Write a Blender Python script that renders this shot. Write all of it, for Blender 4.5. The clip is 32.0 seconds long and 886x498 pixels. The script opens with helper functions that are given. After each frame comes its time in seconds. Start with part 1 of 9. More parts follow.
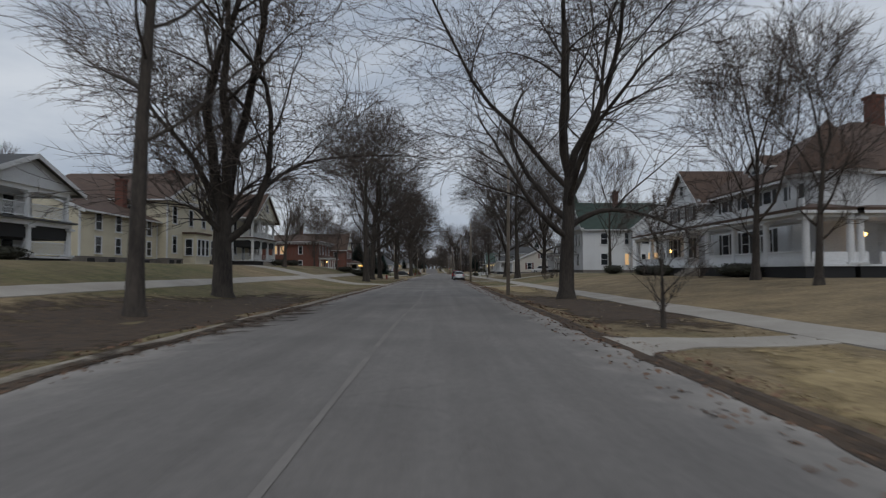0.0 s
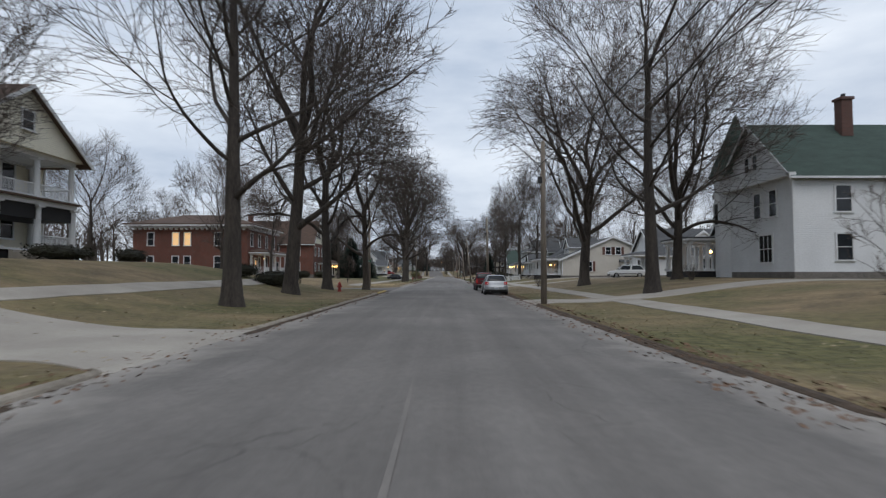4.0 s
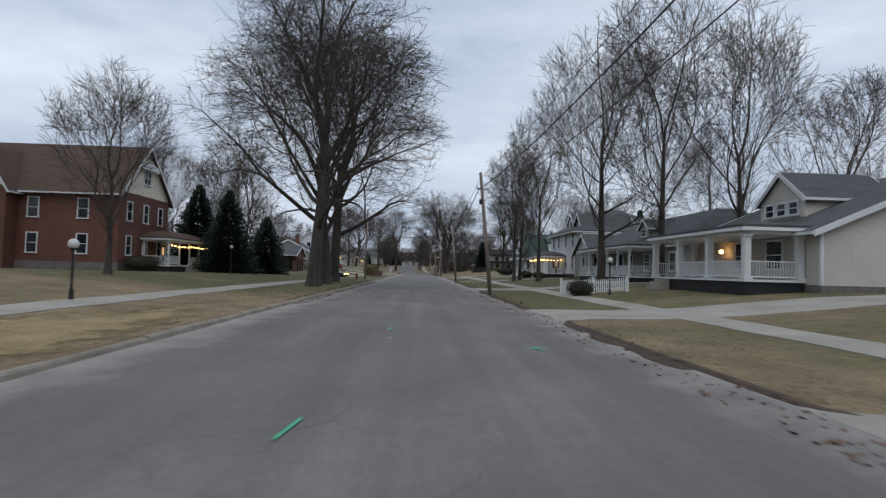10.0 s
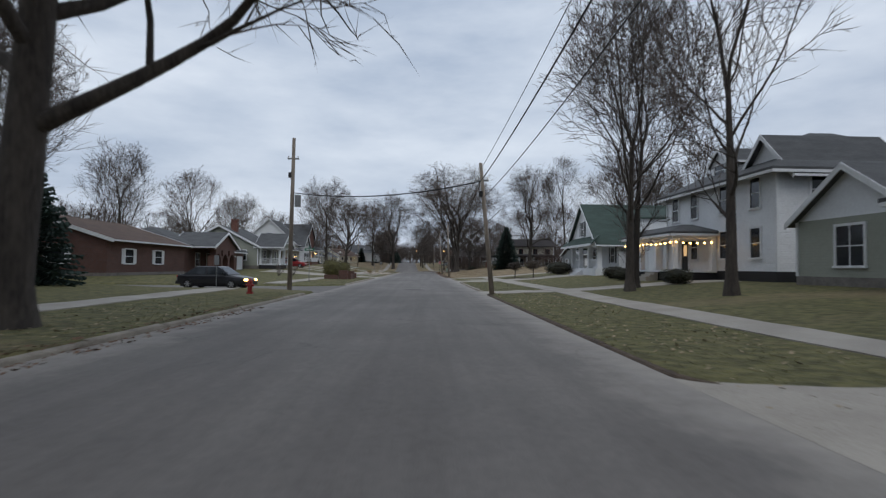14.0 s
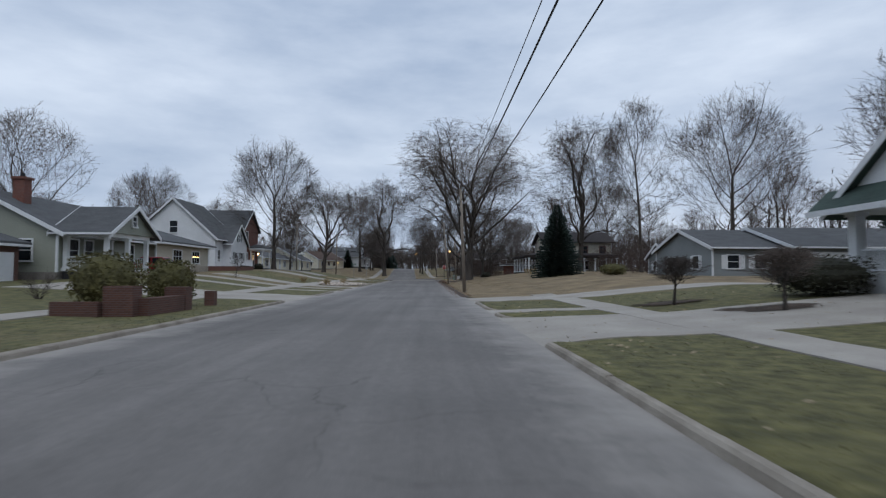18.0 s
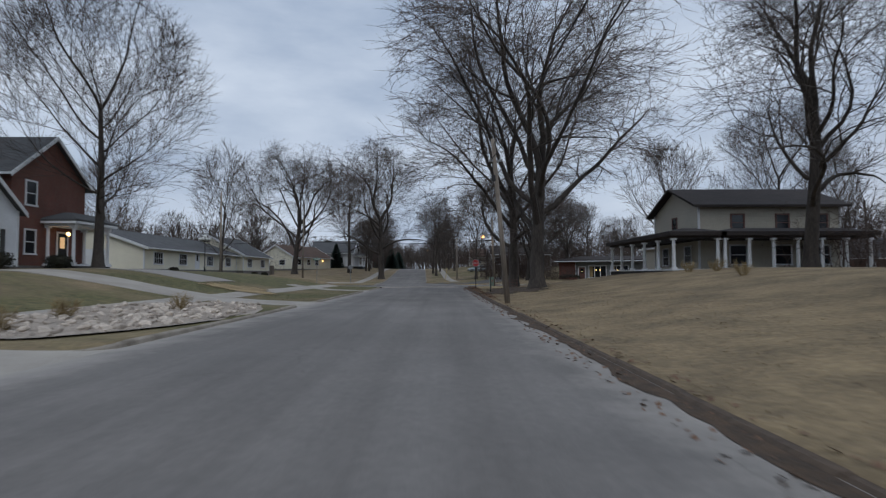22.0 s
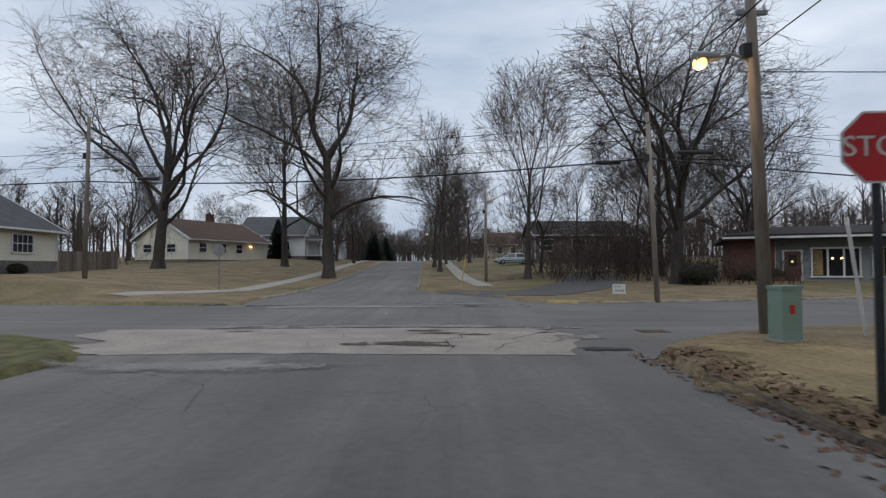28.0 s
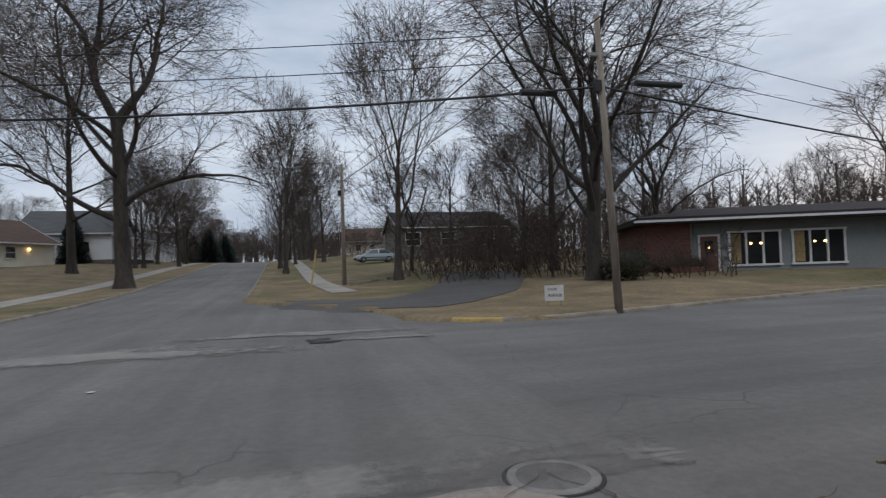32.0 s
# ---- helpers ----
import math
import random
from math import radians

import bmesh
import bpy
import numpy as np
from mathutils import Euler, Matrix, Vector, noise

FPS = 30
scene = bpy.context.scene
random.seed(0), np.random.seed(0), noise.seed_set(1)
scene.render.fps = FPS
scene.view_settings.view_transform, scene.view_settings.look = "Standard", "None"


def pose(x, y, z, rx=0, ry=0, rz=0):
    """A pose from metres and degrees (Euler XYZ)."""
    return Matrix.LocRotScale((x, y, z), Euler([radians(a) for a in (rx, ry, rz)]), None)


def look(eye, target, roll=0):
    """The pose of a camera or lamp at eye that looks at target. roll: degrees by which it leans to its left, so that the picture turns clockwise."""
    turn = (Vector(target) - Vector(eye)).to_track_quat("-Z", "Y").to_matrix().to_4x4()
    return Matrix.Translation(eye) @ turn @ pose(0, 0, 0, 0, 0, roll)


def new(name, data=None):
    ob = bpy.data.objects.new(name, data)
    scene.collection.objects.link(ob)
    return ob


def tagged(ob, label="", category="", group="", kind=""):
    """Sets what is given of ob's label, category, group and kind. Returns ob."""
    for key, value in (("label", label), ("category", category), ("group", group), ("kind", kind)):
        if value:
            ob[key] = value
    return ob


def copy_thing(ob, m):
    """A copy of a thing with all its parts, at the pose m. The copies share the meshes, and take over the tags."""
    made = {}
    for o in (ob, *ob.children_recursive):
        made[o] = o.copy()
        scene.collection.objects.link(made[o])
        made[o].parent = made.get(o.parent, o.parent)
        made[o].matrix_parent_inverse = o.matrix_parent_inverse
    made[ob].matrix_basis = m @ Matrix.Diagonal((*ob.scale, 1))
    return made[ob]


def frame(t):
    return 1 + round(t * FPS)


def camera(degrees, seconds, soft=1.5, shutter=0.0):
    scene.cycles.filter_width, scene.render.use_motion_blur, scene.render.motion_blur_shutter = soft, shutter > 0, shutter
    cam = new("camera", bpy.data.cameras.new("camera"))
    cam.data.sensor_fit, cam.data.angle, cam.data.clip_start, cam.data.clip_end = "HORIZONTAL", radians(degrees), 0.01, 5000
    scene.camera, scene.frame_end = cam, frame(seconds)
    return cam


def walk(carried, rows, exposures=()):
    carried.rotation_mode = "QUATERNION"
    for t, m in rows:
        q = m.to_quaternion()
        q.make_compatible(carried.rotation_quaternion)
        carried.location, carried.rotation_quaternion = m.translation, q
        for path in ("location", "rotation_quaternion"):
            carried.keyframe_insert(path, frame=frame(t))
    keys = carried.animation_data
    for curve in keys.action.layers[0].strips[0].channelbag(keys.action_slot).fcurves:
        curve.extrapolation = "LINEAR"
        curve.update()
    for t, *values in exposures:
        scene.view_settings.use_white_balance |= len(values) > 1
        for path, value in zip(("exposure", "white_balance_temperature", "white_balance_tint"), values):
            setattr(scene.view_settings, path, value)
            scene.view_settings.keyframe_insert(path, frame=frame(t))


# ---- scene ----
cam = camera(75.60, 32.0, soft=1.25, shutter=0.3)

# camera and its path
PATH = [
    (0.0, pose(1.107, 0.000, 1.550, 92.20, 0.05, -0.20)),
    (0.5, pose(1.043, 7.038, 1.550, 92.32, 0.10, -0.18)),
    (1.0, pose(0.975, 13.826, 1.550, 92.48, 0.09, -0.07)),
    (1.5, pose(0.895, 20.289, 1.550, 92.49, 0.03, 0.04)),
    (2.0, pose(0.806, 26.418, 1.550, 92.51, -0.07, 0.20)),
    (2.5, pose(0.696, 32.336, 1.550, 92.51, -0.10, 0.39)),
    (3.0, pose(0.569, 38.568, 1.550, 92.56, -0.07, 0.41)),
    (3.5, pose(0.436, 44.911, 1.550, 92.63, -0.01, 0.29)),
    (4.0, pose(0.315, 51.362, 1.550, 92.50, -0.02, 0.22)),
    (4.5, pose(0.209, 57.775, 1.550, 92.30, -0.13, 0.00)),
    (5.0, pose(0.128, 64.003, 1.550, 92.12, -0.36, -0.28)),
    (5.5, pose(0.069, 69.898, 1.550, 92.01, -0.70, -0.48)),
    (6.0, pose(0.024, 75.314, 1.550, 92.07, -1.05, -0.56)),
    (6.5, pose(-0.041, 80.630, 1.550, 92.03, -1.21, -0.59)),
    (7.0, pose(-0.099, 85.784, 1.550, 91.99, -1.28, -0.69)),
    (7.5, pose(-0.127, 90.692, 1.550, 92.05, -1.34, -0.84)),
    (8.0, pose(-0.120, 95.785, 1.550, 92.08, -1.44, -1.14)),
    (8.5, pose(-0.087, 101.056, 1.550, 92.10, -1.50, -1.42)),
    (9.0, pose(-0.015, 106.311, 1.550, 92.01, -1.49, -1.78)),
    (9.5, pose(0.110, 111.505, 1.550, 92.09, -1.54, -2.13)),
    (10.0, pose(0.257, 116.642, 1.550, 92.10, -1.54, -2.44)),
    (10.5, pose(0.407, 121.728, 1.550, 92.17, -1.49, -2.51)),
    (11.0, pose(0.554, 126.893, 1.550, 92.13, -1.42, -2.51)),
    (11.5, pose(0.707, 132.056, 1.550, 92.03, -1.32, -2.47)),
    (12.0, pose(0.849, 137.254, 1.550, 91.94, -1.21, -2.27)),
    (12.5, pose(0.975, 142.560, 1.550, 91.81, -0.98, -2.07)),
    (13.0, pose(1.096, 147.837, 1.550, 91.86, -0.74, -2.05)),
    (13.5, pose(1.225, 153.354, 1.550, 91.87, -0.64, -2.04)),
    (14.0, pose(1.337, 159.012, 1.550, 91.82, -0.61, -1.94)),
    (14.5, pose(1.424, 164.699, 1.550, 91.85, -0.62, -1.79)),
    (15.0, pose(1.522, 170.089, 1.550, 91.94, -0.58, -2.01)),
    (15.5, pose(1.644, 175.305, 1.550, 92.04, -0.50, -2.30)),
    (16.0, pose(1.792, 180.469, 1.550, 92.13, -0.42, -2.57)),
    (16.5, pose(1.963, 185.704, 1.550, 92.19, -0.34, -2.76)),
    (17.0, pose(2.165, 191.134, 1.550, 92.26, -0.30, -2.71)),
    (17.5, pose(2.323, 196.990, 1.550, 92.33, -0.28, -2.24)),
    (18.0, pose(2.405, 203.421, 1.550, 92.43, -0.26, -1.59)),
    (18.5, pose(2.412, 209.994, 1.550, 92.40, -0.18, -0.97)),
    (19.0, pose(2.365, 216.368, 1.550, 92.32, -0.09, -0.50)),
    (19.5, pose(2.294, 222.266, 1.550, 92.36, -0.07, -0.15)),
    (20.0, pose(2.215, 228.260, 1.550, 92.37, -0.07, -0.01)),
    (20.5, pose(2.135, 234.506, 1.550, 92.34, -0.08, -0.04)),
    (21.0, pose(2.041, 240.957, 1.550, 92.32, -0.03, -0.12)),
    (21.5, pose(1.976, 247.183, 1.550, 92.45, 0.05, -0.18)),
    (22.0, pose(1.917, 253.333, 1.550, 92.54, 0.15, -0.25)),
    (22.5, pose(1.867, 259.373, 1.550, 92.50, 0.28, -0.32)),
    (23.0, pose(1.821, 265.228, 1.550, 92.35, 0.40, -0.35)),
    (23.5, pose(1.786, 270.767, 1.550, 92.20, 0.50, -0.27)),
    (24.0, pose(1.751, 276.326, 1.550, 92.09, 0.52, -0.23)),
    (24.5, pose(1.715, 281.463, 1.550, 91.92, 0.44, -0.13)),
    (25.0, pose(1.658, 286.473, 1.550, 91.77, 0.35, 0.03)),
    (25.5, pose(1.568, 291.265, 1.550, 91.73, 0.34, 0.18)),
    (26.0, pose(1.495, 295.758, 1.550, 91.82, 0.37, 0.14)),
    (26.5, pose(1.435, 299.898, 1.550, 91.91, 0.38, 0.05)),
    (27.0, pose(1.384, 303.634, 1.550, 91.96, 0.35, 0.03)),
    (27.5, pose(1.340, 306.913, 1.550, 91.97, 0.27, 0.07)),
    (28.0, pose(1.309, 309.681, 1.550, 91.99, 0.16, -0.04)),
    (28.5, pose(1.291, 312.179, 1.550, 91.91, 0.12, -0.28)),
    (29.0, pose(1.304, 314.274, 1.550, 91.80, 0.22, -0.78)),
    (29.5, pose(1.328, 315.928, 1.550, 91.74, 0.40, -1.62)),
    (30.0, pose(1.400, 317.245, 1.550, 91.63, 0.62, -2.96)),
    (30.5, pose(1.501, 318.312, 1.550, 91.56, 0.88, -4.64)),
    (31.0, pose(1.633, 319.083, 1.550, 91.52, 1.18, -6.90)),
    (31.5, pose(1.810, 319.856, 1.550, 91.49, 1.55, -10.14)),
    (32.0, pose(2.038, 320.625, 1.550, 91.59, 1.94, -14.31)),
]
walk(cam, PATH, [(0.0, -0.22, 6650, 10), (1.0, 0.02, 6650, 10), (2.0, 0.22, 6600, 10), (3.0, 0.30, 6600, 10), (6.0, 0.30, 6500, 10), (10.0, 0.16, 6400, 10), (13.0, 0.10, 6500, 10), (17.0, 0.08, 6100, 10), (21.0, -0.06, 6150, 10), (23.0, -0.10, 6250, 10), (25.0, -0.38, 6450, 10), (27.0, -0.10, 6400, 10), (28.0, 0.20, 6450, 10), (29.0, 0.20, 6500, 10), (32.0, 0.14, 6500, 10)])

# ---- world, sun, exposure ----
scene.view_settings.exposure = 0.0
world = bpy.data.worlds.new("overcast_dusk")
scene.world = world
world.use_nodes = True
wn, wl = world.node_tree.nodes, world.node_tree.links
wn.clear()
w_out = wn.new("ShaderNodeOutputWorld")
w_bg = wn.new("ShaderNodeBackground")
w_sky = wn.new("ShaderNodeTexSky")
w_sky.sky_type, w_sky.sun_disc = "NISHITA", False
w_sky.sun_elevation, w_sky.sun_rotation = radians(4), radians(60)
w_co = wn.new("ShaderNodeTexCoord")
w_map = wn.new("ShaderNodeMapping")
w_map.inputs["Scale"].default_value = (1.0, 1.0, 3.2)
w_noise = wn.new("ShaderNodeTexNoise")
w_noise.inputs["Scale"].default_value, w_noise.inputs["Detail"].default_value, w_noise.inputs["Roughness"].default_value = 2.6, 7.0, 0.55
w_ramp = wn.new("ShaderNodeValToRGB")
w_ramp.color_ramp.elements[0].position, w_ramp.color_ramp.elements[0].color = 0.34, (0.43, 0.51, 0.64, 1)
w_ramp.color_ramp.elements[1].position, w_ramp.color_ramp.elements[1].color = 0.68, (0.72, 0.785, 0.88, 1)
w_dim = wn.new("ShaderNodeVectorMath")
w_dim.operation = "SCALE"
w_dim.inputs["Scale"].default_value = 0.12
w_mix = wn.new("ShaderNodeMix")
w_mix.data_type = "RGBA"
w_mix.inputs[0].default_value = 0.92
wl.new(w_co.outputs["Generated"], w_map.inputs["Vector"])
wl.new(w_map.outputs["Vector"], w_noise.inputs["Vector"])
wl.new(w_noise.outputs["Fac"], w_ramp.inputs["Fac"])
wl.new(w_sky.outputs["Color"], w_dim.inputs[0])
wl.new(w_dim.outputs["Vector"], w_mix.inputs[6])
wl.new(w_ramp.outputs["Color"], w_mix.inputs[7])
wl.new(w_mix.outputs[2], w_bg.inputs["Color"])
w_bg.inputs["Strength"].default_value = 1.0
wl.new(w_bg.outputs["Background"], w_out.inputs["Surface"])
sun = new("sun", bpy.data.lights.new("sun", "SUN"))
sun.data.energy, sun.data.angle, sun.data.color = 0.6, radians(40), (1.0, 0.97, 0.93)
sun.matrix_world = look((0, 0, 60), (-4, 45, 0))


# ---- materials ----
def material(name, base, second=None, rough=0.8, scale=1.0, fine=20.0, bump=0.3, depth=0.01, metal=0.0, emit=None, spread=0.5, vary=0.0, stretch=(1, 1, 1)):
    m = bpy.data.materials.new(name)
    m.use_nodes = True
    n, l = m.node_tree.nodes, m.node_tree.links
    b = n["Principled BSDF"]
    b.inputs["Roughness"].default_value, b.inputs["Metallic"].default_value = rough, metal
    co = n.new("ShaderNodeTexCoord")
    mp = n.new("ShaderNodeMapping")
    mp.inputs["Scale"].default_value = stretch
    l.new(co.outputs["Object"], mp.inputs["Vector"])
    second = second or tuple(c * 0.75 for c in base)
    big, small = n.new("ShaderNodeTexNoise"), n.new("ShaderNodeTexNoise")
    big.inputs["Scale"].default_value, big.inputs["Detail"].default_value = scale, 5.0
    small.inputs["Scale"].default_value, small.inputs["Detail"].default_value = fine, 4.0
    l.new(mp.outputs["Vector"], big.inputs["Vector"])
    l.new(mp.outputs["Vector"], small.inputs["Vector"])
    add = n.new("ShaderNodeMath")
    add.operation = "MULTIPLY_ADD"
    add.inputs[1].default_value = 0.45
    l.new(small.outputs["Fac"], add.inputs[0])
    half = n.new("ShaderNodeMath")
    half.operation = "MULTIPLY"
    half.inputs[1].default_value = 0.55
    l.new(big.outputs["Fac"], half.inputs[0])
    l.new(half.outputs[0], add.inputs[2])
    ramp = n.new("ShaderNodeValToRGB")
    ramp.color_ramp.elements[0].position, ramp.color_ramp.elements[0].color = 0.5 - spread * 0.3, (*second, 1)
    ramp.color_ramp.elements[1].position, ramp.color_ramp.elements[1].color = 0.5 + spread * 0.3, (*base, 1)
    l.new(add.outputs[0], ramp.inputs["Fac"])
    last = ramp.outputs["Color"]
    if vary:
        info, hsv, mr = n.new("ShaderNodeObjectInfo"), n.new("ShaderNodeHueSaturation"), n.new("ShaderNodeMapRange")
        mr.inputs["To Min"].default_value, mr.inputs["To Max"].default_value = 1 - vary, 1 + vary
        l.new(info.outputs["Random"], mr.inputs["Value"])
        l.new(mr.outputs["Result"], hsv.inputs["Value"])
        l.new(last, hsv.inputs["Color"])
        last = hsv.outputs["Color"]
    l.new(last, b.inputs["Base Color"])
    bp = n.new("ShaderNodeBump")
    bp.inputs["Strength"].default_value, bp.inputs["Distance"].default_value = bump, depth
    l.new(small.outputs["Fac"], bp.inputs["Height"])
    l.new(bp.outputs["Normal"], b.inputs["Normal"])
    if emit:
        b.inputs["Emission Color"].default_value, b.inputs["Emission Strength"].default_value = (*emit[:3], 1), emit[3]
    m["ramp"] = ramp.name
    return m


def siding(name, base, pitch=0.13, rough=0.6):
    """Painted lap siding: a saw-tooth relief along z."""
    m = material(name, base, tuple(c * 0.82 for c in base), rough, 0.5, 9.0, 0.1)
    n, l = m.node_tree.nodes, m.node_tree.links
    co, sep, mod = n.new("ShaderNodeTexCoord"), n.new("ShaderNodeSeparateXYZ"), n.new("ShaderNodeMath")
    mod.operation = "FLOORED_MODULO"
    mod.inputs[1].default_value = pitch
    l.new(co.outputs["Object"], sep.inputs[0])
    l.new(sep.outputs["Z"], mod.inputs[0])
    bp = n.new("ShaderNodeBump")
    bp.inputs["Strength"].default_value, bp.inputs["Distance"].default_value, bp.invert = 0.9, 0.25, True
    l.new(mod.outputs[0], bp.inputs["Height"])
    l.new(bp.outputs["Normal"], n["Principled BSDF"].inputs["Normal"])
    return m


def brickwork(name, a, b, mortar):
    m = bpy.data.materials.new(name)
    m.use_nodes = True
    n, l = m.node_tree.nodes, m.node_tree.links
    p = n["Principled BSDF"]
    p.inputs["Roughness"].default_value = 0.85
    co, sep, add, comb, br = (n.new("ShaderNode" + k) for k in ("TexCoord", "SeparateXYZ", "Math", "CombineXYZ", "TexBrick"))
    l.new(co.outputs["Object"], sep.inputs[0])
    l.new(sep.outputs["X"], add.inputs[0])
    l.new(sep.outputs["Y"], add.inputs[1])
    l.new(add.outputs[0], comb.inputs["X"])
    l.new(sep.outputs["Z"], comb.inputs["Y"])
    l.new(comb.outputs[0], br.inputs["Vector"])
    br.inputs["Scale"].default_value = 1.0
    br.inputs["Brick Width"].default_value, br.inputs["Row Height"].default_value, br.inputs["Mortar Size"].default_value = 0.22, 0.075, 0.008
    br.inputs["Color1"].default_value, br.inputs["Color2"].default_value, br.inputs["Mortar"].default_value = (*a, 1), (*b, 1), (*mortar, 1)
    no, mx = n.new("ShaderNodeTexNoise"), n.new("ShaderNodeMix")
    no.inputs["Scale"].default_value, no.inputs["Detail"].default_value = 0.7, 5.0
    mx.data_type, mx.blend_type = "RGBA", "MULTIPLY"
    mx.inputs[0].default_value = 0.55
    l.new(co.outputs["Object"], no.inputs["Vector"])
    rp = n.new("ShaderNodeValToRGB")
    rp.color_ramp.elements[0].position, rp.color_ramp.elements[0].color = 0.3, (0.55, 0.52, 0.5, 1)
    rp.color_ramp.elements[1].position = 0.7
    l.new(no.outputs["Fac"], rp.inputs["Fac"])
    l.new(br.outputs["Color"], mx.inputs[6])
    l.new(rp.outputs["Color"], mx.inputs[7])
    l.new(mx.outputs[2], p.inputs["Base Color"])
    bp = n.new("ShaderNodeBump")
    bp.inputs["Strength"].default_value, bp.inputs["Distance"].default_value, bp.invert = 0.5, 0.01, True
    l.new(br.outputs["Fac"], bp.inputs["Height"])
    l.new(bp.outputs["Normal"], p.inputs["Normal"])
    return m


def lawn_material():
    """Winter turf: straw, brown and green in patches, with its greener and drier stretches along the street."""
    m = material("winter_grass", (0.300, 0.222, 0.122), (0.118, 0.086, 0.048), 0.95, 0.6, 7.0, 1.0, 0.06, spread=0.5)
    n, l = m.node_tree.nodes, m.node_tree.links
    b = n["Principled BSDF"]
    base = [k for k in b.inputs["Base Color"].links][0].from_socket
    co, no, g_ramp = n.new("ShaderNodeTexCoord"), n.new("ShaderNodeTexNoise"), n.new("ShaderNodeValToRGB")
    no.inputs["Scale"].default_value, no.inputs["Detail"].default_value, no.inputs["Roughness"].default_value = 0.09, 8.0, 0.65
    l.new(co.outputs["Object"], no.inputs["Vector"])
    sep, zone = n.new("ShaderNodeSeparateXYZ"), n.new("ShaderNodeValToRGB")
    l.new(co.outputs["Object"], sep.inputs[0])
    mr = n.new("ShaderNodeMapRange")
    mr.inputs["From Min"].default_value, mr.inputs["From Max"].default_value = 0.0, 400.0
    l.new(sep.outputs["Y"], mr.inputs["Value"])
    l.new(mr.outputs["Result"], zone.inputs["Fac"])
    east = n.new("ShaderNodeValToRGB")
    l.new(mr.outputs["Result"], east.inputs["Fac"])
    for ramp, stops in ((zone, [(0.0, 0.40), (0.12, 0.38), (0.24, 0.40), (0.285, 0.14), (0.35, 0.24), (0.385, 0.50), (0.43, 0.52), (0.50, 0.60), (0.585, 0.64), (0.64, 0.46), (0.72, 0.46), (0.80, 0.50), (0.86, 0.28), (1.0, 0.28)]),
                        (east, [(0.0, 0.30), (0.04, 0.30), (0.07, 0.12), (0.135, 0.10), (0.15, 0.42), (0.23, 0.38), (0.30, 0.26), (0.345, 0.44), (0.44, 0.48), (0.49, 0.66), (0.575, 0.72), (0.60, 0.02), (0.76, 0.04), (0.80, 0.10), (0.86, 0.36), (1.0, 0.40)])):
        for p, v in stops[1:-1]:
            ramp.color_ramp.elements.new(p).color = (v, v, v, 1)
        for e, v in ((ramp.color_ramp.elements[0], stops[0][1]), (ramp.color_ramp.elements[len(stops) - 1], stops[-1][1])):
            e.color = (v, v, v, 1)
    which, both = n.new("ShaderNodeMath"), n.new("ShaderNodeMix")
    which.operation, which.inputs[1].default_value, both.data_type = "GREATER_THAN", 0.0, "RGBA"
    l.new(sep.outputs["X"], which.inputs[0])
    l.new(which.outputs[0], both.inputs[0])
    l.new(zone.outputs["Color"], both.inputs[6])
    l.new(east.outputs["Color"], both.inputs[7])
    add = n.new("ShaderNodeMath")
    add.operation = "ADD"
    l.new(no.outputs["Fac"], add.inputs[0])
    l.new(both.outputs[2], add.inputs[1])
    g_ramp.color_ramp.elements[0].position, g_ramp.color_ramp.elements[0].color = 0.80, (0, 0, 0, 1)
    g_ramp.color_ramp.elements[1].position, g_ramp.color_ramp.elements[1].color = 1.20, (1, 1, 1, 1)
    l.new(add.outputs[0], g_ramp.inputs["Fac"])
    green = n.new("ShaderNodeValToRGB")
    fine = n.new("ShaderNodeTexNoise")
    fine.inputs["Scale"].default_value, fine.inputs["Detail"].default_value = 3.0, 6.0
    l.new(co.outputs["Object"], fine.inputs["Vector"])
    l.new(fine.outputs["Fac"], green.inputs["Fac"])
    green.color_ramp.elements[0].position, green.color_ramp.elements[0].color = 0.34, (0.062, 0.060, 0.020, 1)
    green.color_ramp.elements[1].position, green.color_ramp.elements[1].color = 0.66, (0.150, 0.136, 0.050, 1)
    mx = n.new("ShaderNodeMix")
    mx.data_type = "RGBA"
    l.new(g_ramp.outputs["Color"], mx.inputs[0])
    l.new(base, mx.inputs[6])
    l.new(green.outputs["Color"], mx.inputs[7])
    l.new(mx.outputs[2], b.inputs["Base Color"])
    return m


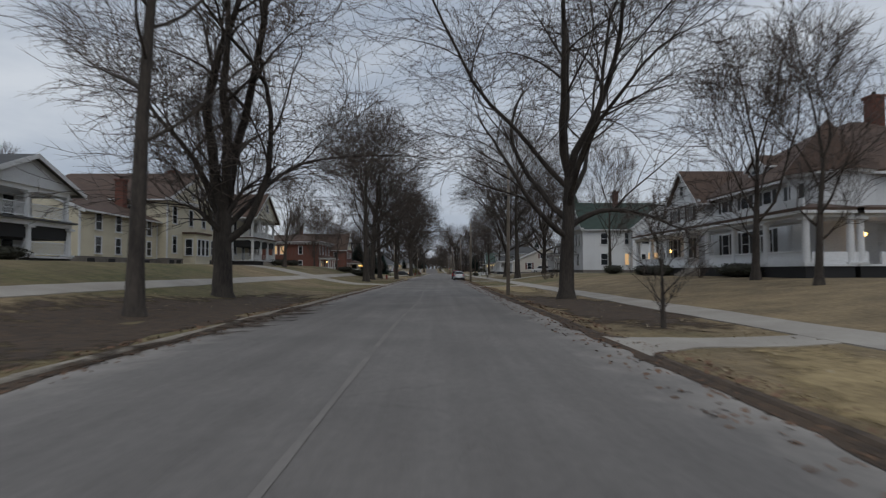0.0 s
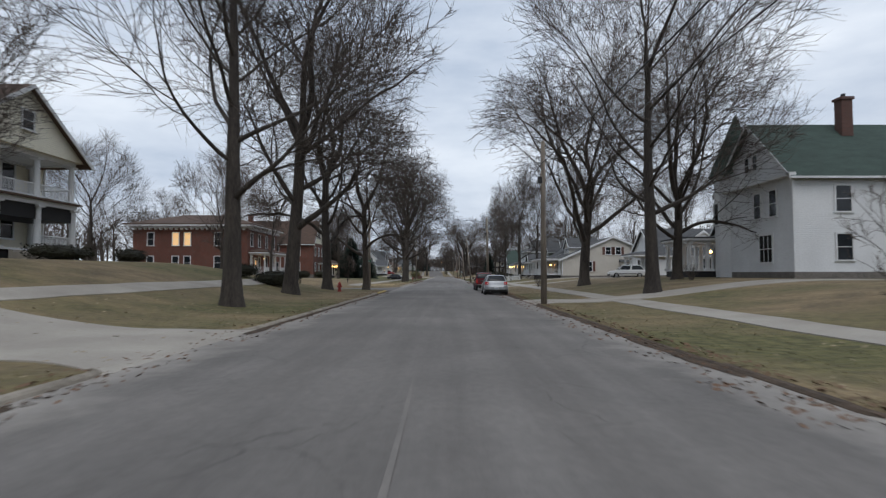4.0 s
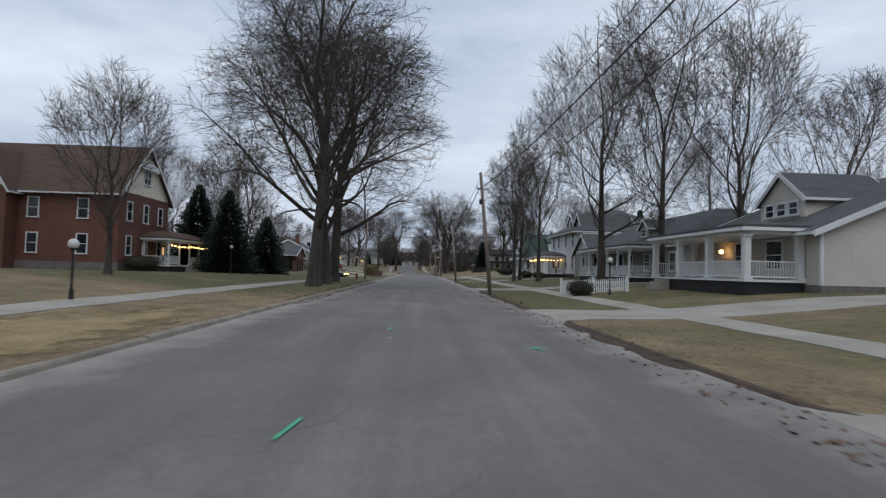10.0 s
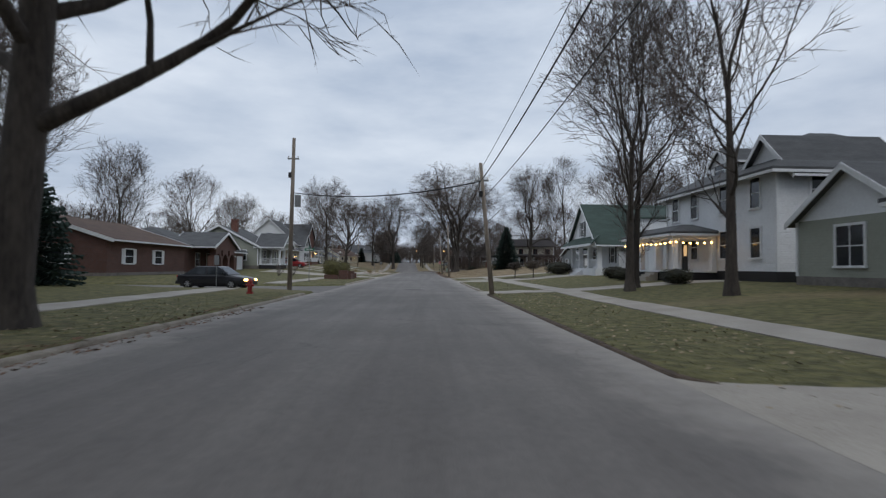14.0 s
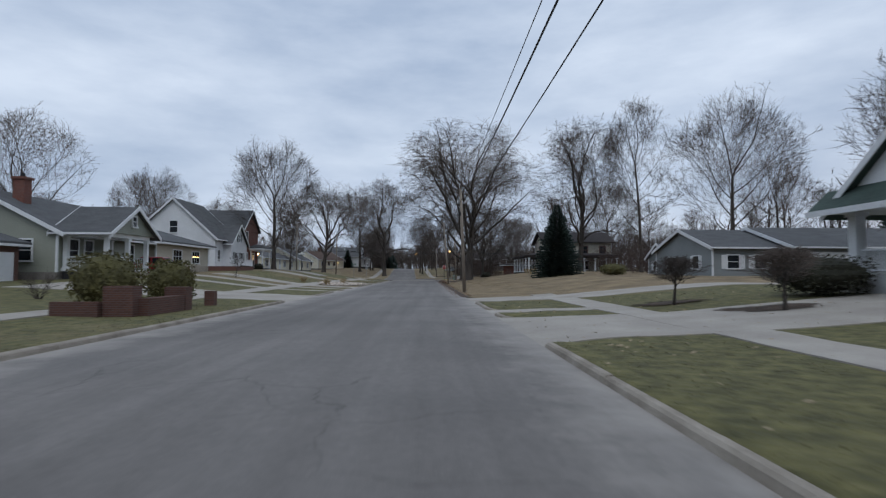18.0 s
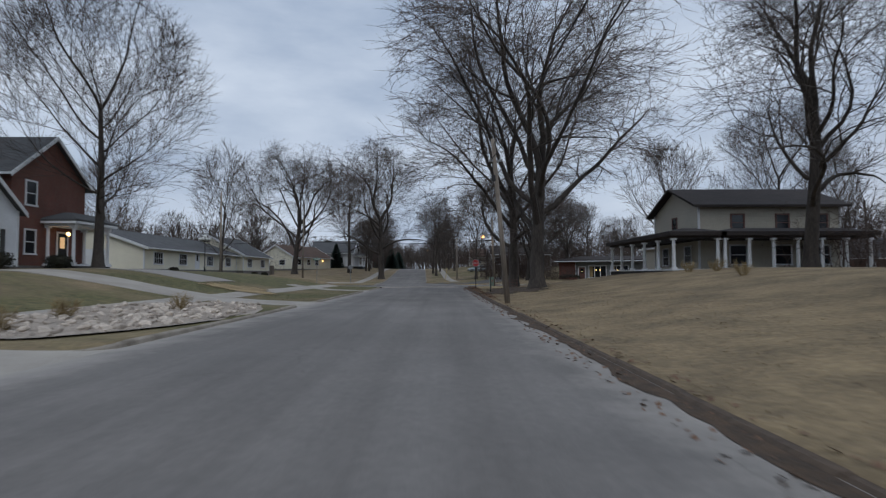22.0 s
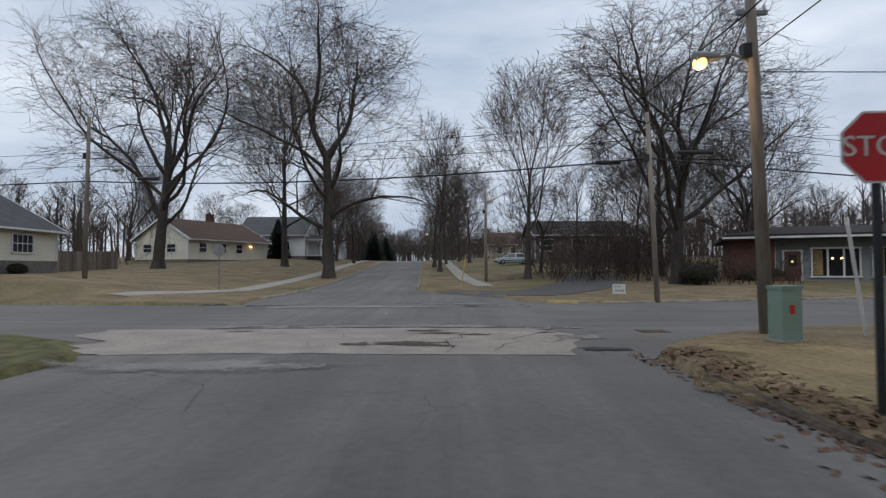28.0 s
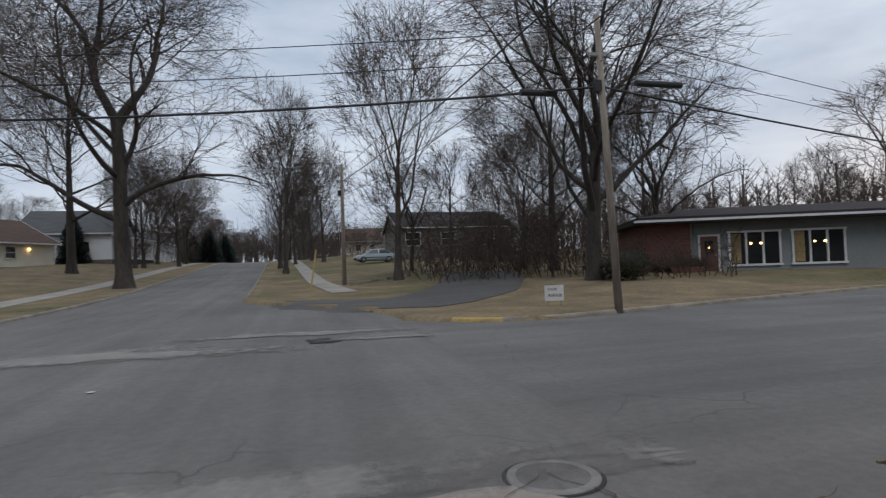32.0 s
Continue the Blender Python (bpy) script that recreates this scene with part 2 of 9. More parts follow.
def worn_asphalt(name, base, second, along=True):
    """Old asphalt: fine aggregate, broad blotches, streaks worn along the lane and hairline cracks."""
    m = material(name, base, second, 0.85, 0.35, 60.0, 0.7, 0.006, spread=0.6)
    n, l = m.node_tree.nodes, m.node_tree.links
    b = n["Principled BSDF"]
    last = [k for k in b.inputs["Base Color"].links][0].from_socket
    co = n.new("ShaderNodeTexCoord")
    for stretch, scale, lo, hi, amount in (((0.9, 0.035, 1) if along else (0.05, 0.8, 1), 1.6, (0.70, 0.69, 0.68), (1.16, 1.16, 1.16), 0.5), ((1, 0.55, 1), 0.16, (0.74, 0.73, 0.72), (1.16, 1.16, 1.16), 0.55), ((1, 1, 1), 9.0, (0.80, 0.80, 0.80), (1.14, 1.14, 1.14), 0.5)):
        mp, no, rp, mx = (n.new("ShaderNode" + k) for k in ("Mapping", "TexNoise", "ValToRGB", "Mix"))
        mp.inputs["Scale"].default_value = stretch
        no.inputs["Scale"].default_value, no.inputs["Detail"].default_value, no.inputs["Roughness"].default_value = scale, 6.0, 0.6
        rp.color_ramp.elements[0].position, rp.color_ramp.elements[0].color = 0.36, (*lo, 1)
        rp.color_ramp.elements[1].position, rp.color_ramp.elements[1].color = 0.64, (*hi, 1)
        mx.data_type, mx.blend_type, mx.inputs[0].default_value = "RGBA", "MULTIPLY", amount
        l.new(co.outputs["Object"], mp.inputs["Vector"])
        l.new(mp.outputs["Vector"], no.inputs["Vector"])
        l.new(no.outputs["Fac"], rp.inputs["Fac"])
        l.new(last, mx.inputs[6])
        l.new(rp.outputs["Color"], mx.inputs[7])
        last = mx.outputs[2]
    warp_no, add, vor, cr, mask, mr, mul, mx = (n.new("ShaderNode" + k) for k in ("TexNoise", "VectorMath", "TexVoronoi", "MapRange", "TexNoise", "MapRange", "Math", "Mix"))
    warp_no.inputs["Scale"].default_value, warp_no.inputs["Detail"].default_value = 0.9, 5.0
    add.operation, vor.feature, mul.operation, mx.data_type = "ADD", "DISTANCE_TO_EDGE", "MULTIPLY", "RGBA"
    l.new(co.outputs["Object"], warp_no.inputs["Vector"])
    l.new(co.outputs["Object"], add.inputs[0])
    l.new(warp_no.outputs["Color"], add.inputs[1])
    l.new(add.outputs[0], vor.inputs["Vector"])
    vor.inputs["Scale"].default_value = 0.42
    cr.inputs["From Min"].default_value, cr.inputs["From Max"].default_value, cr.inputs["To Min"].default_value, cr.inputs["To Max"].default_value = 0.0, 0.010, 1.0, 0.0
    l.new(vor.outputs["Distance"], cr.inputs["Value"])
    mask.inputs["Scale"].default_value, mask.inputs["Detail"].default_value = 0.22, 3.0
    l.new(co.outputs["Object"], mask.inputs["Vector"])
    mr.inputs["From Min"].default_value, mr.inputs["From Max"].default_value, mr.inputs["To Max"].default_value = 0.50, 0.62, 0.6
    l.new(mask.outputs["Fac"], mr.inputs["Value"])
    l.new(cr.outputs["Result"], mul.inputs[0])
    l.new(mr.outputs["Result"], mul.inputs[1])
    l.new(mul.outputs[0], mx.inputs[0])
    l.new(last, mx.inputs[6])
    mx.inputs[7].default_value = (0.05, 0.045, 0.04, 1)
    l.new(mx.outputs[2], b.inputs["Base Color"])
    return m


ASPHALT = worn_asphalt("asphalt", (0.210, 0.193, 0.178), (0.138, 0.128, 0.119))
SIDE_ASPHALT = worn_asphalt("side_asphalt", (0.205, 0.190, 0.176), (0.138, 0.128, 0.119), False)


def dusty_edges(m, pale, start, end):
    """Pale grit towards the gutters, broken up by noise."""
    n, l = m.node_tree.nodes, m.node_tree.links
    b = n["Principled BSDF"]
    base = [k for k in b.inputs["Base Color"].links][0].from_socket
    co, sep, ab, no, ad, mr, mx = (n.new("ShaderNode" + k) for k in ("TexCoord", "SeparateXYZ", "Math", "TexNoise", "Math", "MapRange", "Mix"))
    ab.operation, mx.data_type = "ABSOLUTE", "RGBA"
    no.inputs["Scale"].default_value, no.inputs["Detail"].default_value, no.inputs["Roughness"].default_value = 0.7, 9.0, 0.7
    l.new(co.outputs["Object"], sep.inputs[0])
    l.new(sep.outputs["X"], ab.inputs[0])
    l.new(co.outputs["Object"], no.inputs["Vector"])
    ad.operation = "MULTIPLY_ADD"
    ad.inputs[1].default_value = 3.2
    l.new(no.outputs["Fac"], ad.inputs[0])
    l.new(ab.outputs[0], ad.inputs[2])
    mr.inputs["From Min"].default_value, mr.inputs["From Max"].default_value, mr.inputs["To Max"].default_value = start + 1.6, end + 1.6, 0.75
    l.new(ad.outputs[0], mr.inputs["Value"])
    far, mul = n.new("ShaderNodeMapRange"), n.new("ShaderNodeMath")
    far.inputs["From Min"].default_value, far.inputs["From Max"].default_value = 318.0, 305.0
    mul.operation = "MULTIPLY"
    l.new(sep.outputs["Y"], far.inputs["Value"])
    l.new(mr.outputs["Result"], mul.inputs[0])
    l.new(far.outputs["Result"], mul.inputs[1])
    l.new(mul.outputs[0], mx.inputs[0])
    l.new(base, mx.inputs[6])
    mx.inputs[7].default_value = (*pale, 1)
    l.new(mx.outputs[2], b.inputs["Base Color"])


dusty_edges(ASPHALT, (0.36, 0.33, 0.295), 3.7, 5.0)
TAR = material("asphalt_patch", (0.045, 0.043, 0.042), None, 0.9, 2.0, 50.0, 0.6, 0.01)
OLD_CONCRETE = material("cracked_concrete", (0.46, 0.395, 0.335), (0.22, 0.19, 0.165), 0.9, 1.1, 16.0, 0.9, 0.03, spread=0.75)
DARK_ASPHALT = worn_asphalt("dark_asphalt", (0.125, 0.116, 0.108), (0.080, 0.075, 0.070), False)
WORN = material("worn_asphalt", (0.30, 0.275, 0.25), (0.19, 0.176, 0.162), 0.9, 0.9, 12.0, 0.5, 0.01)
CONCRETE = material("concrete", (0.42, 0.385, 0.335), (0.27, 0.243, 0.21), 0.9, 0.5, 25.0, 0.4, 0.01)
KERB = material("kerb_concrete", (0.36, 0.32, 0.265), (0.165, 0.14, 0.11), 0.9, 1.5, 25.0, 0.5, 0.015)
YELLOW = material("yellow_paint", (0.55, 0.38, 0.10), (0.35, 0.27, 0.12), 0.8, 2.0, 20.0)
LAWN = lawn_material()
STRAW = material("straw_grass", (0.40, 0.30, 0.15), (0.17, 0.12, 0.055), 0.95, 0.7, 9.0, 0.8, 0.04)
LITTER = material("leaf_litter", (0.10, 0.062, 0.035), (0.03, 0.022, 0.016), 0.95, 3.0, 22.0, 1.0, 0.03)
SOIL = material("soil_edge", (0.125, 0.088, 0.060), (0.040, 0.030, 0.023), 0.95, 1.6, 14.0, 1.0, 0.04)
GRAVEL = material("river_gravel", (0.50, 0.43, 0.36), (0.22, 0.19, 0.16), 0.9, 4.0, 18.0, 1.0, 0.05)
BARK = material("bark", (0.085, 0.070, 0.058), (0.028, 0.023, 0.020), 0.95, 2.5, 16.0, 1.0, 0.04, vary=0.25, stretch=(1, 1, 0.22))
TWIG = material("twig_bark", (0.112, 0.086, 0.072), (0.06, 0.050, 0.044), 0.95, 1.0, 8.0, 0.2, vary=0.25)
POLE = material("weathered_pole", (0.25, 0.212, 0.175), (0.125, 0.104, 0.084), 0.95, 2.0, 12.0, 0.6, 0.02, vary=0.3, stretch=(1, 1, 0.15))
WIRE = material("cable", (0.012, 0.012, 0.013), None, 0.6)
WHITE = siding("white_siding", (0.70, 0.71, 0.72))
CREAM = siding("cream_siding", (0.66, 0.60, 0.45))
TAN = siding("tan_siding", (0.50, 0.45, 0.36))
IVORY = siding("ivory_siding", (0.80, 0.755, 0.61))
PUTTY = siding("putty_siding", (0.56, 0.52, 0.46))
GREY = siding("grey_siding", (0.22, 0.235, 0.235))
SAGE = siding("sage_siding", (0.26, 0.27, 0.22))
BEIGE = siding("beige_siding", (0.46, 0.42, 0.34))
BRICK = brickwork("red_brick", (0.20, 0.068, 0.045), (0.15, 0.05, 0.036), (0.16, 0.12, 0.10))
BROWN_BRICK = brickwork("brown_brick", (0.14, 0.062, 0.045), (0.10, 0.045, 0.035), (0.13, 0.10, 0.09))
PALE_BRICK = brickwork("pale_brick", (0.46, 0.40, 0.32), (0.38, 0.33, 0.27), (0.34, 0.31, 0.27))
TRIM = material("white_paint", (0.74, 0.75, 0.76), (0.60, 0.61, 0.62), 0.55, 0.8, 12.0, 0.1)
STONE = material("foundation_stone", (0.22, 0.20, 0.18), (0.12, 0.11, 0.10), 0.9, 2.0, 10.0, 0.6, 0.02)
ROOF_GREY = material("grey_shingle", (0.10, 0.102, 0.105), (0.06, 0.061, 0.063), 0.95, 0.8, 7.0, 0.6, 0.02, stretch=(1, 1, 4))
ROOF_BROWN = material("brown_shingle", (0.115, 0.072, 0.052), (0.07, 0.046, 0.036), 0.95, 0.8, 7.0, 0.6, 0.02, stretch=(1, 1, 4))
ROOF_DARK = material("dark_brown_shingle", (0.045, 0.036, 0.033), (0.028, 0.023, 0.022), 0.95, 0.8, 7.0, 0.6, 0.02, stretch=(1, 1, 4))
ROOF_GREEN = material("green_shingle", (0.055, 0.085, 0.07), (0.036, 0.052, 0.045), 0.95, 0.8, 7.0, 0.6, 0.02, stretch=(1, 1, 4))
# Near-black for dark fittings, and for shade put into hollows and undersides.
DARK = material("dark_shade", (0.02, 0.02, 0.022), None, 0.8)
GLASS = material("window_glass", (0.018, 0.022, 0.027), (0.012, 0.014, 0.017), 0.08, 0.4, 2.0, 0.05)
LIT = material("lit_window", (0.5, 0.35, 0.2), None, 0.4, emit=(1.0, 0.62, 0.28, 0.55))
BULB = material("warm_bulb", (0.9, 0.7, 0.4), None, 0.4, emit=(1.0, 0.55, 0.16, 9.0))
GLOBE = material("lamp_globe", (0.7, 0.7, 0.68), None, 0.3)
SHUTTER = material("dark_shutter", (0.04, 0.045, 0.045), None, 0.6)
RED_SHUTTER = material("brown_shutter", (0.14, 0.06, 0.045), None, 0.6)
EVERGREEN = material("conifer_needles", (0.032, 0.055, 0.046), (0.010, 0.018, 0.014), 0.9, 1.2, 9.0, 0.6, vary=0.3)
HEDGE = material("hedge_leaf", (0.035, 0.034, 0.018), (0.012, 0.013, 0.008), 0.9, 1.5, 12.0, 0.8, vary=0.3)
SHRUB_GOLD = material("golden_shrub", (0.125, 0.112, 0.036), (0.045, 0.042, 0.016), 0.9, 2.0, 14.0, 0.8)
RUBBER = material("tyre_rubber", (0.016, 0.016, 0.017), None, 0.85)
CHROME = material("wheel_metal", (0.42, 0.42, 0.43), None, 0.35, metal=0.8)
PLASTIC = material("black_plastic", (0.02, 0.02, 0.022), None, 0.6)
TAIL = material("tail_lamp_red", (0.42, 0.02, 0.025), None, 0.2, emit=(1.0, 0.05, 0.03, 0.06))
PLATE = material("number_plate", (0.64, 0.52, 0.34), None, 0.5)
PLATE_BAR = material("plate_marking", (0.08, 0.10, 0.22), None, 0.5)
# Sign red, its base colour brightened to hold the headlights' return.
SIGN_RED = material("stop_sign_red", (0.60, 0.03, 0.035), None, 0.45)
SIGN_WHITE = material("sign_white", (0.72, 0.72, 0.70), None, 0.5)
SIGN_GREEN = material("street_sign_green", (0.015, 0.17, 0.10), None, 0.45)
STEEL = material("galvanised_steel", (0.30, 0.31, 0.32), (0.2, 0.205, 0.21), 0.5, 3.0, 20.0, metal=0.6)
HYDRANT = material("hydrant_red", (0.33, 0.035, 0.03), None, 0.5)
UTIL_GREEN = material("utility_green", (0.25, 0.34, 0.28), (0.20, 0.28, 0.23), 0.6)
ORANGE = material("orange_plastic", (0.70, 0.13, 0.03), None, 0.6, emit=(1.0, 0.22, 0.05, 0.2))


def feather(m, name, scale, ragged=0.75, edge=0.30):
    """A copy of a material that thins out raggedly towards the rim of its sheet."""
    c = m.copy()
    c.name = name
    n, l = c.node_tree.nodes, c.node_tree.links
    at, co, no, ad, mr, tr, mix = (n.new("ShaderNode" + k) for k in ("Attribute", "TexCoord", "TexNoise", "Math", "MapRange", "BsdfTransparent", "MixShader"))
    at.attribute_name = "cover"
    no.inputs["Scale"].default_value, no.inputs["Detail"].default_value, no.inputs["Roughness"].default_value = scale, 8.0, 0.68
    l.new(co.outputs["Object"], no.inputs["Vector"])
    ad.operation, ad.inputs[1].default_value = "MULTIPLY_ADD", ragged * 2
    l.new(no.outputs["Fac"], ad.inputs[0])
    l.new(at.outputs["Fac"], ad.inputs[2])
    mr.inputs["From Min"].default_value, mr.inputs["From Max"].default_value = ragged + 0.06, ragged + 0.06 + edge
    l.new(ad.outputs[0], mr.inputs["Value"])
    l.new(mr.outputs["Result"], mix.inputs[0])
    l.new(tr.outputs[0], mix.inputs[1])
    l.new(n["Principled BSDF"].outputs[0], mix.inputs[2])
    l.new(mix.outputs[0], n["Material Output"].inputs["Surface"])
    return c


SOFT_STRAW = feather(STRAW, "thin_straw_grass", 0.9)
SOFT_SOIL = feather(LITTER, "thin_leaf_litter", 1.1)
SOFT_WORN = feather(WORN, "thin_worn_asphalt", 1.6, 0.8, 0.5)
SOFT_TAR = feather(TAR, "crumbling_patch", 5.0, 0.18, 0.10)


def paint(name, c, rough=0.28):
    return material(name, c, tuple(k * 0.93 for k in c), rough, 0.7, 5.0, 0.02)


# ---- small mesh tools ----
def part(name, bm, mt, parent, label="", smooth=False):
    me = bpy.data.meshes.new(name)
    bm.to_mesh(me)
    bm.free()
    me.materials.append(mt)
    if smooth:
        for p in me.polygons:
            p.use_smooth = True
    ob = new(name, me)
    if parent is not None:
        ob.parent = parent
        if "base" in parent:
            ob.matrix_parent_inverse = Matrix.Translation(parent["base"]).inverted()
    if label:
        ob["label"] = label
    return ob


def thing(name, base, label, category, group="", kind="", turn=0.0, own=True):
    """An Empty at the thing's base. own: its parts are given in the place's coordinates, else round the base."""
    ob = new(name)
    ob.matrix_world = pose(*base, 0, 0, turn)
    ob.empty_display_size = 0.3
    if own:
        ob["base"] = list(base)
    return tagged(ob, label, category, group, kind)


def box(bm, x0, x1, y0, y1, z0, z1):
    v = [bm.verts.new(p) for p in ((x0, y0, z0), (x1, y0, z0), (x1, y1, z0), (x0, y1, z0), (x0, y0, z1), (x1, y0, z1), (x1, y1, z1), (x0, y1, z1))]
    for f in ((3, 2, 1, 0), (4, 5, 6, 7), (0, 1, 5, 4), (1, 2, 6, 5), (2, 3, 7, 6), (3, 0, 4, 7)):
        bm.faces.new([v[k] for k in f])
    return bm


def boxed(*dims):
    return box(bmesh.new(), *dims)


def rod(bm, a, b, r0, r1=None, sides=6, cap=True):
    a, b = Vector(a), Vector(b)
    r1 = r0 if r1 is None else r1
    d = (b - a).normalized()
    u = d.orthogonal().normalized()
    w = d.cross(u)
    rings = []
    for c, r in ((a, r0), (b, r1)):
        rings.append([bm.verts.new(c + (u * math.cos(k * math.tau / sides) + w * math.sin(k * math.tau / sides)) * r) for k in range(sides)])
    for k in range(sides):
        bm.faces.new((rings[0][k], rings[0][(k + 1) % sides], rings[1][(k + 1) % sides], rings[1][k]))
    if cap:
        bm.faces.new(rings[0][::-1])
        bm.faces.new(rings[1])
    return bm


def ball(bm, c, r, sub=1):
    bmesh.ops.create_icosphere(bm, subdivisions=sub, radius=r, matrix=Matrix.Translation(c))
    return bm


def prism(bm, pts, axis, a, b):
    """A closed outline of (u, z) swept along x or y from a to b."""
    def at(u, z, s):
        return (s, u, z) if axis == "x" else (u, s, z)
    lo, hi = [bm.verts.new(at(u, z, a)) for u, z in pts], [bm.verts.new(at(u, z, b)) for u, z in pts]
    n = len(pts)
    for k in range(n):
        bm.faces.new((lo[k], lo[(k + 1) % n], hi[(k + 1) % n], hi[k]))
    bm.faces.new(lo[::-1])
    bm.faces.new(hi)
    bmesh.ops.recalc_face_normals(bm, faces=bm.faces)
    return bm


# ---- the lie of the land ----
def smooth(a, b, v):
    k = np.clip((v - a) / (b - a), 0, 1)
    return k * k * (3 - 2 * k)


ROAD_W = 4.9
LEFT_LIFT = ([-60, 60, 95, 114, 140, 180, 205, 228, 246, 262, 290, 310, 340, 362, 400, 500], [2.0, 2.2, 2.4, 1.2, 0.9, 0.6, 0.55, 0.5, 1.1, 1.5, 2.0, 1.9, 1.3, 1.0, 1.0, 0.8])
RIGHT_LIFT = ([-60, 60, 110, 125, 160, 200, 225, 260, 290, 312, 328, 345, 400, 500], [1.1, 1.2, 1.3, 1.0, 1.0, 0.9, 1.0, 1.1, 1.6, 1.2, 0.4, 0.5, 0.8, 0.8])
CROSS = [(-1, 110.5, 4.2, 0.0), (-1, 198.3, 3.4, 0.0), (-1, 328.0, 5.6, 0.10), (1, 328.0, 5.6, 0.26)]


DRIVES = ((4.88, 9.2, 11.3, 12.7), (4.88, 9.2, 55.2, 56.8), (4.88, 24, 81.2, 85.0), (4.88, 22, 119.0, 122.6), (4.88, 30, 135.6, 139.8), (4.88, 26, 162.2, 166.2), (4.88, 20, 192.0, 195.2),
                       (4.88, 30, 216.5, 222.8), (4.88, 9.2, 225.6, 226.9), (4.88, 26, 234.0, 238.4), (-4.88, -26, 61.0, 66.6), (-4.88, -20, 234.2, 241.4), (-4.88, -20, 249.6, 251.2), (-4.88, -22, 255.5, 257.3),
                       (-4.88, -19, 260.8, 264.6), (-4.88, -20, 281.6, 285.2), (-4.88, -12, 305.0, 308.0))


def road_z(y):
    return 3.2 * smooth(338, 436, y)


def east_edge(y):
    """The road's east edge: straight, then stepping west beyond the last junction."""
    return ROAD_W - 5.5 * float(smooth(338, 350, y)) - 0.03 * max(0.0, min(y, 520) - 352)


def west_edge(y):
    return -ROAD_W - 3.0 * float(smooth(326, 338, y)) - 0.03 * max(0.0, min(y, 520) - 352)


def off_road(x, y):
    """Distance from the middle of a road of even width: ROAD_W at either edge."""
    e, w = east_edge(y), west_edge(y)
    m = (e + w) / 2
    return x - e + ROAD_W if x > m else w - x + ROAD_W


def on_road(x, y):
    return west_edge(y) < x < east_edge(y)


def cross_mid(c, x):
    return c[1] + c[3] * max(0.0, abs(x) - ROAD_W)


def verge(x, y):
    """Height of the verge at the road's edge: lower where the kerb is sunk in soil."""
    if x > 0 and y < 345:
        low = 1 - float(smooth(186, 192, y)) + float(smooth(238, 243, y))
        return 0.11 - 0.065 * min(1.0, low) * (1 - float(smooth(314, 320, y)))
    return 0.11 - 0.03 * (1 - float(smooth(90, 96, y)))


def land(x, y):
    """Height of the lawns, sunk a little under the roads."""
    r, ax = float(road_z(y)), off_road(x, y)
    lift = np.interp(y, *(LEFT_LIFT if x < 0 else RIGHT_LIFT))
    v = verge(x, y)
    z = v + (lift - v) * float(smooth(7.0, 21.0, ax))
    if x > 0 and 238 < y < 315:
        z += 0.35 * float(smooth(5.2, 9.5, ax)) * float(smooth(238, 250, y)) * (1 - float(smooth(303, 315, y)))
    z += 0.03 * noise.noise(Vector((x * 0.4, y * 0.4, 0))) * float(smooth(5.4, 8, ax))
    k = float(smooth(ROAD_W + 0.02, ROAD_W + 0.16, ax))
    z = -0.06 * (1 - k) + z * k
    if ax < 8:
        for d0, _, a, b in DRIVES:
            if d0 * x > 0 and a - 1.0 < y < b + 1.0:
                q = float(smooth(a - 1.0, a - 0.5, y)) * (1 - float(smooth(b + 0.5, b + 1.0, y)))
                z += (min(z, -0.03 + 0.06 * (ax - ROAD_W)) - z) * q
    for c in CROSS:
        if c[0] * x > 0:
            bx = abs(x)
            d = abs(y - cross_mid(c, x)) - c[2] - 3.0 * max(0.0, 1 - (bx - ROAD_W) / 4.0) ** 2 * (1 if bx > ROAD_W else 0)
            if d < 6:
                q = float(smooth(0.0, 0.14, d))
                slope = -0.06 + float(smooth(0.0, 6.0, d)) * (z + 0.06 - 0.14) + 0.20 * q
                z = min(z, slope) if d > 0 else min(z, -0.06)
    return r + z


def grid_mesh(name, xs, ys, zf, xf=None):
    xs, ys = np.asarray(xs), np.asarray(ys)
    at = xf or (lambda x, y: x)
    verts = [(at(float(x), float(y)), float(y), zf(at(float(x), float(y)), float(y))) for y in ys for x in xs]
    nx = len(xs)
    faces = [(j * nx + i, j * nx + i + 1, (j + 1) * nx + i + 1, (j + 1) * nx + i) for j in range(len(ys) - 1) for i in range(nx - 1)]
    me = bpy.data.meshes.new(name)
    me.from_pydata(verts, [], faces)
    me.update()
    for p in me.polygons:
        p.use_smooth = True
    return me


side = [ROAD_W, ROAD_W + 0.06, ROAD_W + 0.16, 5.4, 6, 7, 8, 9, 10, 11, 12, 13.5, 15, 17, 19, 21, 24, 28, 34, 42, 55, 75, 110, 180, 320, 700, 1600]
xs = [-v for v in side[::-1]] + [-2.5, 0, 2.5] + side
ys = sorted(set([-400, -200, -120, -80, -60, -45] + list(np.arange(-35, 430, 1.0)) + list(np.arange(104.5, 117, 0.25)) + list(np.arange(192, 205, 0.25)) + list(np.arange(319, 345, 0.25)) + [v + o for q in DRIVES for v, o in ((q[2], -1.0), (q[2], -0.5), (q[3], 0.5), (q[3], 1.0))] + [440, 450, 465, 480, 500, 530, 570, 620, 700, 850, 1100, 1600]))


def warp(x, y):
    """The land's columns follow the edges of the road."""
    if x >= ROAD_W:
        return x + (east_edge(y) - ROAD_W) * (1 - float(smooth(15, 110, x)))
    if x <= -ROAD_W:
        return x + (west_edge(y) + ROAD_W) * (1 - float(smooth(15, 110, -x)))
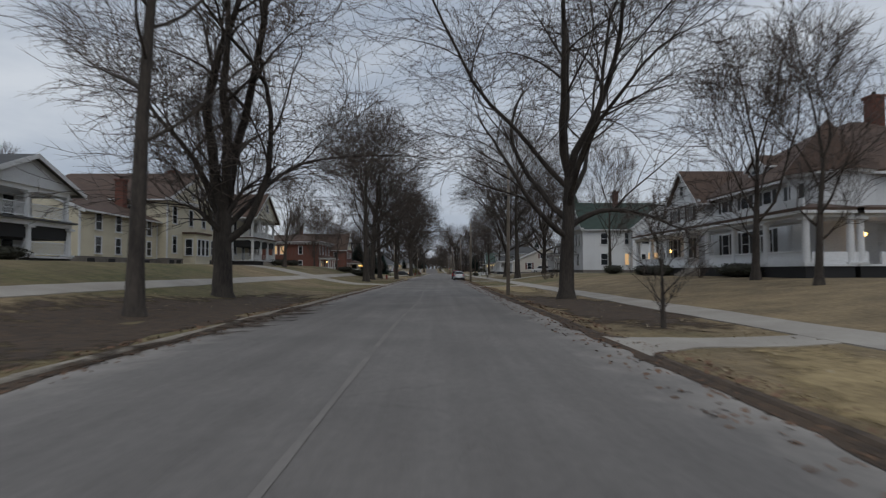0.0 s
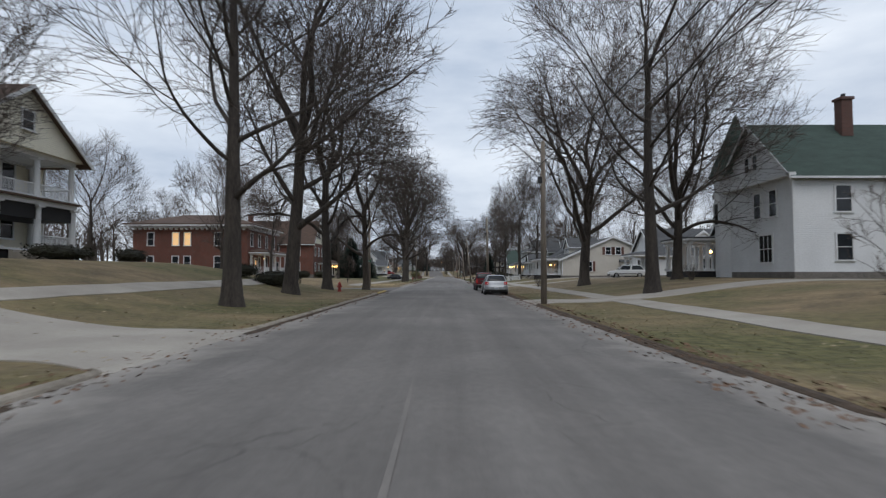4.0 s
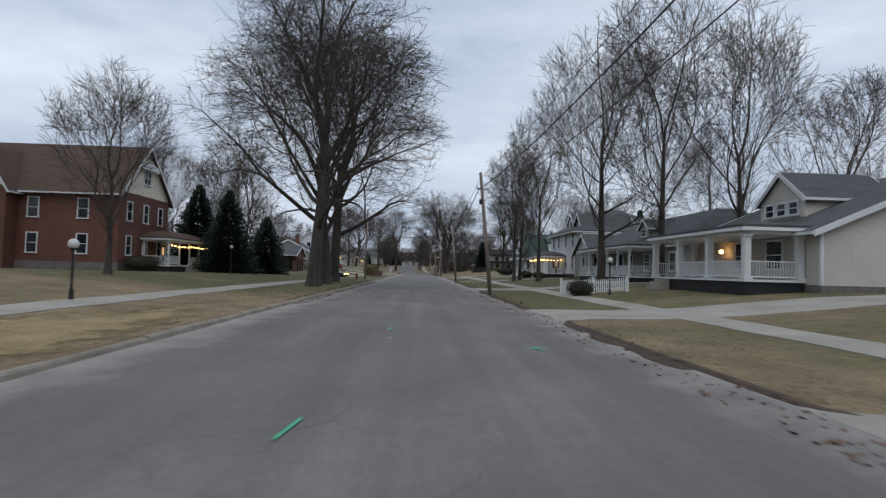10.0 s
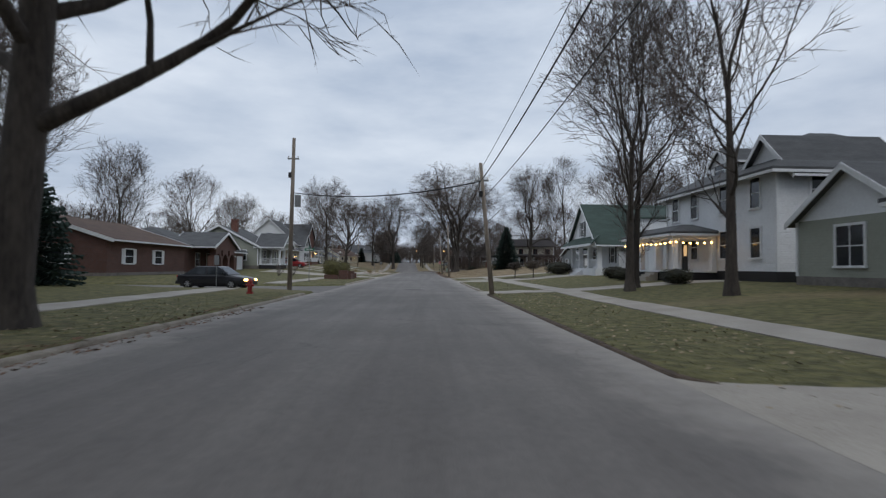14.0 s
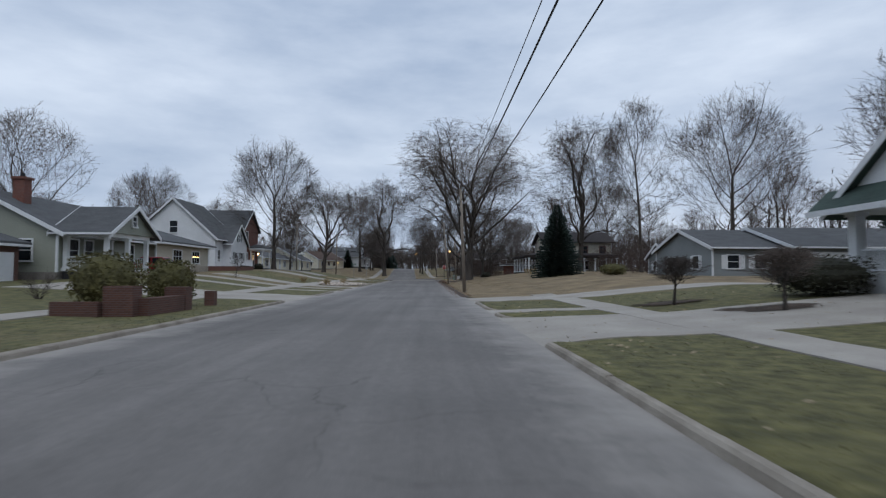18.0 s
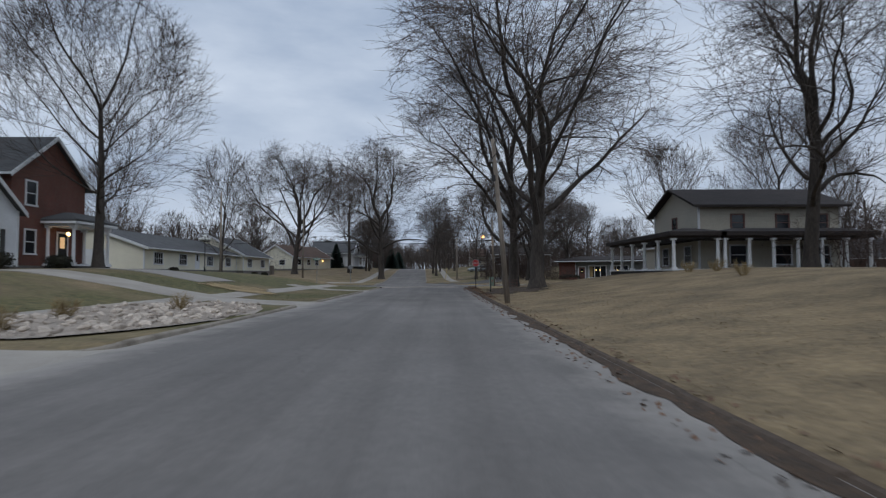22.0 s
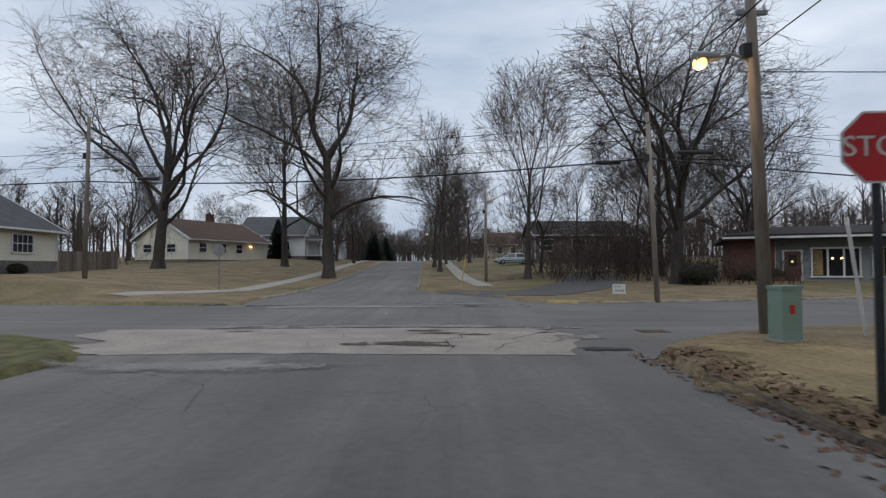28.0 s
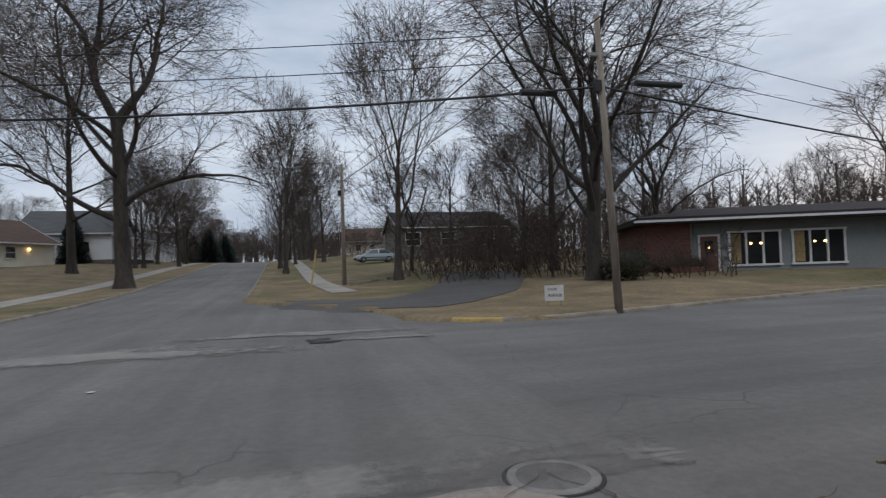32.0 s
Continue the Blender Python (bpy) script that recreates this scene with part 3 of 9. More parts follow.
    return west_edge(y) + (x + ROAD_W) / (2 * ROAD_W) * (east_edge(y) - west_edge(y))


ground_me = grid_mesh("ground", xs, ys, land, warp)
ground_me.materials.append(LAWN)
tagged(new("ground", ground_me), "winter lawn of brown and green turf along the street", "ground", kind="structure")


def road_height(x, y):
    return float(road_z(y)) + 0.04 * (1 - min(1.0, (off_road(x, y) / ROAD_W) ** 2))


road_me = grid_mesh("road", np.linspace(-ROAD_W - 0.03, ROAD_W + 0.03, 9), sorted(set(list(np.arange(-60, 500, 2.0)) + list(np.arange(324, 352, 0.5)) + [500, 540, 600, 700])), road_height, warp)
road_me.materials.append(ASPHALT)
tagged(new("road", road_me), "worn grey asphalt of the residential street", "road", kind="structure")


def cross_road(c, name):
    s = c[0]
    vs, fs = [], []
    dist = [ROAD_W - 0.5, ROAD_W, ROAD_W + 0.6, ROAD_W + 1.4, ROAD_W + 2.4, ROAD_W + 4, 12, 16, 22, 30, 40, 60, 100]
    for d in dist:
        flare = 3.0 * max(0.0, 1 - max(0, d - ROAD_W) / 4.0) ** 2
        mid = cross_mid(c, d * s)
        for k in np.linspace(-1, 1, 9):
            vs.append((s * d, mid + k * (c[2] + flare), (0.010 if d > ROAD_W - 0.1 else -0.004) + 0.03 * float(smooth(ROAD_W, ROAD_W + 5, d)) * (1 - k * k) + float(road_z(mid))))
    for i in range(len(dist) - 1):
        for k in range(8):
            q = (i * 9 + k, (i + 1) * 9 + k, (i + 1) * 9 + k + 1, i * 9 + k + 1)
            fs.append(q if s > 0 else q[::-1])
    me = bpy.data.meshes.new(name)
    me.from_pydata(vs, [], fs)
    me.materials.append(SIDE_ASPHALT)
    me.shade_smooth()
    tagged(new(name, me), "grey asphalt of a side street joining the road", "road", kind="structure")


for k, c in enumerate(CROSS):
    cross_road(c, "side_road_%d" % (k + 1))


def strip(name, pts, width, mt, label, category="pavement", lift=0.03, step=1.0, thick=0.06, flare=0.0):
    """A paved strip that lies on the land along a line of points; joints every step."""
    vs, fs = [], []
    line = []
    for (a, b) in zip(pts[:-1], pts[1:]):
        a, b = Vector(a), Vector(b)
        m = max(1, int((b - a).length / step))
        line += [a.lerp(b, k / m) for k in range(m)]
    line.append(Vector(pts[-1]))
    for i, p in enumerate(line):
        d = (line[min(i + 1, len(line) - 1)] - line[max(i - 1, 0)]).normalized()
        nrm = Vector((-d.y, d.x))
        wide = width + 2 * flare * max(0.0, 1 - (p - line[0]).length / 2.0) ** 2
        for s in (-1, -0.33, 0.33, 1):
            q = p + nrm * s * wide / 2
            vs.append((q.x, q.y, max(land(q.x, q.y), float(road_z(q.y)) - 0.02) + lift))
        for s in (-1, 1):
            q = p + nrm * s * wide / 2
            vs.append((q.x, q.y, max(land(q.x, q.y), float(road_z(q.y)) - 0.02) + lift - thick))
    for i in range(len(line) - 1):
        o, e = i * 6, (i + 1) * 6
        for k in range(3):
            fs.append((o + k + 1, o + k, e + k, e + k + 1))
        fs += [(o, o + 4, e + 4, e), (o + 5, o + 3, e + 3, e + 5)]
    me = bpy.data.meshes.new(name)
    me.from_pydata(vs, [], fs)
    me.materials.append(mt)
    return tagged(new(name, me), label, category, kind="structure")


walk_label = "pale concrete sidewalk running between lawn and verge"
for k, (a, b) in enumerate(((-30, 118), (118, 240))):
    strip("sidewalk_east_%d" % (k + 1), [(9.7, a), (9.7, b)], 1.35, CONCRETE, walk_label, step=1.5)
for k, (a, b, x) in enumerate(((-30, 102, -13.0), (117, 193, -10.2), (203, 318, -10.2))):
    strip("sidewalk_west_%d" % (k + 1), [(x, a), (x, b)], 1.35, CONCRETE, walk_label, step=1.5)
strip("sidewalk_west_4", [(-14.5, 337.5), (-11.6, 346), (-12.0, 365), (-14.0, 430)], 1.35, CONCRETE, walk_label, step=1.5)
strip("sidewalk_east_4", [(4.4, 350.5), (3.4, 362), (2.2, 400), (1.2, 430)], 1.3, CONCRETE, walk_label, step=1.5)
strip("asphalt_apron", [(0.6, 344.5), (6.2, 342.0), (9.5, 345.5), (12.5, 352), (14.5, 360)], 4.6, DARK_ASPHALT, "dark asphalt drive joining the junction", "driveway", lift=0.03, step=0.5)
drive_label = "pale concrete driveway crossing the verge"
for x0, x1, y0, y1 in DRIVES:
    strip("driveway", [(x0, (y0 + y1) / 2), (x1, (y0 + y1) / 2)], y1 - y0, CONCRETE, drive_label, lift=0.023, step=0.4, flare=0.9)
strip("parking_pad", [(-14, 294.5), (-25, 294.5)], 6.5, ASPHALT, "dark asphalt parking pad on the lawn", lift=0.04)


def kerb(name, xside, spans, mt, label):
    for a, b in spans:
        bm = bmesh.new()
        y = a
        while y < b - 0.1:
            e = min(y + (0.3 if y < a + 1.0 or y > b - 1.4 else 3.0), b)
            e = b - 1.2 if y < b - 1.5 < e else e
            dz = random.uniform(-0.02, 0.015) if e - y > 1 else 0.0
            j = random.uniform(-0.015, 0.015) if e - y > 1 else 0.0
            edge = east_edge if xside > 0 else west_edge
            ends = []
            for q, g in ((y, 0.004), (e, -0.004)):
                up = min(1.0, (q - a) / 1.0, (b - q) / 1.0)
                w, z, r = edge(q) * xside + 0.7 * (1 - up) ** 2 + j, float(road_z(q)) + (verge(xside * 5, q) - 0.115 + dz) * up, float(road_z(q)) - 0.05
                top = 0.012 + 0.106 * up
                ends += [(xside * (w - 0.02), q + g, r), (xside * (w + 0.02), q + g, z + top * 0.66), (xside * (w + 0.06), q + g, z + top * 0.93), (xside * (w + 0.15), q + g, z + top), (xside * (w + 0.15), q + g, r)]
            v = [bm.verts.new(p) for p in ends]
            for k in range(4):
                bm.faces.new((v[k], v[k + 1], v[k + 6], v[k + 5]))
            bm.faces.new(v[:5])
            bm.faces.new(v[5:])
            y = e
        bmesh.ops.recalc_face_normals(bm, faces=bm.faces)
        ob = part(name, bm, mt, None)
        tagged(ob, label, "kerb", kind="structure")


kerb("kerb_east", 1, [(195.3, 216.4), (222.9, 225.5), (227, 233.9), (350.6, 440)], KERB, "weathered concrete kerb stained with dirt")
kerb("sunken_kerb", 1, [(-35, 11.2), (12.8, 55.1), (56.9, 81.1), (85.1, 118.9), (122.7, 135.5), (139.9, 162.1), (166.3, 191.9), (238.5, 318.5)], SOIL, "low kerb buried under soil and leaves")
kerb("kerb_west", -1, [(-35, 60.9), (66.7, 96), (117.8, 190.5), (204.8, 234.1), (241.5, 249.5), (251.3, 255.4), (257.4, 260.7), (264.7, 281.5), (285.3, 304.9), (308.1, 318.5), (338, 440)], KERB, "weathered concrete kerb stained with dirt")


def corner_kerb(name, pts, mt, label):
    """A kerb that follows a line in plan."""
    bm = bmesh.new()
    for p, q in zip(pts[:-1], pts[1:]):
        p, q = Vector(p), Vector(q)
        d = (q - p).normalized()
        n2 = Vector((-d.y, d.x))
        g = d * 0.006
        rows = []
        for c in (p + g, q - g):
            rows.append([bm.verts.new((c.x + n2.x * o, c.y + n2.y * o, z)) for o, z in ((-0.02, -0.06), (0.01, 0.085), (0.05, 0.115), (0.16, 0.12), (0.16, -0.06))])
        for k in range(4):
            bm.faces.new((rows[0][k], rows[0][k + 1], rows[1][k + 1], rows[1][k]))
        bm.faces.new(rows[0])
        bm.faces.new(rows[1])
    bmesh.ops.recalc_face_normals(bm, faces=bm.faces)
    tagged(part(name, bm, mt, None), label, "kerb", kind="structure")


def north_kerb(x):
    c = CROSS[3]
    return (x, cross_mid(c, x) + c[2] + 3.0 * max(0.0, 1 - (x - ROAD_W) / 4.0) ** 2 + 0.01)


corner_kerb("yellow_kerb", [north_kerb(v) for v in (6.0, 6.4, 6.8, 7.2)], YELLOW, "kerb end with faded yellow paint")
corner_kerb("kerb_cross", [north_kerb(7.2 + 1.9 * k) for k in range(22)], KERB, "weathered concrete kerb of the cross street")
kerb("yellow_kerb", -1, [(96, 103.2), (190.5, 191.6)], YELLOW, "kerb end with faded yellow paint")


def sheet(name, cx, cy, rx, ry, mt, label, lift, category="road patch", seed=0, wob=0.3, kind="structure", n=40, jag=0.0):
    """An irregular flat patch that lies on the road or the land."""
    rnd = random.Random(seed)
    ph = [rnd.uniform(0, 6.28) for _ in range(5)]
    vs, fs = [], []
    rings = 5
    for r in range(rings + 1):
        for k in range(n):
            a = k / n * math.tau
            w = 1 + wob * sum(math.sin((j + 2) * a + ph[j]) / (j + 2) for j in range(5))
            w *= 1 + jag * noise.noise(Vector((math.cos(a) * 2.6, math.sin(a) * 2.6, seed * 7.3))) + jag * 0.6 * noise.noise(Vector((math.cos(a) * 8, math.sin(a) * 8, seed * 3.1)))
            x, y = cx + rx * w * math.cos(a) * r / rings, cy + ry * w * math.sin(a) * r / rings
            z = road_height(x, y) if on_road(x, y) else max(land(x, y), float(road_z(y)) - 0.02)
            vs.append((x, y, z + lift))
    for r in range(rings):
        for k in range(n):
            fs.append((r * n + k, (r + 1) * n + k, (r + 1) * n + (k + 1) % n, r * n + (k + 1) % n))
    me = bpy.data.meshes.new(name)
    me.from_pydata(vs, [], fs)
    me.materials.append(mt)
    cover = me.attributes.new("cover", "FLOAT", "POINT")
    cover.data.foreach_set("value", [1 - r / rings for r in range(rings + 1) for _ in range(n)])
    return tagged(new(name, me), label, category, kind=kind)


# ---- houses ----
def face_at(face, plane, u, z, out):
    """A point on a wall: face W or E looks along x, N or S along y; out: how far it stands off the wall."""
    s = {"W": -1, "E": 1, "S": -1, "N": 1}[face]
    return (plane + s * out, u, z) if face in "WE" else (u, plane + s * out, z)


def slab(bm, face, plane, u0, u1, z0, z1, o0, o1):
    a, b = face_at(face, plane, u0, z0, o0), face_at(face, plane, u1, z1, o1)
    return box(bm, min(a[0], b[0]), max(a[0], b[0]), min(a[1], b[1]), max(a[1], b[1]), z0, z1)


def window(parent, face, plane, u, z, w=1.0, h=1.7, lit=False, shutters=None, bars=1, frame=None):
    """A sash window: casing with sill and meeting rail, its pane, shutters on demand."""
    bm = bmesh.new()
    c = 0.11
    slab(bm, face, plane, u - w / 2 - c, u - w / 2, z - c, z + h + c, -0.02, 0.07)
    slab(bm, face, plane, u + w / 2, u + w / 2 + c, z - c, z + h + c, -0.02, 0.07)
    slab(bm, face, plane, u - w / 2, u + w / 2, z + h, z + h + c, -0.02, 0.075)
    slab(bm, face, plane, u - w / 2 - c - 0.04, u + w / 2 + c + 0.04, z - c, z, -0.02, 0.12)
    slab(bm, face, plane, u - w / 2, u + w / 2, z + h * 0.48, z + h * 0.48 + 0.05, -0.02, 0.045)
    for k in range(1, bars):
        q = u - w / 2 + w * k / bars
        slab(bm, face, plane, q - 0.02, q + 0.02, z, z + h * 0.48, -0.02, 0.04)
        slab(bm, face, plane, q - 0.021, q + 0.021, z + h * 0.48 + 0.05, z + h, -0.02, 0.04)
    win = part("window", bm, frame or TRIM, parent)
    part("pane", slab(bmesh.new(), face, plane, u - w / 2, u + w / 2, z, z + h, -0.02, 0.018), LIT if lit else GLASS, win, "warmly lit window pane" if lit else "")
    if shutters:
        for s in (-1, 1):
            a = u + s * (w / 2 + c + 0.02)
            b = u + s * (w / 2 + c + 0.42)
            part("shutter", slab(bmesh.new(), face, plane, min(a, b), max(a, b), z - 0.05, z + h + 0.05, -0.02, 0.05), shutters, win)
    return win


def door(parent, face, plane, u, z, w=1.0, h=2.1, mt=None, lit=False):
    bm = bmesh.new()
    slab(bm, face, plane, u - w / 2 - 0.12, u - w / 2, z, z + h + 0.12, -0.02, 0.07)
    slab(bm, face, plane, u + w / 2, u + w / 2 + 0.12, z, z + h + 0.12, -0.02, 0.07)
    slab(bm, face, plane, u - w / 2, u + w / 2, z + h, z + h + 0.12, -0.02, 0.07)
    ob = part("door", bm, TRIM, parent)
    part("door_leaf", slab(bmesh.new(), face, plane, u - w / 2, u + w / 2, z, z + h, -0.02, 0.03), mt or DARK, ob)
    part("glazing", slab(bmesh.new(), face, plane, u - w / 4, u + w / 4, z + h * 0.5, z + h * 0.88, 0.0, 0.04), LIT if lit else GLASS, ob)
    part("handle", slab(bmesh.new(), face, plane, u + w * 0.36, u + w * 0.42, z + 0.95, z + 1.05, 0.0, 0.08), CHROME, ob)
    return ob


def garage_door(parent, face, plane, u, z, w, h=2.15):
    ob = part("garage_door", slab(bmesh.new(), face, plane, u - w / 2 - 0.12, u + w / 2 + 0.12, z, z + h + 0.12, -0.02, 0.03), TRIM, parent)
    for k in range(4):
        part("panel", slab(bmesh.new(), face, plane, u - w / 2, u + w / 2, z + h * k / 4 + 0.012, z + h * (k + 1) / 4 - 0.012, 0.0, 0.055), TRIM, ob)
    return ob


def walls(parent, x0, x1, y0, y1, z0, z1, mt, base=0.5, base_mt=None):
    part("wall", boxed(x0, x1, y0, y1, z0 + base, z1), mt, parent)
    part("foundation", boxed(x0 - 0.05, x1 + 0.05, y0 - 0.05, y1 + 0.05, z0 - 1.6, z0 + base), base_mt or STONE, parent)
    if mt not in (BRICK, BROWN_BRICK):
        for x in (x0, x1):
            for y in (y0, y1):
                part("corner_board", boxed(x - 0.07, x + 0.07, y - 0.07, y + 0.07, z0 + base, z1 - 0.02), TRIM, parent)


def gable_roof(parent, x0, x1, y0, y1, z, top, axis, mt, wall_mt, over=0.5, rake=0.35, trim=True):
    """A pitched roof with its ridge along axis: gable walls, two slopes of some thickness, barge boards and gutters."""
    a0, a1, u0, u1 = (x0, x1, y0, y1) if axis == "x" else (y0, y1, x0, x1)
    mid = (u0 + u1) / 2
    k = (top - z) / (mid - u0)
    th = 0.18
    part("gable", prism(bmesh.new(), [(u0 + 0.02, z - 0.01), (u1 - 0.02, z - 0.01), (mid, top - 0.03)], axis, a0 + 0.003, a1 - 0.003), wall_mt, parent)
    lo = z - over * k
    outline = [(u0 - over, lo), (mid, top), (u1 + over, lo), (u1 + over, lo + th), (mid, top + th), (u0 - over, lo + th)]
    roof = part("roof", prism(bmesh.new(), outline, axis, a0 - rake, a1 + rake), mt, parent)
    if trim:
        for s0, s1 in ((a0 - rake - 0.05, a0 - rake - 0.002), (a1 + rake + 0.002, a1 + rake + 0.05)):
            o2 = [(u0 - over - 0.02, lo - 0.10), (mid, top - 0.10), (u1 + over + 0.02, lo - 0.10), (u1 + over + 0.02, lo + th + 0.02), (mid, top + th + 0.02), (u0 - over - 0.02, lo + th + 0.02)]
            part("barge_board", prism(bmesh.new(), o2, axis, s0, s1), TRIM, roof)
        for u in (u0 - over - 0.10, u1 + over + 0.002):
            bm = bmesh.new()
            if axis == "x":
                box(bm, a0 - rake, a1 + rake, u, u + 0.10, lo + 0.02, lo + 0.16)
            else:
                box(bm, u, u + 0.10, a0 - rake, a1 + rake, lo + 0.02, lo + 0.16)
            part("gutter", bm, TRIM, roof)
    return roof


def hip_roof(parent, x0, x1, y0, y1, z, top, mt, over=0.5, flat=0.0, name="roof", edge=None):
    x0, x1, y0, y1 = x0 - over, x1 + over, y0 - over, y1 + over
    w = min(x1 - x0, y1 - y0) / 2 - flat
    bm = bmesh.new()
    th = 0.16
    ring = [[bm.verts.new(p) for p in ((x0, y0, q), (x1, y0, q), (x1, y1, q), (x0, y1, q))] for q in (z, z + th)]
    upper = [bm.verts.new(p) for p in ((x0 + w, y0 + w, top), (x1 - w, y0 + w, top), (x1 - w, y1 - w, top), (x0 + w, y1 - w, top))]
    for k in range(4):
        bm.faces.new((ring[0][k], ring[0][(k + 1) % 4], ring[1][(k + 1) % 4], ring[1][k]))
        bm.faces.new((ring[1][k], ring[1][(k + 1) % 4], upper[(k + 1) % 4], upper[k]))
    bm.faces.new(ring[0][::-1])
    bm.faces.new(upper)
    bmesh.ops.remove_doubles(bm, verts=bm.verts, dist=0.001)
    bmesh.ops.recalc_face_normals(bm, faces=bm.faces)
    roof = part(name, bm, mt, parent)
    f = bmesh.new()
    box(f, x0 + 0.02, x1 - 0.02, y0 - 0.004, y0 + 0.16, z - 0.14, z + 0.02)
    box(f, x0 + 0.02, x1 - 0.02, y1 - 0.16, y1 + 0.004, z - 0.14, z + 0.02)
    box(f, x0 - 0.004, x0 + 0.16, y0 + 0.16, y1 - 0.16, z - 0.14, z + 0.02)
    box(f, x1 - 0.16, x1 + 0.004, y0 + 0.16, y1 - 0.16, z - 0.14, z + 0.02)
    part("fascia", f, edge or TRIM, roof)
    return roof


BALUSTER = bpy.data.meshes.new("baluster")
bal = boxed(-0.018, 0.018, -0.018, 0.018, 0, 1)
bal.to_mesh(BALUSTER)
bal.free()
BALUSTER.materials.append(TRIM)


def rail_run(parent, a, b, z, gap=0.14, h=0.85):
    """A porch rail of two bars and balusters from a to b in plan."""
    a, b = Vector((*a, 0)), Vector((*b, 0))
    n = max(2, int((b - a).length / gap))
    d = (b - a).normalized()
    w = Vector((-d.y, d.x, 0)) * 0.03
    rail = bmesh.new()
    for q in (z + 0.1, z + h):
        pts = [a - w, a + w, b + w, b - w]
        lo = [rail.verts.new((p.x, p.y, q)) for p in pts]
        hi = [rail.verts.new((p.x, p.y, q + 0.06)) for p in pts]
        rail.faces.new(lo)
        rail.faces.new(hi)
        for k in range(4):
            rail.faces.new((lo[k], lo[(k + 1) % 4], hi[(k + 1) % 4], hi[k]))
    bmesh.ops.recalc_face_normals(rail, faces=rail.faces)
    ob = part("railing", rail, TRIM, parent)
    for k in range(n):
        p = a.lerp(b, (k + 0.5) / n)
        c = new("baluster", BALUSTER)
        c.parent = ob
        c.location, c.scale = (p.x, p.y, z + 0.15), (1, 1, h - 0.15)


def column(parent, x, y, z0, z1, r=0.14, mt=None, square=False):
    bm = bmesh.new()
    if square:
        box(bm, x - r, x + r, y - r, y + r, z0 + 0.12, z1 - 0.14)
    else:
        rod(bm, (x, y, z0 + 0.12), (x, y, z1 - 0.14), r, r * 0.85, 12)
    box(bm, x - r * 1.35, x + r * 1.35, y - r * 1.35, y + r * 1.35, z0, z0 + 0.12)
    box(bm, x - r * 1.35, x + r * 1.35, y - r * 1.35, y + r * 1.35, z1 - 0.14, z1)
    return part("column", bm, mt or TRIM, parent)


def porch(parent, x0, x1, y0, y1, z0, floor, top, roof_mt, open_faces, cols=4, rails=True, pitch=0.7, roof_kind="hip", steps=None, col_r=0.14, square=False, col_mt=None, lamp=None, ceiling_mt=None):
    """A porch: deck, skirt, columns and rails along its open faces, beam and roof; steps = (face, u, width)."""
    part("porch_floor", boxed(x0, x1, y0, y1, floor - 0.12, floor), TRIM, parent)
    part("porch_skirt", boxed(x0 + 0.1, x1 - 0.1, y0 + 0.1, y1 - 0.1, z0 - 1.2, floor - 0.12), DARK, parent)
    e = 0.22
    done = set()
    for f in open_faces:
        if f in "WE":
            x = x0 + e if f == "W" else x1 - e
            pts = [(x, y0 + e + (y1 - y0 - 2 * e) * k / (cols - 1)) for k in range(cols)]
        else:
            y = y0 + e if f == "S" else y1 - e
            m = max(2, round((cols - 1) * (x1 - x0) / max(y1 - y0, 1)) + 1)
            pts = [(x0 + e + (x1 - x0 - 2 * e) * k / (m - 1), y) for k in range(m)]
        for p in pts:
            key = (round(p[0], 1), round(p[1], 1))
            if key not in done:
                done.add(key)
                column(parent, *p, floor, top, col_r, col_mt, square)
        if rails:
            for a, b in zip(pts[:-1], pts[1:]):
                if steps and steps[0] == f:
                    q = (a[1] + b[1]) / 2 if f in "WE" else (a[0] + b[0]) / 2
                    if abs(q - steps[1]) < abs(b[1] - a[1] + b[0] - a[0]) / 2:
                        continue
                rail_run(parent, a, b, floor)
    bm = bmesh.new()
    box(bm, x0 + 0.05, x1 - 0.05, y0 + 0.05, y0 + 0.3, top, top + 0.3)
    box(bm, x0 + 0.05, x1 - 0.05, y1 - 0.3, y1 - 0.05, top, top + 0.3)
    box(bm, x0 + 0.05, x0 + 0.3, y0 + 0.3, y1 - 0.3, top, top + 0.3)
    box(bm, x1 - 0.3, x1 - 0.05, y0 + 0.3, y1 - 0.3, top, top + 0.3)
    part("porch_beam", bm, roof_mt if ceiling_mt else TRIM, parent)
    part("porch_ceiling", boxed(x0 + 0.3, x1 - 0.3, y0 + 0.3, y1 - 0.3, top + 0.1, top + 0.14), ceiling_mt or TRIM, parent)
    if roof_kind == "hip":
        hip_roof(parent, x0, x1, y0, y1, top + 0.3, top + 0.3 + pitch, roof_mt, 0.25, flat=min(x1 - x0, y1 - y0) * 0.12, name="porch_roof", edge=roof_mt if ceiling_mt else None)
    elif roof_kind == "flat":
        part("porch_roof", boxed(x0 - 0.2, x1 + 0.2, y0 - 0.2, y1 + 0.2, top + 0.3, top + 0.42), roof_mt, parent)
    if steps:
        f, u, w = steps
        n = max(2, round((floor - z0) / 0.18))
        for k in range(n):
            d = 0.28 * (n - k)
            zz = z0 - 0.3, z0 + (floor - z0) * (k + 1) / (n + 1)
            plane = {"W": x0, "E": x1, "S": y0, "N": y1}[f]
            part("step", slab(bmesh.new(), f, plane, u - w / 2, u + w / 2, zz[0], zz[1], d - 0.28, d), CONCRETE, parent)
    if lamp:
        part("porch_lamp", ball(bmesh.new(), lamp, 0.13, 2), BULB, parent, "glowing warm porch lamp")


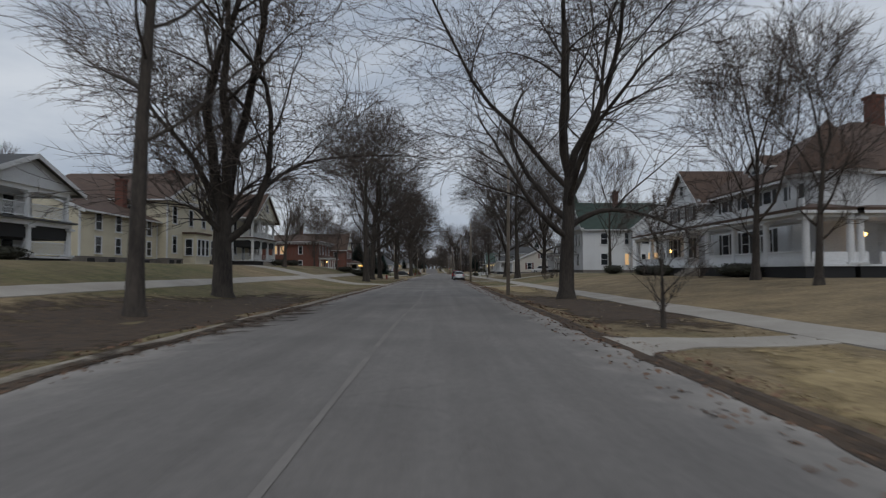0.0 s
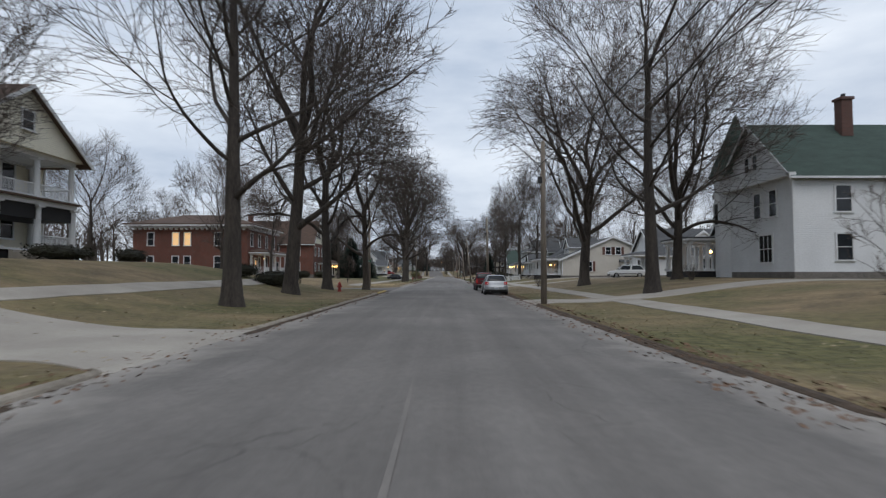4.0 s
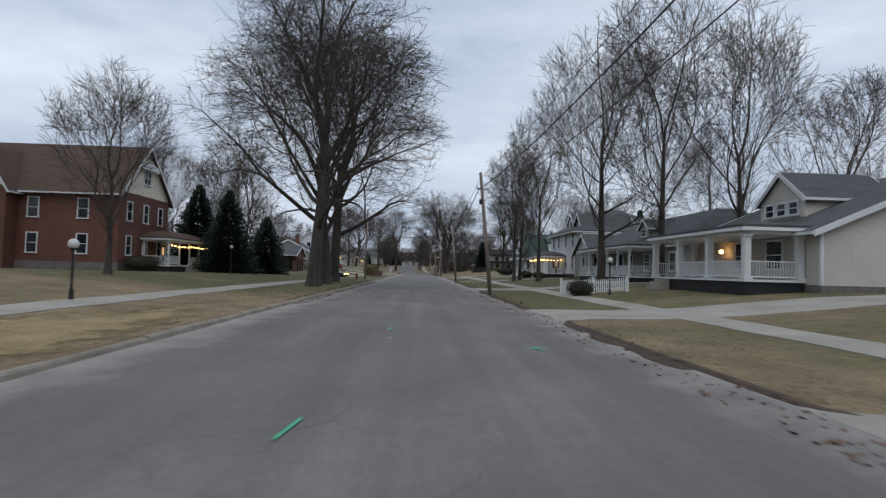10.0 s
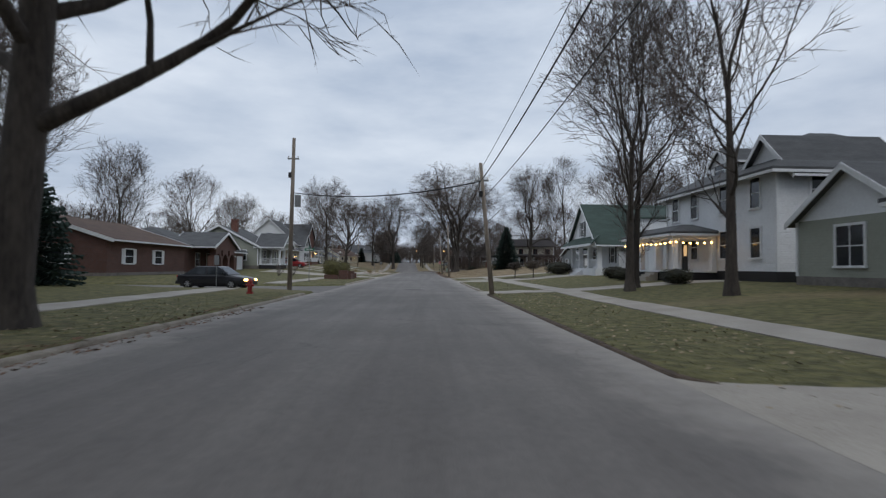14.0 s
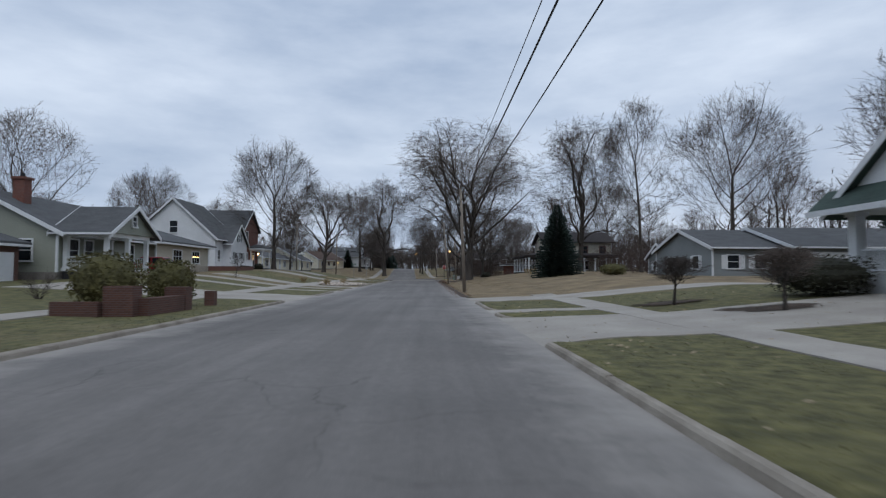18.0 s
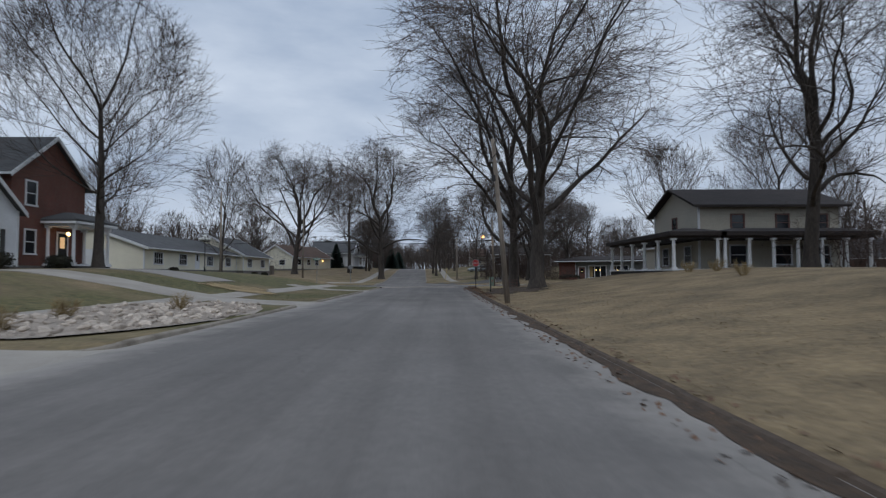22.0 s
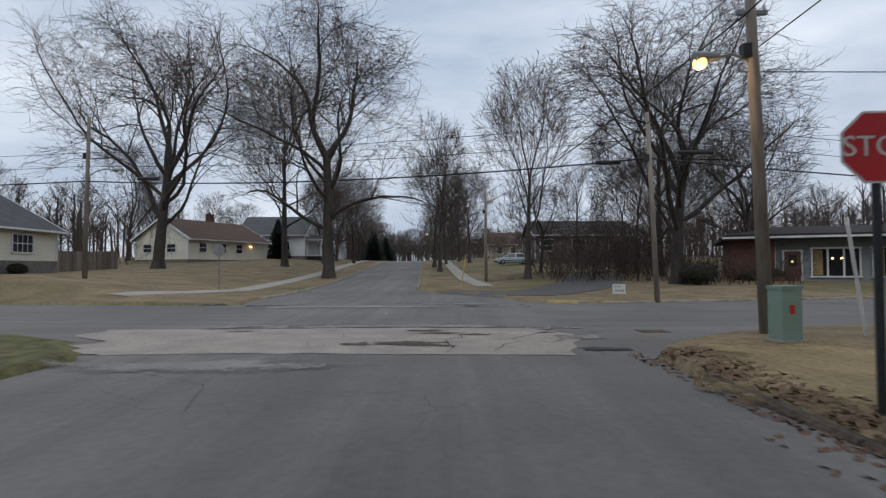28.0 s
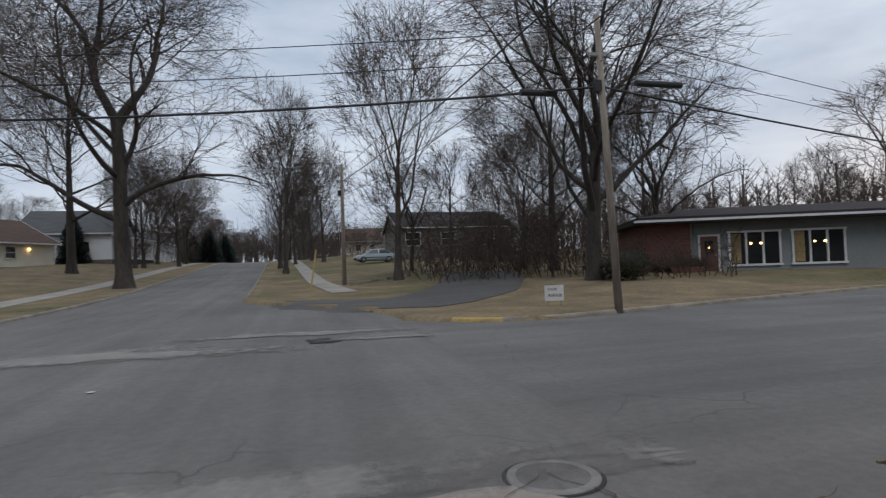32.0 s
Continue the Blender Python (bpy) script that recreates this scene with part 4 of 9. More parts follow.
def chimney(parent, x, y, z0, z1, w=0.8, mt=None):
    ob = part("chimney", boxed(x - w / 2, x + w / 2, y - w / 2, y + w / 2, z0, z1), mt or BRICK, parent)
    part("chimney_cap", boxed(x - w / 2 - 0.1, x + w / 2 + 0.1, y - w / 2 - 0.1, y + w / 2 + 0.1, z1, z1 + 0.18), mt or BRICK, ob)
    part("flue", rod(bmesh.new(), (x, y, z1 + 0.17), (x, y, z1 + 0.5), 0.16, 0.15, 8), DARK, ob)


def dormer(parent, face, plane, back, u, z, w, h, roof_mt, wall_mt, wins=2):
    """A gabled roof dormer that looks out of face."""
    s = {"W": -1, "E": 1, "S": -1, "N": 1}[face]
    a, b = sorted((plane, back))
    if face in "WE":
        part("dormer", boxed(a, b, u - w / 2, u + w / 2, z, z + h), wall_mt, parent)
        gable_roof(parent, a, b, u - w / 2, u + w / 2, z + h, z + h + w * 0.38, "x", roof_mt, wall_mt, 0.25, 0.2)
    else:
        part("dormer", boxed(u - w / 2, u + w / 2, a, b, z, z + h), wall_mt, parent)
        gable_roof(parent, u - w / 2, u + w / 2, a, b, z + h, z + h + w * 0.38, "y", roof_mt, wall_mt, 0.25, 0.2)
    for k in range(wins):
        window(parent, face, plane, u + (k - (wins - 1) / 2) * w / wins * 0.8, z + h * 0.25, w / wins * 0.55, h * 0.6)


def rows_of_windows(parent, face, plane, us, zs, w=1.0, h=1.7, shutters=None, lit=(), bars=1, frame=None):
    for z in zs:
        for k, u in enumerate(us):
            window(parent, face, plane, u, z, w, h, (k, zs.index(z)) in lit, shutters, bars, frame)


def string_lights(points, sag, n, group):
    """Warm bulbs on a wire between points."""
    ob = thing("string_lights", points[0], "string of glowing warm bulbs hung along the porch", "lights", group, own=True)
    for a, b in zip(points[:-1], points[1:]):
        a, b = Vector(a), Vector(b)
        prev = a
        bm = bmesh.new()
        for k in range(1, n + 1):
            p = a.lerp(b, k / n) + Vector((0, 0, -sag * 4 * (k / n) * (1 - k / n)))
            rod(bm, prev, p, 0.008, sides=4)
            prev = p
        part("wire", bm, WIRE, ob)
        for k in range(n):
            p = a.lerp(b, (k + 0.5) / n) + Vector((0, 0, -sag * 4 * ((k + 0.5) / n) * (1 - (k + 0.5) / n) - 0.07))
            part("bulb", ball(bmesh.new(), p, 0.075, 1), BULB, ob)


TAUPE = siding("taupe_siding", (0.16, 0.14, 0.12))
# west side, first block
h = thing("house", (-30, 31, 2.0), "white two-storey house with a columned double porch", "house")
walls(h, -38, -27, 24, 39, 2.0, 7.0, WHITE)
gable_roof(h, -38, -27, 24, 39, 7.0, 9.6, "y", ROOF_GREY, WHITE)
porch(h, -27, -24, 31, 39, 2.0, 2.5, 4.4, ROOF_GREY, "ES", 3, roof_kind="flat", steps=("E", 33, 1.6), col_r=0.22)
porch(h, -27, -24.1, 31.1, 38.9, 4.8, 4.86, 6.5, ROOF_GREY, "ES", 3, roof_kind="none", col_r=0.19)
gable_roof(h, -30, -24, 30.6, 39.4, 6.8, 8.6, "x", ROOF_GREY, WHITE, 0.4)
rows_of_windows(h, "E", -27, [26, 28.6, 33, 37], [2.9, 5.0], 1.0, 1.5)
rows_of_windows(h, "N", 39, [-35, -31], [2.9, 5.2], 1.0, 1.5)
rows_of_windows(h, "S", 24, [-35, -31], [2.9, 5.2], 1.0, 1.5)
door(h, "E", -27, 35, 2.5, h=1.85)

h = thing("house", (-33, 66, 2.2), "cream clapboard house with brick chimneys and a bay window", "house")
walls(h, -42, -27, 58.6, 74.6, 2.2, 9.0, CREAM, 0.7)
walls(h, -39, -28, 46.0, 58.5, 2.2, 6.6, CREAM, 0.6)
gable_roof(h, -39, -28, 46.0, 58.5, 6.6, 9.0, "y", ROOF_BROWN, CREAM, 0.45, 0.1)
rows_of_windows(h, "E", -28, [48.5, 51.5, 54.2, 56.9], [3.1, 5.1], 0.8, 1.35)
part("pediment_band", boxed(-26.98, -26.55, 58.1, 75.1, 8.85, 9.12), TRIM, h)
part("window_hood", prism(bmesh.new(), [(65.6, 10.9), (67.6, 10.9), (67.2, 11.35), (66.6, 11.5), (66.0, 11.35)], "x", -26.95, -26.8), TRIM, h)
rows_of_windows(h, "E", -26.98, [64.6, 68.6], [9.7], 0.5, 0.6)
for u in (47.5, 50.5, 53.5, 56.5):
    part("cellar_window", slab(bmesh.new(), "E", -27.95, u - 0.5, u + 0.5, 2.15, 2.65, 0.0, 0.03), DARK, h)
for u in (59.6, 61.2, 67.6, 69.4, 71.5):
    part("cellar_window", slab(bmesh.new(), "E", -26.95, u - 0.5, u + 0.5, 2.2, 2.75, 0.0, 0.03), DARK, h)
gable_roof(h, -42, -27, 58.6, 74.6, 9.0, 12.8, "x", ROOF_BROWN, CREAM)
chimney(h, -31.0, 57.2, 7.8, 10.6, 0.8)
chimney(h, -31.5, 69.5, 9.8, 13.6, 1.0)
rows_of_windows(h, "E", -27, [60.2, 67.5, 70.2, 73.0], [3.5, 6.6], 0.9, 1.7)
rows_of_windows(h, "N", 74.6, [-39, -35, -30.5], [3.5, 6.6])
rows_of_windows(h, "S", 58.6, [-39, -35, -30.5], [3.5, 6.6])
window(h, "E", -26.9, 66.6, 9.6, 0.9, 1.2)
part("bay", boxed(-27, -25.6, 62.2, 66.0, 1.4, 5.6), CREAM, h)
part("bay_roof", boxed(-27, -25.4, 62.0, 66.2, 5.6, 5.8), ROOF_BROWN, h)
rows_of_windows(h, "E", -25.6, [63.0, 64.1, 65.2], [3.3], 0.75, 1.7)
rows_of_windows(h, "S", 62.2, [-26.3], [3.3], 0.7, 1.7)
rows_of_windows(h, "E", -27, [64.1], [6.6], 0.9, 1.7)
rows_of_windows(h, "E", -27.02, [68.2, 70.6], [2.3], 0.8, 0.5)

h = thing("house", (-33, 84, 2.4), "white house with tall portico columns and a brown roof", "house")
walls(h, -42, -28.5, 75, 92, 2.4, 9.4, IVORY, 0.6)
gable_roof(h, -42, -28.5, 75, 92, 9.4, 14.2, "y", ROOF_BROWN, IVORY)
chimney(h, -37.2, 80.4, 12.0, 15.2, 0.9)
gable_roof(h, -30, -25.0, 80, 91, 9.2, 12.9, "x", ROOF_BROWN, IVORY, 0.45)
porch(h, -28.5, -25.2, 80.2, 90.8, 2.4, 3.1, 5.9, ROOF_BROWN, "ESN", 4, roof_kind="flat", steps=("E", 85.5, 1.8), col_r=0.22)
porch(h, -28.5, -25.3, 80.3, 90.7, 6.2, 6.35, 8.9, ROOF_BROWN, "ESN", 4, roof_kind="none", col_r=0.2)
rows_of_windows(h, "E", -28.5, [77, 82, 88.6], [3.9, 7.0], 1.1, 1.8)
door(h, "E", -28.5, 85.4, 3.1)
rows_of_windows(h, "S", 75, [-39, -35, -31], [3.9, 7.0])
rows_of_windows(h, "N", 92, [-39, -35, -31], [3.9, 7.0])
window(h, "E", -24.98, 85.5, 10.3, 0.9, 1.1)

# west side, brick houses
h = thing("brick_house", (-34, 135, 0.9), "red brick two-storey house with bracketed eaves and a white porch", "house")
walls(h, -42, -26.5, 128.5, 142, 0.9, 7.9, BRICK, 0.6)
part("cornice", boxed(-42.3, -26.2, 128.2, 142.3, 7.75, 8.15), TRIM, h)
hip_roof(h, -42, -26.5, 128.5, 142, 8.15, 10.0, ROOF_BROWN, 0.9, flat=2.0)
rows_of_windows(h, "S", 128.5, [-39.6, -36.2, -34.6, -30.5], [2.2, 5.4], 0.8, 1.7, lit=((1, 1), (2, 1)))
rows_of_windows(h, "E", -26.5, [130.2, 133.5, 136.8, 140.3], [2.2, 5.4], 0.85, 1.7)
for k in range(22):
    part("bracket", boxed(-41.6 + k * 0.7, -41.48 + k * 0.7, 127.7, 128.45, 7.5, 7.74), TRIM, h)
    if k < 18:
        part("bracket", boxed(-26.45, -25.75, 128.9 + k * 0.72, 129.02 + k * 0.72, 7.5, 7.74), TRIM, h)
porch(h, -26.5, -24.2, 129.3, 139.6, 0.9, 1.6, 4.2, ROOF_BROWN, "ESN", 5, pitch=0.5, steps=("E", 134.5, 1.6), col_r=0.12, lamp=(-25.4, 132.5, 3.7))
door(h, "E", -26.5, 132.0, 1.6, lit=True)

h = thing("brick_house", (-35, 175, 0.7), "red brick Victorian house with steep brown gables and a lit porch", "house")
walls(h, -43.5, -27, 169.5, 179.5, 0.7, 8.0, BRICK, 0.7)
gable_roof(h, -43.5, -27, 169.5, 179.5, 8.0, 12.8, "x", ROOF_BROWN, IVORY, 0.55)
gable_roof(h, -40.5, -36.0, 167.9, 176, 8.0, 11.6, "y", ROOF_BROWN, IVORY, 0.45)
part("wing_wall", boxed(-40.5, -36.0, 168.0, 169.5, 0, 8.0), BRICK, h)
chimney(h, -41.0, 172.2, 9.0, 14.0, 0.9)
rows_of_windows(h, "S", 168.0, [-38.3], [2.2, 5.4], 1.0, 1.8)
window(h, "S", 167.6, -38.3, 8.6, 1.0, 1.2)
rows_of_windows(h, "S", 169.5, [-34.6, -30.2], [2.2, 5.4], 0.85, 1.7)
rows_of_windows(h, "E", -27, [171.3, 174.5, 177.6], [2.2, 5.4], 0.85, 1.7)
window(h, "E", -26.98, 174.5, 9.2, 1.3, 1.3, bars=2)
part("gable_arch", prism(bmesh.new(), [(172.6, 10.6), (176.4, 10.6), (176.0, 11.1), (174.5, 11.4), (173.0, 11.1)], "x", -26.75, -26.6), TRIM, h)
porch(h, -27, -24.2, 173.8, 184.5, 0.6, 1.3, 3.6, ROOF_BROWN, "ESN", 5, pitch=0.8, steps=("E", 178.5, 1.6), col_r=0.1)
door(h, "E", -27, 178.6, 1.3, lit=True)
string_lights([(-24.1, 173.6, 3.35), (-24.1, 179.2, 3.35), (-24.1, 184.6, 3.35)], 0.12, 7, "porch string lights")

# west side, bungalows
h = thing("ranch_house", (-31, 215, 0.6), "brown brick ranch house with a low gable and white shutters", "house")
walls(h, -37, -24.5, 206.5, 221.5, 0.6, 3.6, BROWN_BRICK, 0.2)
gable_roof(h, -37, -24.5, 206.5, 221.5, 3.6, 5.6, "y", ROOF_BROWN, BROWN_BRICK, 0.7)
rows_of_windows(h, "S", 206.5, [-33.5, -28.5], [1.6], 1.2, 1.2, shutters=TRIM)
rows_of_windows(h, "E", -24.5, [210, 215.5], [1.6], 1.4, 1.2, shutters=TRIM)

h = thing("brick_house", (-28, 229, 0.5), "red-brown brick bungalow with an arched porch", "house")
walls(h, -36, -26, 222.8, 235.2, 0.5, 3.7, BROWN_BRICK, 0.2)
hip_roof(h, -36, -26, 222.8, 235.2, 3.7, 6.0, ROOF_GREY, 0.6)
gable_roof(h, -28, -23.2, 226.6, 234.6, 3.7, 5.4, "x", ROOF_GREY, BROWN_BRICK, 0.5)
bm = bmesh.new()
for u in (226.6, 229.05, 231.5, 233.95):
    box(bm, -23.9, -23.2, u, u + 0.65, -0.6, 2.6)
for u in (227.25, 229.7, 232.15):
    for k in range(8):
        a, b = math.pi * k / 8, math.pi * (k + 1) / 8
        lo = 2.0 + 0.9 * min(math.sin(a), math.sin(b)) * 0.95 + 0.05
        x0, x1 = u + 0.9 - 0.9 * math.cos(a), u + 0.9 - 0.9 * math.cos(b)
        box(bm, -23.9, -23.2, x0, x1, lo, 3.3)
box(bm, -23.9, -23.2, 226.6, 234.6, 3.3, 3.7)
part("arcade", bm, BROWN_BRICK, h, "brick arcade of three arches")
rows_of_windows(h, "E", -26, [229, 232.5], [1.4], 1.2, 1.5)

h = thing("garage", (-27, 239, 0.5), "low garage with two white doors", "garage")
walls(h, -33, -24.5, 235.6, 241.8, 0.5, 3.3, BROWN_BRICK, 0.1)
hip_roof(h, -33, -24.5, 235.6, 241.8, 3.3, 5.2, ROOF_GREY, 0.5)
garage_door(h, "E", -24.5, 237.2, 0.5, 2.2)
garage_door(h, "E", -24.5, 240.1, 0.5, 2.2)

h = thing("house", (-25, 249, 1.1), "sage grey bungalow with a white gabled porch", "house")
walls(h, -34, -22.8, 243, 255.5, 1.1, 4.3, SAGE, 0.4)
gable_roof(h, -34, -22.8, 243, 255.5, 4.3, 7.2, "y", ROOF_GREY, SAGE, 0.6)
chimney(h, -27, 245.5, 5.8, 8.2, 0.8)
porch(h, -22.8, -19.6, 243.4, 249.4, 1.0, 1.7, 4.0, ROOF_GREY, "ESN", 3, roof_kind="none", steps=("E", 247.7, 1.5), col_r=0.14, square=True)
gable_roof(h, -23.0, -19.4, 243.2, 249.6, 4.3, 6.2, "x", ROOF_GREY, SAGE, 0.4)
window(h, "E", -19.38, 246.4, 4.9, 0.55, 0.7)
rows_of_windows(h, "E", -22.8, [244.8, 246.6, 252.6], [2.3], 1.0, 1.5)
rows_of_windows(h, "S", 243, [-32, -28, -25], [2.3], 1.0, 1.4)

h = thing("ranch_house", (-27, 262, 1.4), "tan ranch house with a pale stone skirt", "house")
walls(h, -34, -22.5, 256.5, 269, 1.3, 4.3, TAN, 0.9, PALE_BRICK)
hip_roof(h, -34, -22.5, 256.5, 269, 4.3, 6.6, ROOF_GREY, 0.7)
rows_of_windows(h, "E", -22.5, [261, 265.5], [2.5], 1.9, 1.2, bars=3)
for u in (264.9, 265.5, 266.1):
    part("window_lamp", ball(bmesh.new(), (-22.47, u, 3.15), 0.07, 1), BULB, h, "warm lamp behind the window")
rows_of_windows(h, "S", 256.5, [-31, -26], [2.5], 1.3, 1.2)

h = thing("house", (-31, 280, 1.8), "white house with a steep grey roof, dormer and brick wing", "house")
walls(h, -36.5, -25.6, 279.4, 289, 1.8, 6.2, WHITE, 0.4)
gable_roof(h, -36.5, -25.6, 279.4, 289, 6.2, 11.2, "y", ROOF_GREY, WHITE, 0.5)
walls(h, -30, -24.5, 282.5, 289, 1.8, 5.6, WHITE, 0.3)
gable_roof(h, -30, -24.5, 282.5, 289, 5.6, 8.2, "x", ROOF_GREY, WHITE, 0.4)
rows_of_windows(h, "E", -24.5, [284.4, 287.0], [2.7], 0.9, 1.6, shutters=SHUTTER)
window(h, "E", -24.48, 285.75, 5.9, 0.7, 1.0, shutters=SHUTTER)
rows_of_windows(h, "S", 279.4, [-34, -28.6], [3.0], 1.0, 1.5)
window(h, "S", 279.42, -31.0, 6.8, 1.0, 1.5)
rows_of_windows(h, "E", -25.6, [280.9], [3.0], 1.0, 1.5)
walls(h, -34, -25.0, 289.1, 296.5, 1.9, 8.2, BRICK, 0.3)
gable_roof(h, -34, -25.0, 289.1, 296.5, 8.2, 11.0, "x", ROOF_GREY, BRICK, 0.5)
rows_of_windows(h, "E", -25.0, [290.8], [3.0, 6.2], 0.9, 1.5)
door(h, "E", -25.0, 294, 2.4, lit=True)
porch(h, -25, -22.8, 292, 296.4, 1.9, 2.3, 4.9, ROOF_GREY, "ESN", 2, rails=False, roof_kind="hip", col_r=0.12, lamp=(-23.9, 293.0, 4.4))
part("antenna", rod(rod(rod(bmesh.new(), (-36, 286, 6.0), (-36, 286, 13.2), 0.03, sides=6), (-37.1, 286, 13.0), (-34.9, 286, 13.0), 0.02, sides=5), (-36.8, 286, 12.6), (-35.2, 286, 12.6), 0.02, sides=5), STEEL, h)
bm = boxed(-26.4, -21.2, 275, 281.8, 1.0, 2.3)
part("deck", bm, RED_SHUTTER, h, "dark stained wooden deck")
rail_run(h, (-21.3, 275.1), (-21.3, 281.7), 2.3)
rail_run(h, (-26.3, 275.1), (-21.3, 275.1), 2.3)

h = thing("ranch_house", (-34, 333, 1.9), "long cream ranch house with a grey roof and small bushes", "house")
walls(h, -40, -29, 313, 340, 1.9, 4.5, IVORY, 0.3)
gable_roof(h, -40, -29, 313, 340, 4.5, 6.5, "y", ROOF_GREY, IVORY, 0.6)
walls(h, -38, -28, 340.1, 353, 1.9, 4.6, IVORY, 0.3)
gable_roof(h, -38, -28, 340.1, 353, 4.6, 7.4, "y", ROOF_GREY, IVORY, 0.6)
rows_of_windows(h, "E", -29, [316, 322, 330, 336.5], [2.8], 1.9, 1.2, bars=4)
rows_of_windows(h, "E", -28, [343, 349.5], [2.8], 1.9, 1.2, bars=4)
rows_of_windows(h, "S", 340.1, [-36, -31], [2.8], 1.2, 1.2)
door(h, "E", -29, 326, 2.3, mt=TRIM)
garage_door(h, "S", 313, -34.5, 2.0, 2.8)

h = thing("ranch_house", (-26, 398, 3.0), "ivory gabled house with a tan roof", "house", turn=-23)
walls(h, -35.6, -26, 383, 398, 2.6, 5.8, IVORY, 0.3)
gable_roof(h, -35.6, -26, 383, 398, 5.8, 8.4, "y", ROOF_BROWN, IVORY, 0.7)
part("porch_lamp", ball(bmesh.new(), (-25.85, 394.5, 4.9), 0.12, 2), BULB, h, "glowing warm wall lamp")
rows_of_windows(h, "S", 383, [-33.4, -29], [3.9], 1.5, 1.0)
rows_of_windows(h, "E", -26, [385.4, 389, 392.2], [3.9], 1.2, 1.2)
chimney(h, -31.5, 392, 7.5, 9.6, 0.8, BROWN_BRICK)
h = thing("house", (-22, 408, 3.4), "pale blue-white house with a grey gable", "house")
walls(h, -32, -21, 402, 414, 3.4, 7.2, WHITE, 0.3)
gable_roof(h, -32, -21, 402, 414, 7.2, 10.4, "x", ROOF_GREY, WHITE, 0.5)
rows_of_windows(h, "S", 402, [-29, -24], [4.6], 1.0, 1.4)
porch(h, -21, -18.4, 403, 413, 3.3, 3.8, 6.2, ROOF_GREY, "ESN", 3, rails=False)
h = thing("house", (-48, 372, 2.2), "small mint green house behind the lawn", "house")
walls(h, -58, -44, 364, 376, 2.0, 4.9, WHITE, 0.3)
gable_roof(h, -58, -44, 364, 376, 4.9, 7.3, "x", ROOF_GREY, WHITE, 0.5)
rows_of_windows(h, "E", -44, [367, 372], [3.2], 1.0, 1.2)

# east side, first block
h = thing("house", (30, 45, 1.2), "white Victorian house with a brown hipped roof and a wraparound porch", "house")
walls(h, 24.2, 39, 40, 58, 1.2, 7.5, WHITE, 0.6)
hip_roof(h, 24.2, 39, 40, 58, 7.5, 12.4, ROOF_BROWN, 0.6, flat=0.6)
walls(h, 23.0, 30, 53.8, 60.2, 1.2, 7.4, WHITE, 0.6)
gable_roof(h, 23.0, 31, 53.8, 60.2, 7.5, 10.4, "x", ROOF_BROWN, WHITE, 0.45)
part("pediment_band", boxed(22.75, 22.98, 53.4, 60.6, 7.35, 7.6), TRIM, h)
window(h, "W", 22.98, 57, 8.3, 0.7, 0.8)
part("corner_bay", rod(bmesh.new(), (25.8, 41.6, 0.6), (25.8, 41.6, 7.6), 2.4, 2.4, 8), WHITE, h)
part("bay_roof", rod(bmesh.new(), (25.8, 41.6, 7.6), (25.8, 41.6, 11.2), 2.9, 0.06, 8), ROOF_BROWN, h, "pointed brown corner roof")
part("bay_cornice", rod(bmesh.new(), (25.8, 41.6, 7.42), (25.8, 41.6, 7.66), 2.7, 2.85, 8), TRIM, h)
dormer(h, "W", 25.6, 30, 49.5, 8.4, 2.2, 1.1, ROOF_BROWN, WHITE, 1)
rows_of_windows(h, "W", 24.2, [45.6, 48.6, 51.6], [2.7, 5.4], 1.0, 1.7, shutters=SHUTTER)
rows_of_windows(h, "W", 23.0, [55.4, 58.6], [2.7, 5.4], 1.0, 1.7, shutters=SHUTTER)
rows_of_windows(h, "W", 23.56, [41.6], [5.3], 0.9, 1.6, shutters=SHUTTER)
rows_of_windows(h, "S", 40, [30, 33.5, 36.8], [2.7, 5.4], 1.0, 1.7)
porch(h, 20.2, 23.0, 35.4, 61.6, 1.2, 1.9, 4.4, ROOF_BROWN, "WSN", 8, rails=False, pitch=0.5, steps=("W", 48.5, 2.0), col_r=0.2, lamp=(21.6, 56.5, 3.3))
porch(h, 23.1, 36, 35.4, 40, 1.2, 1.9, 4.4, ROOF_BROWN, "S", 3, rails=False, pitch=0.5, col_r=0.2, lamp=(25.0, 37.6, 3.6))
for k in range(7):
    y0 = 35.62 + 25.76 * k / 7
    if k != 3:
        part("porch_parapet", boxed(20.36, 20.5, y0 + 0.22, y0 + 3.46, 1.9, 2.55), WHITE, h)
        part("parapet_cap", boxed(20.3, 20.56, y0 + 0.2, y0 + 3.48, 2.55, 2.63), TRIM, h)
for x0 in (20.7, 24.4, 28.6):
    part("porch_parapet", boxed(x0, x0 + 3.0, 35.56, 35.7, 1.9, 2.55), WHITE, h)
part("roof_parapet", boxed(20.3, 20.42, 35.6, 61.4, 4.98, 5.42), WHITE, h)
door(h, "W", 24.2, 46, 1.9)
chimney(h, 33, 47, 10.5, 14.2, 0.9)
h.location.y -= 5.5

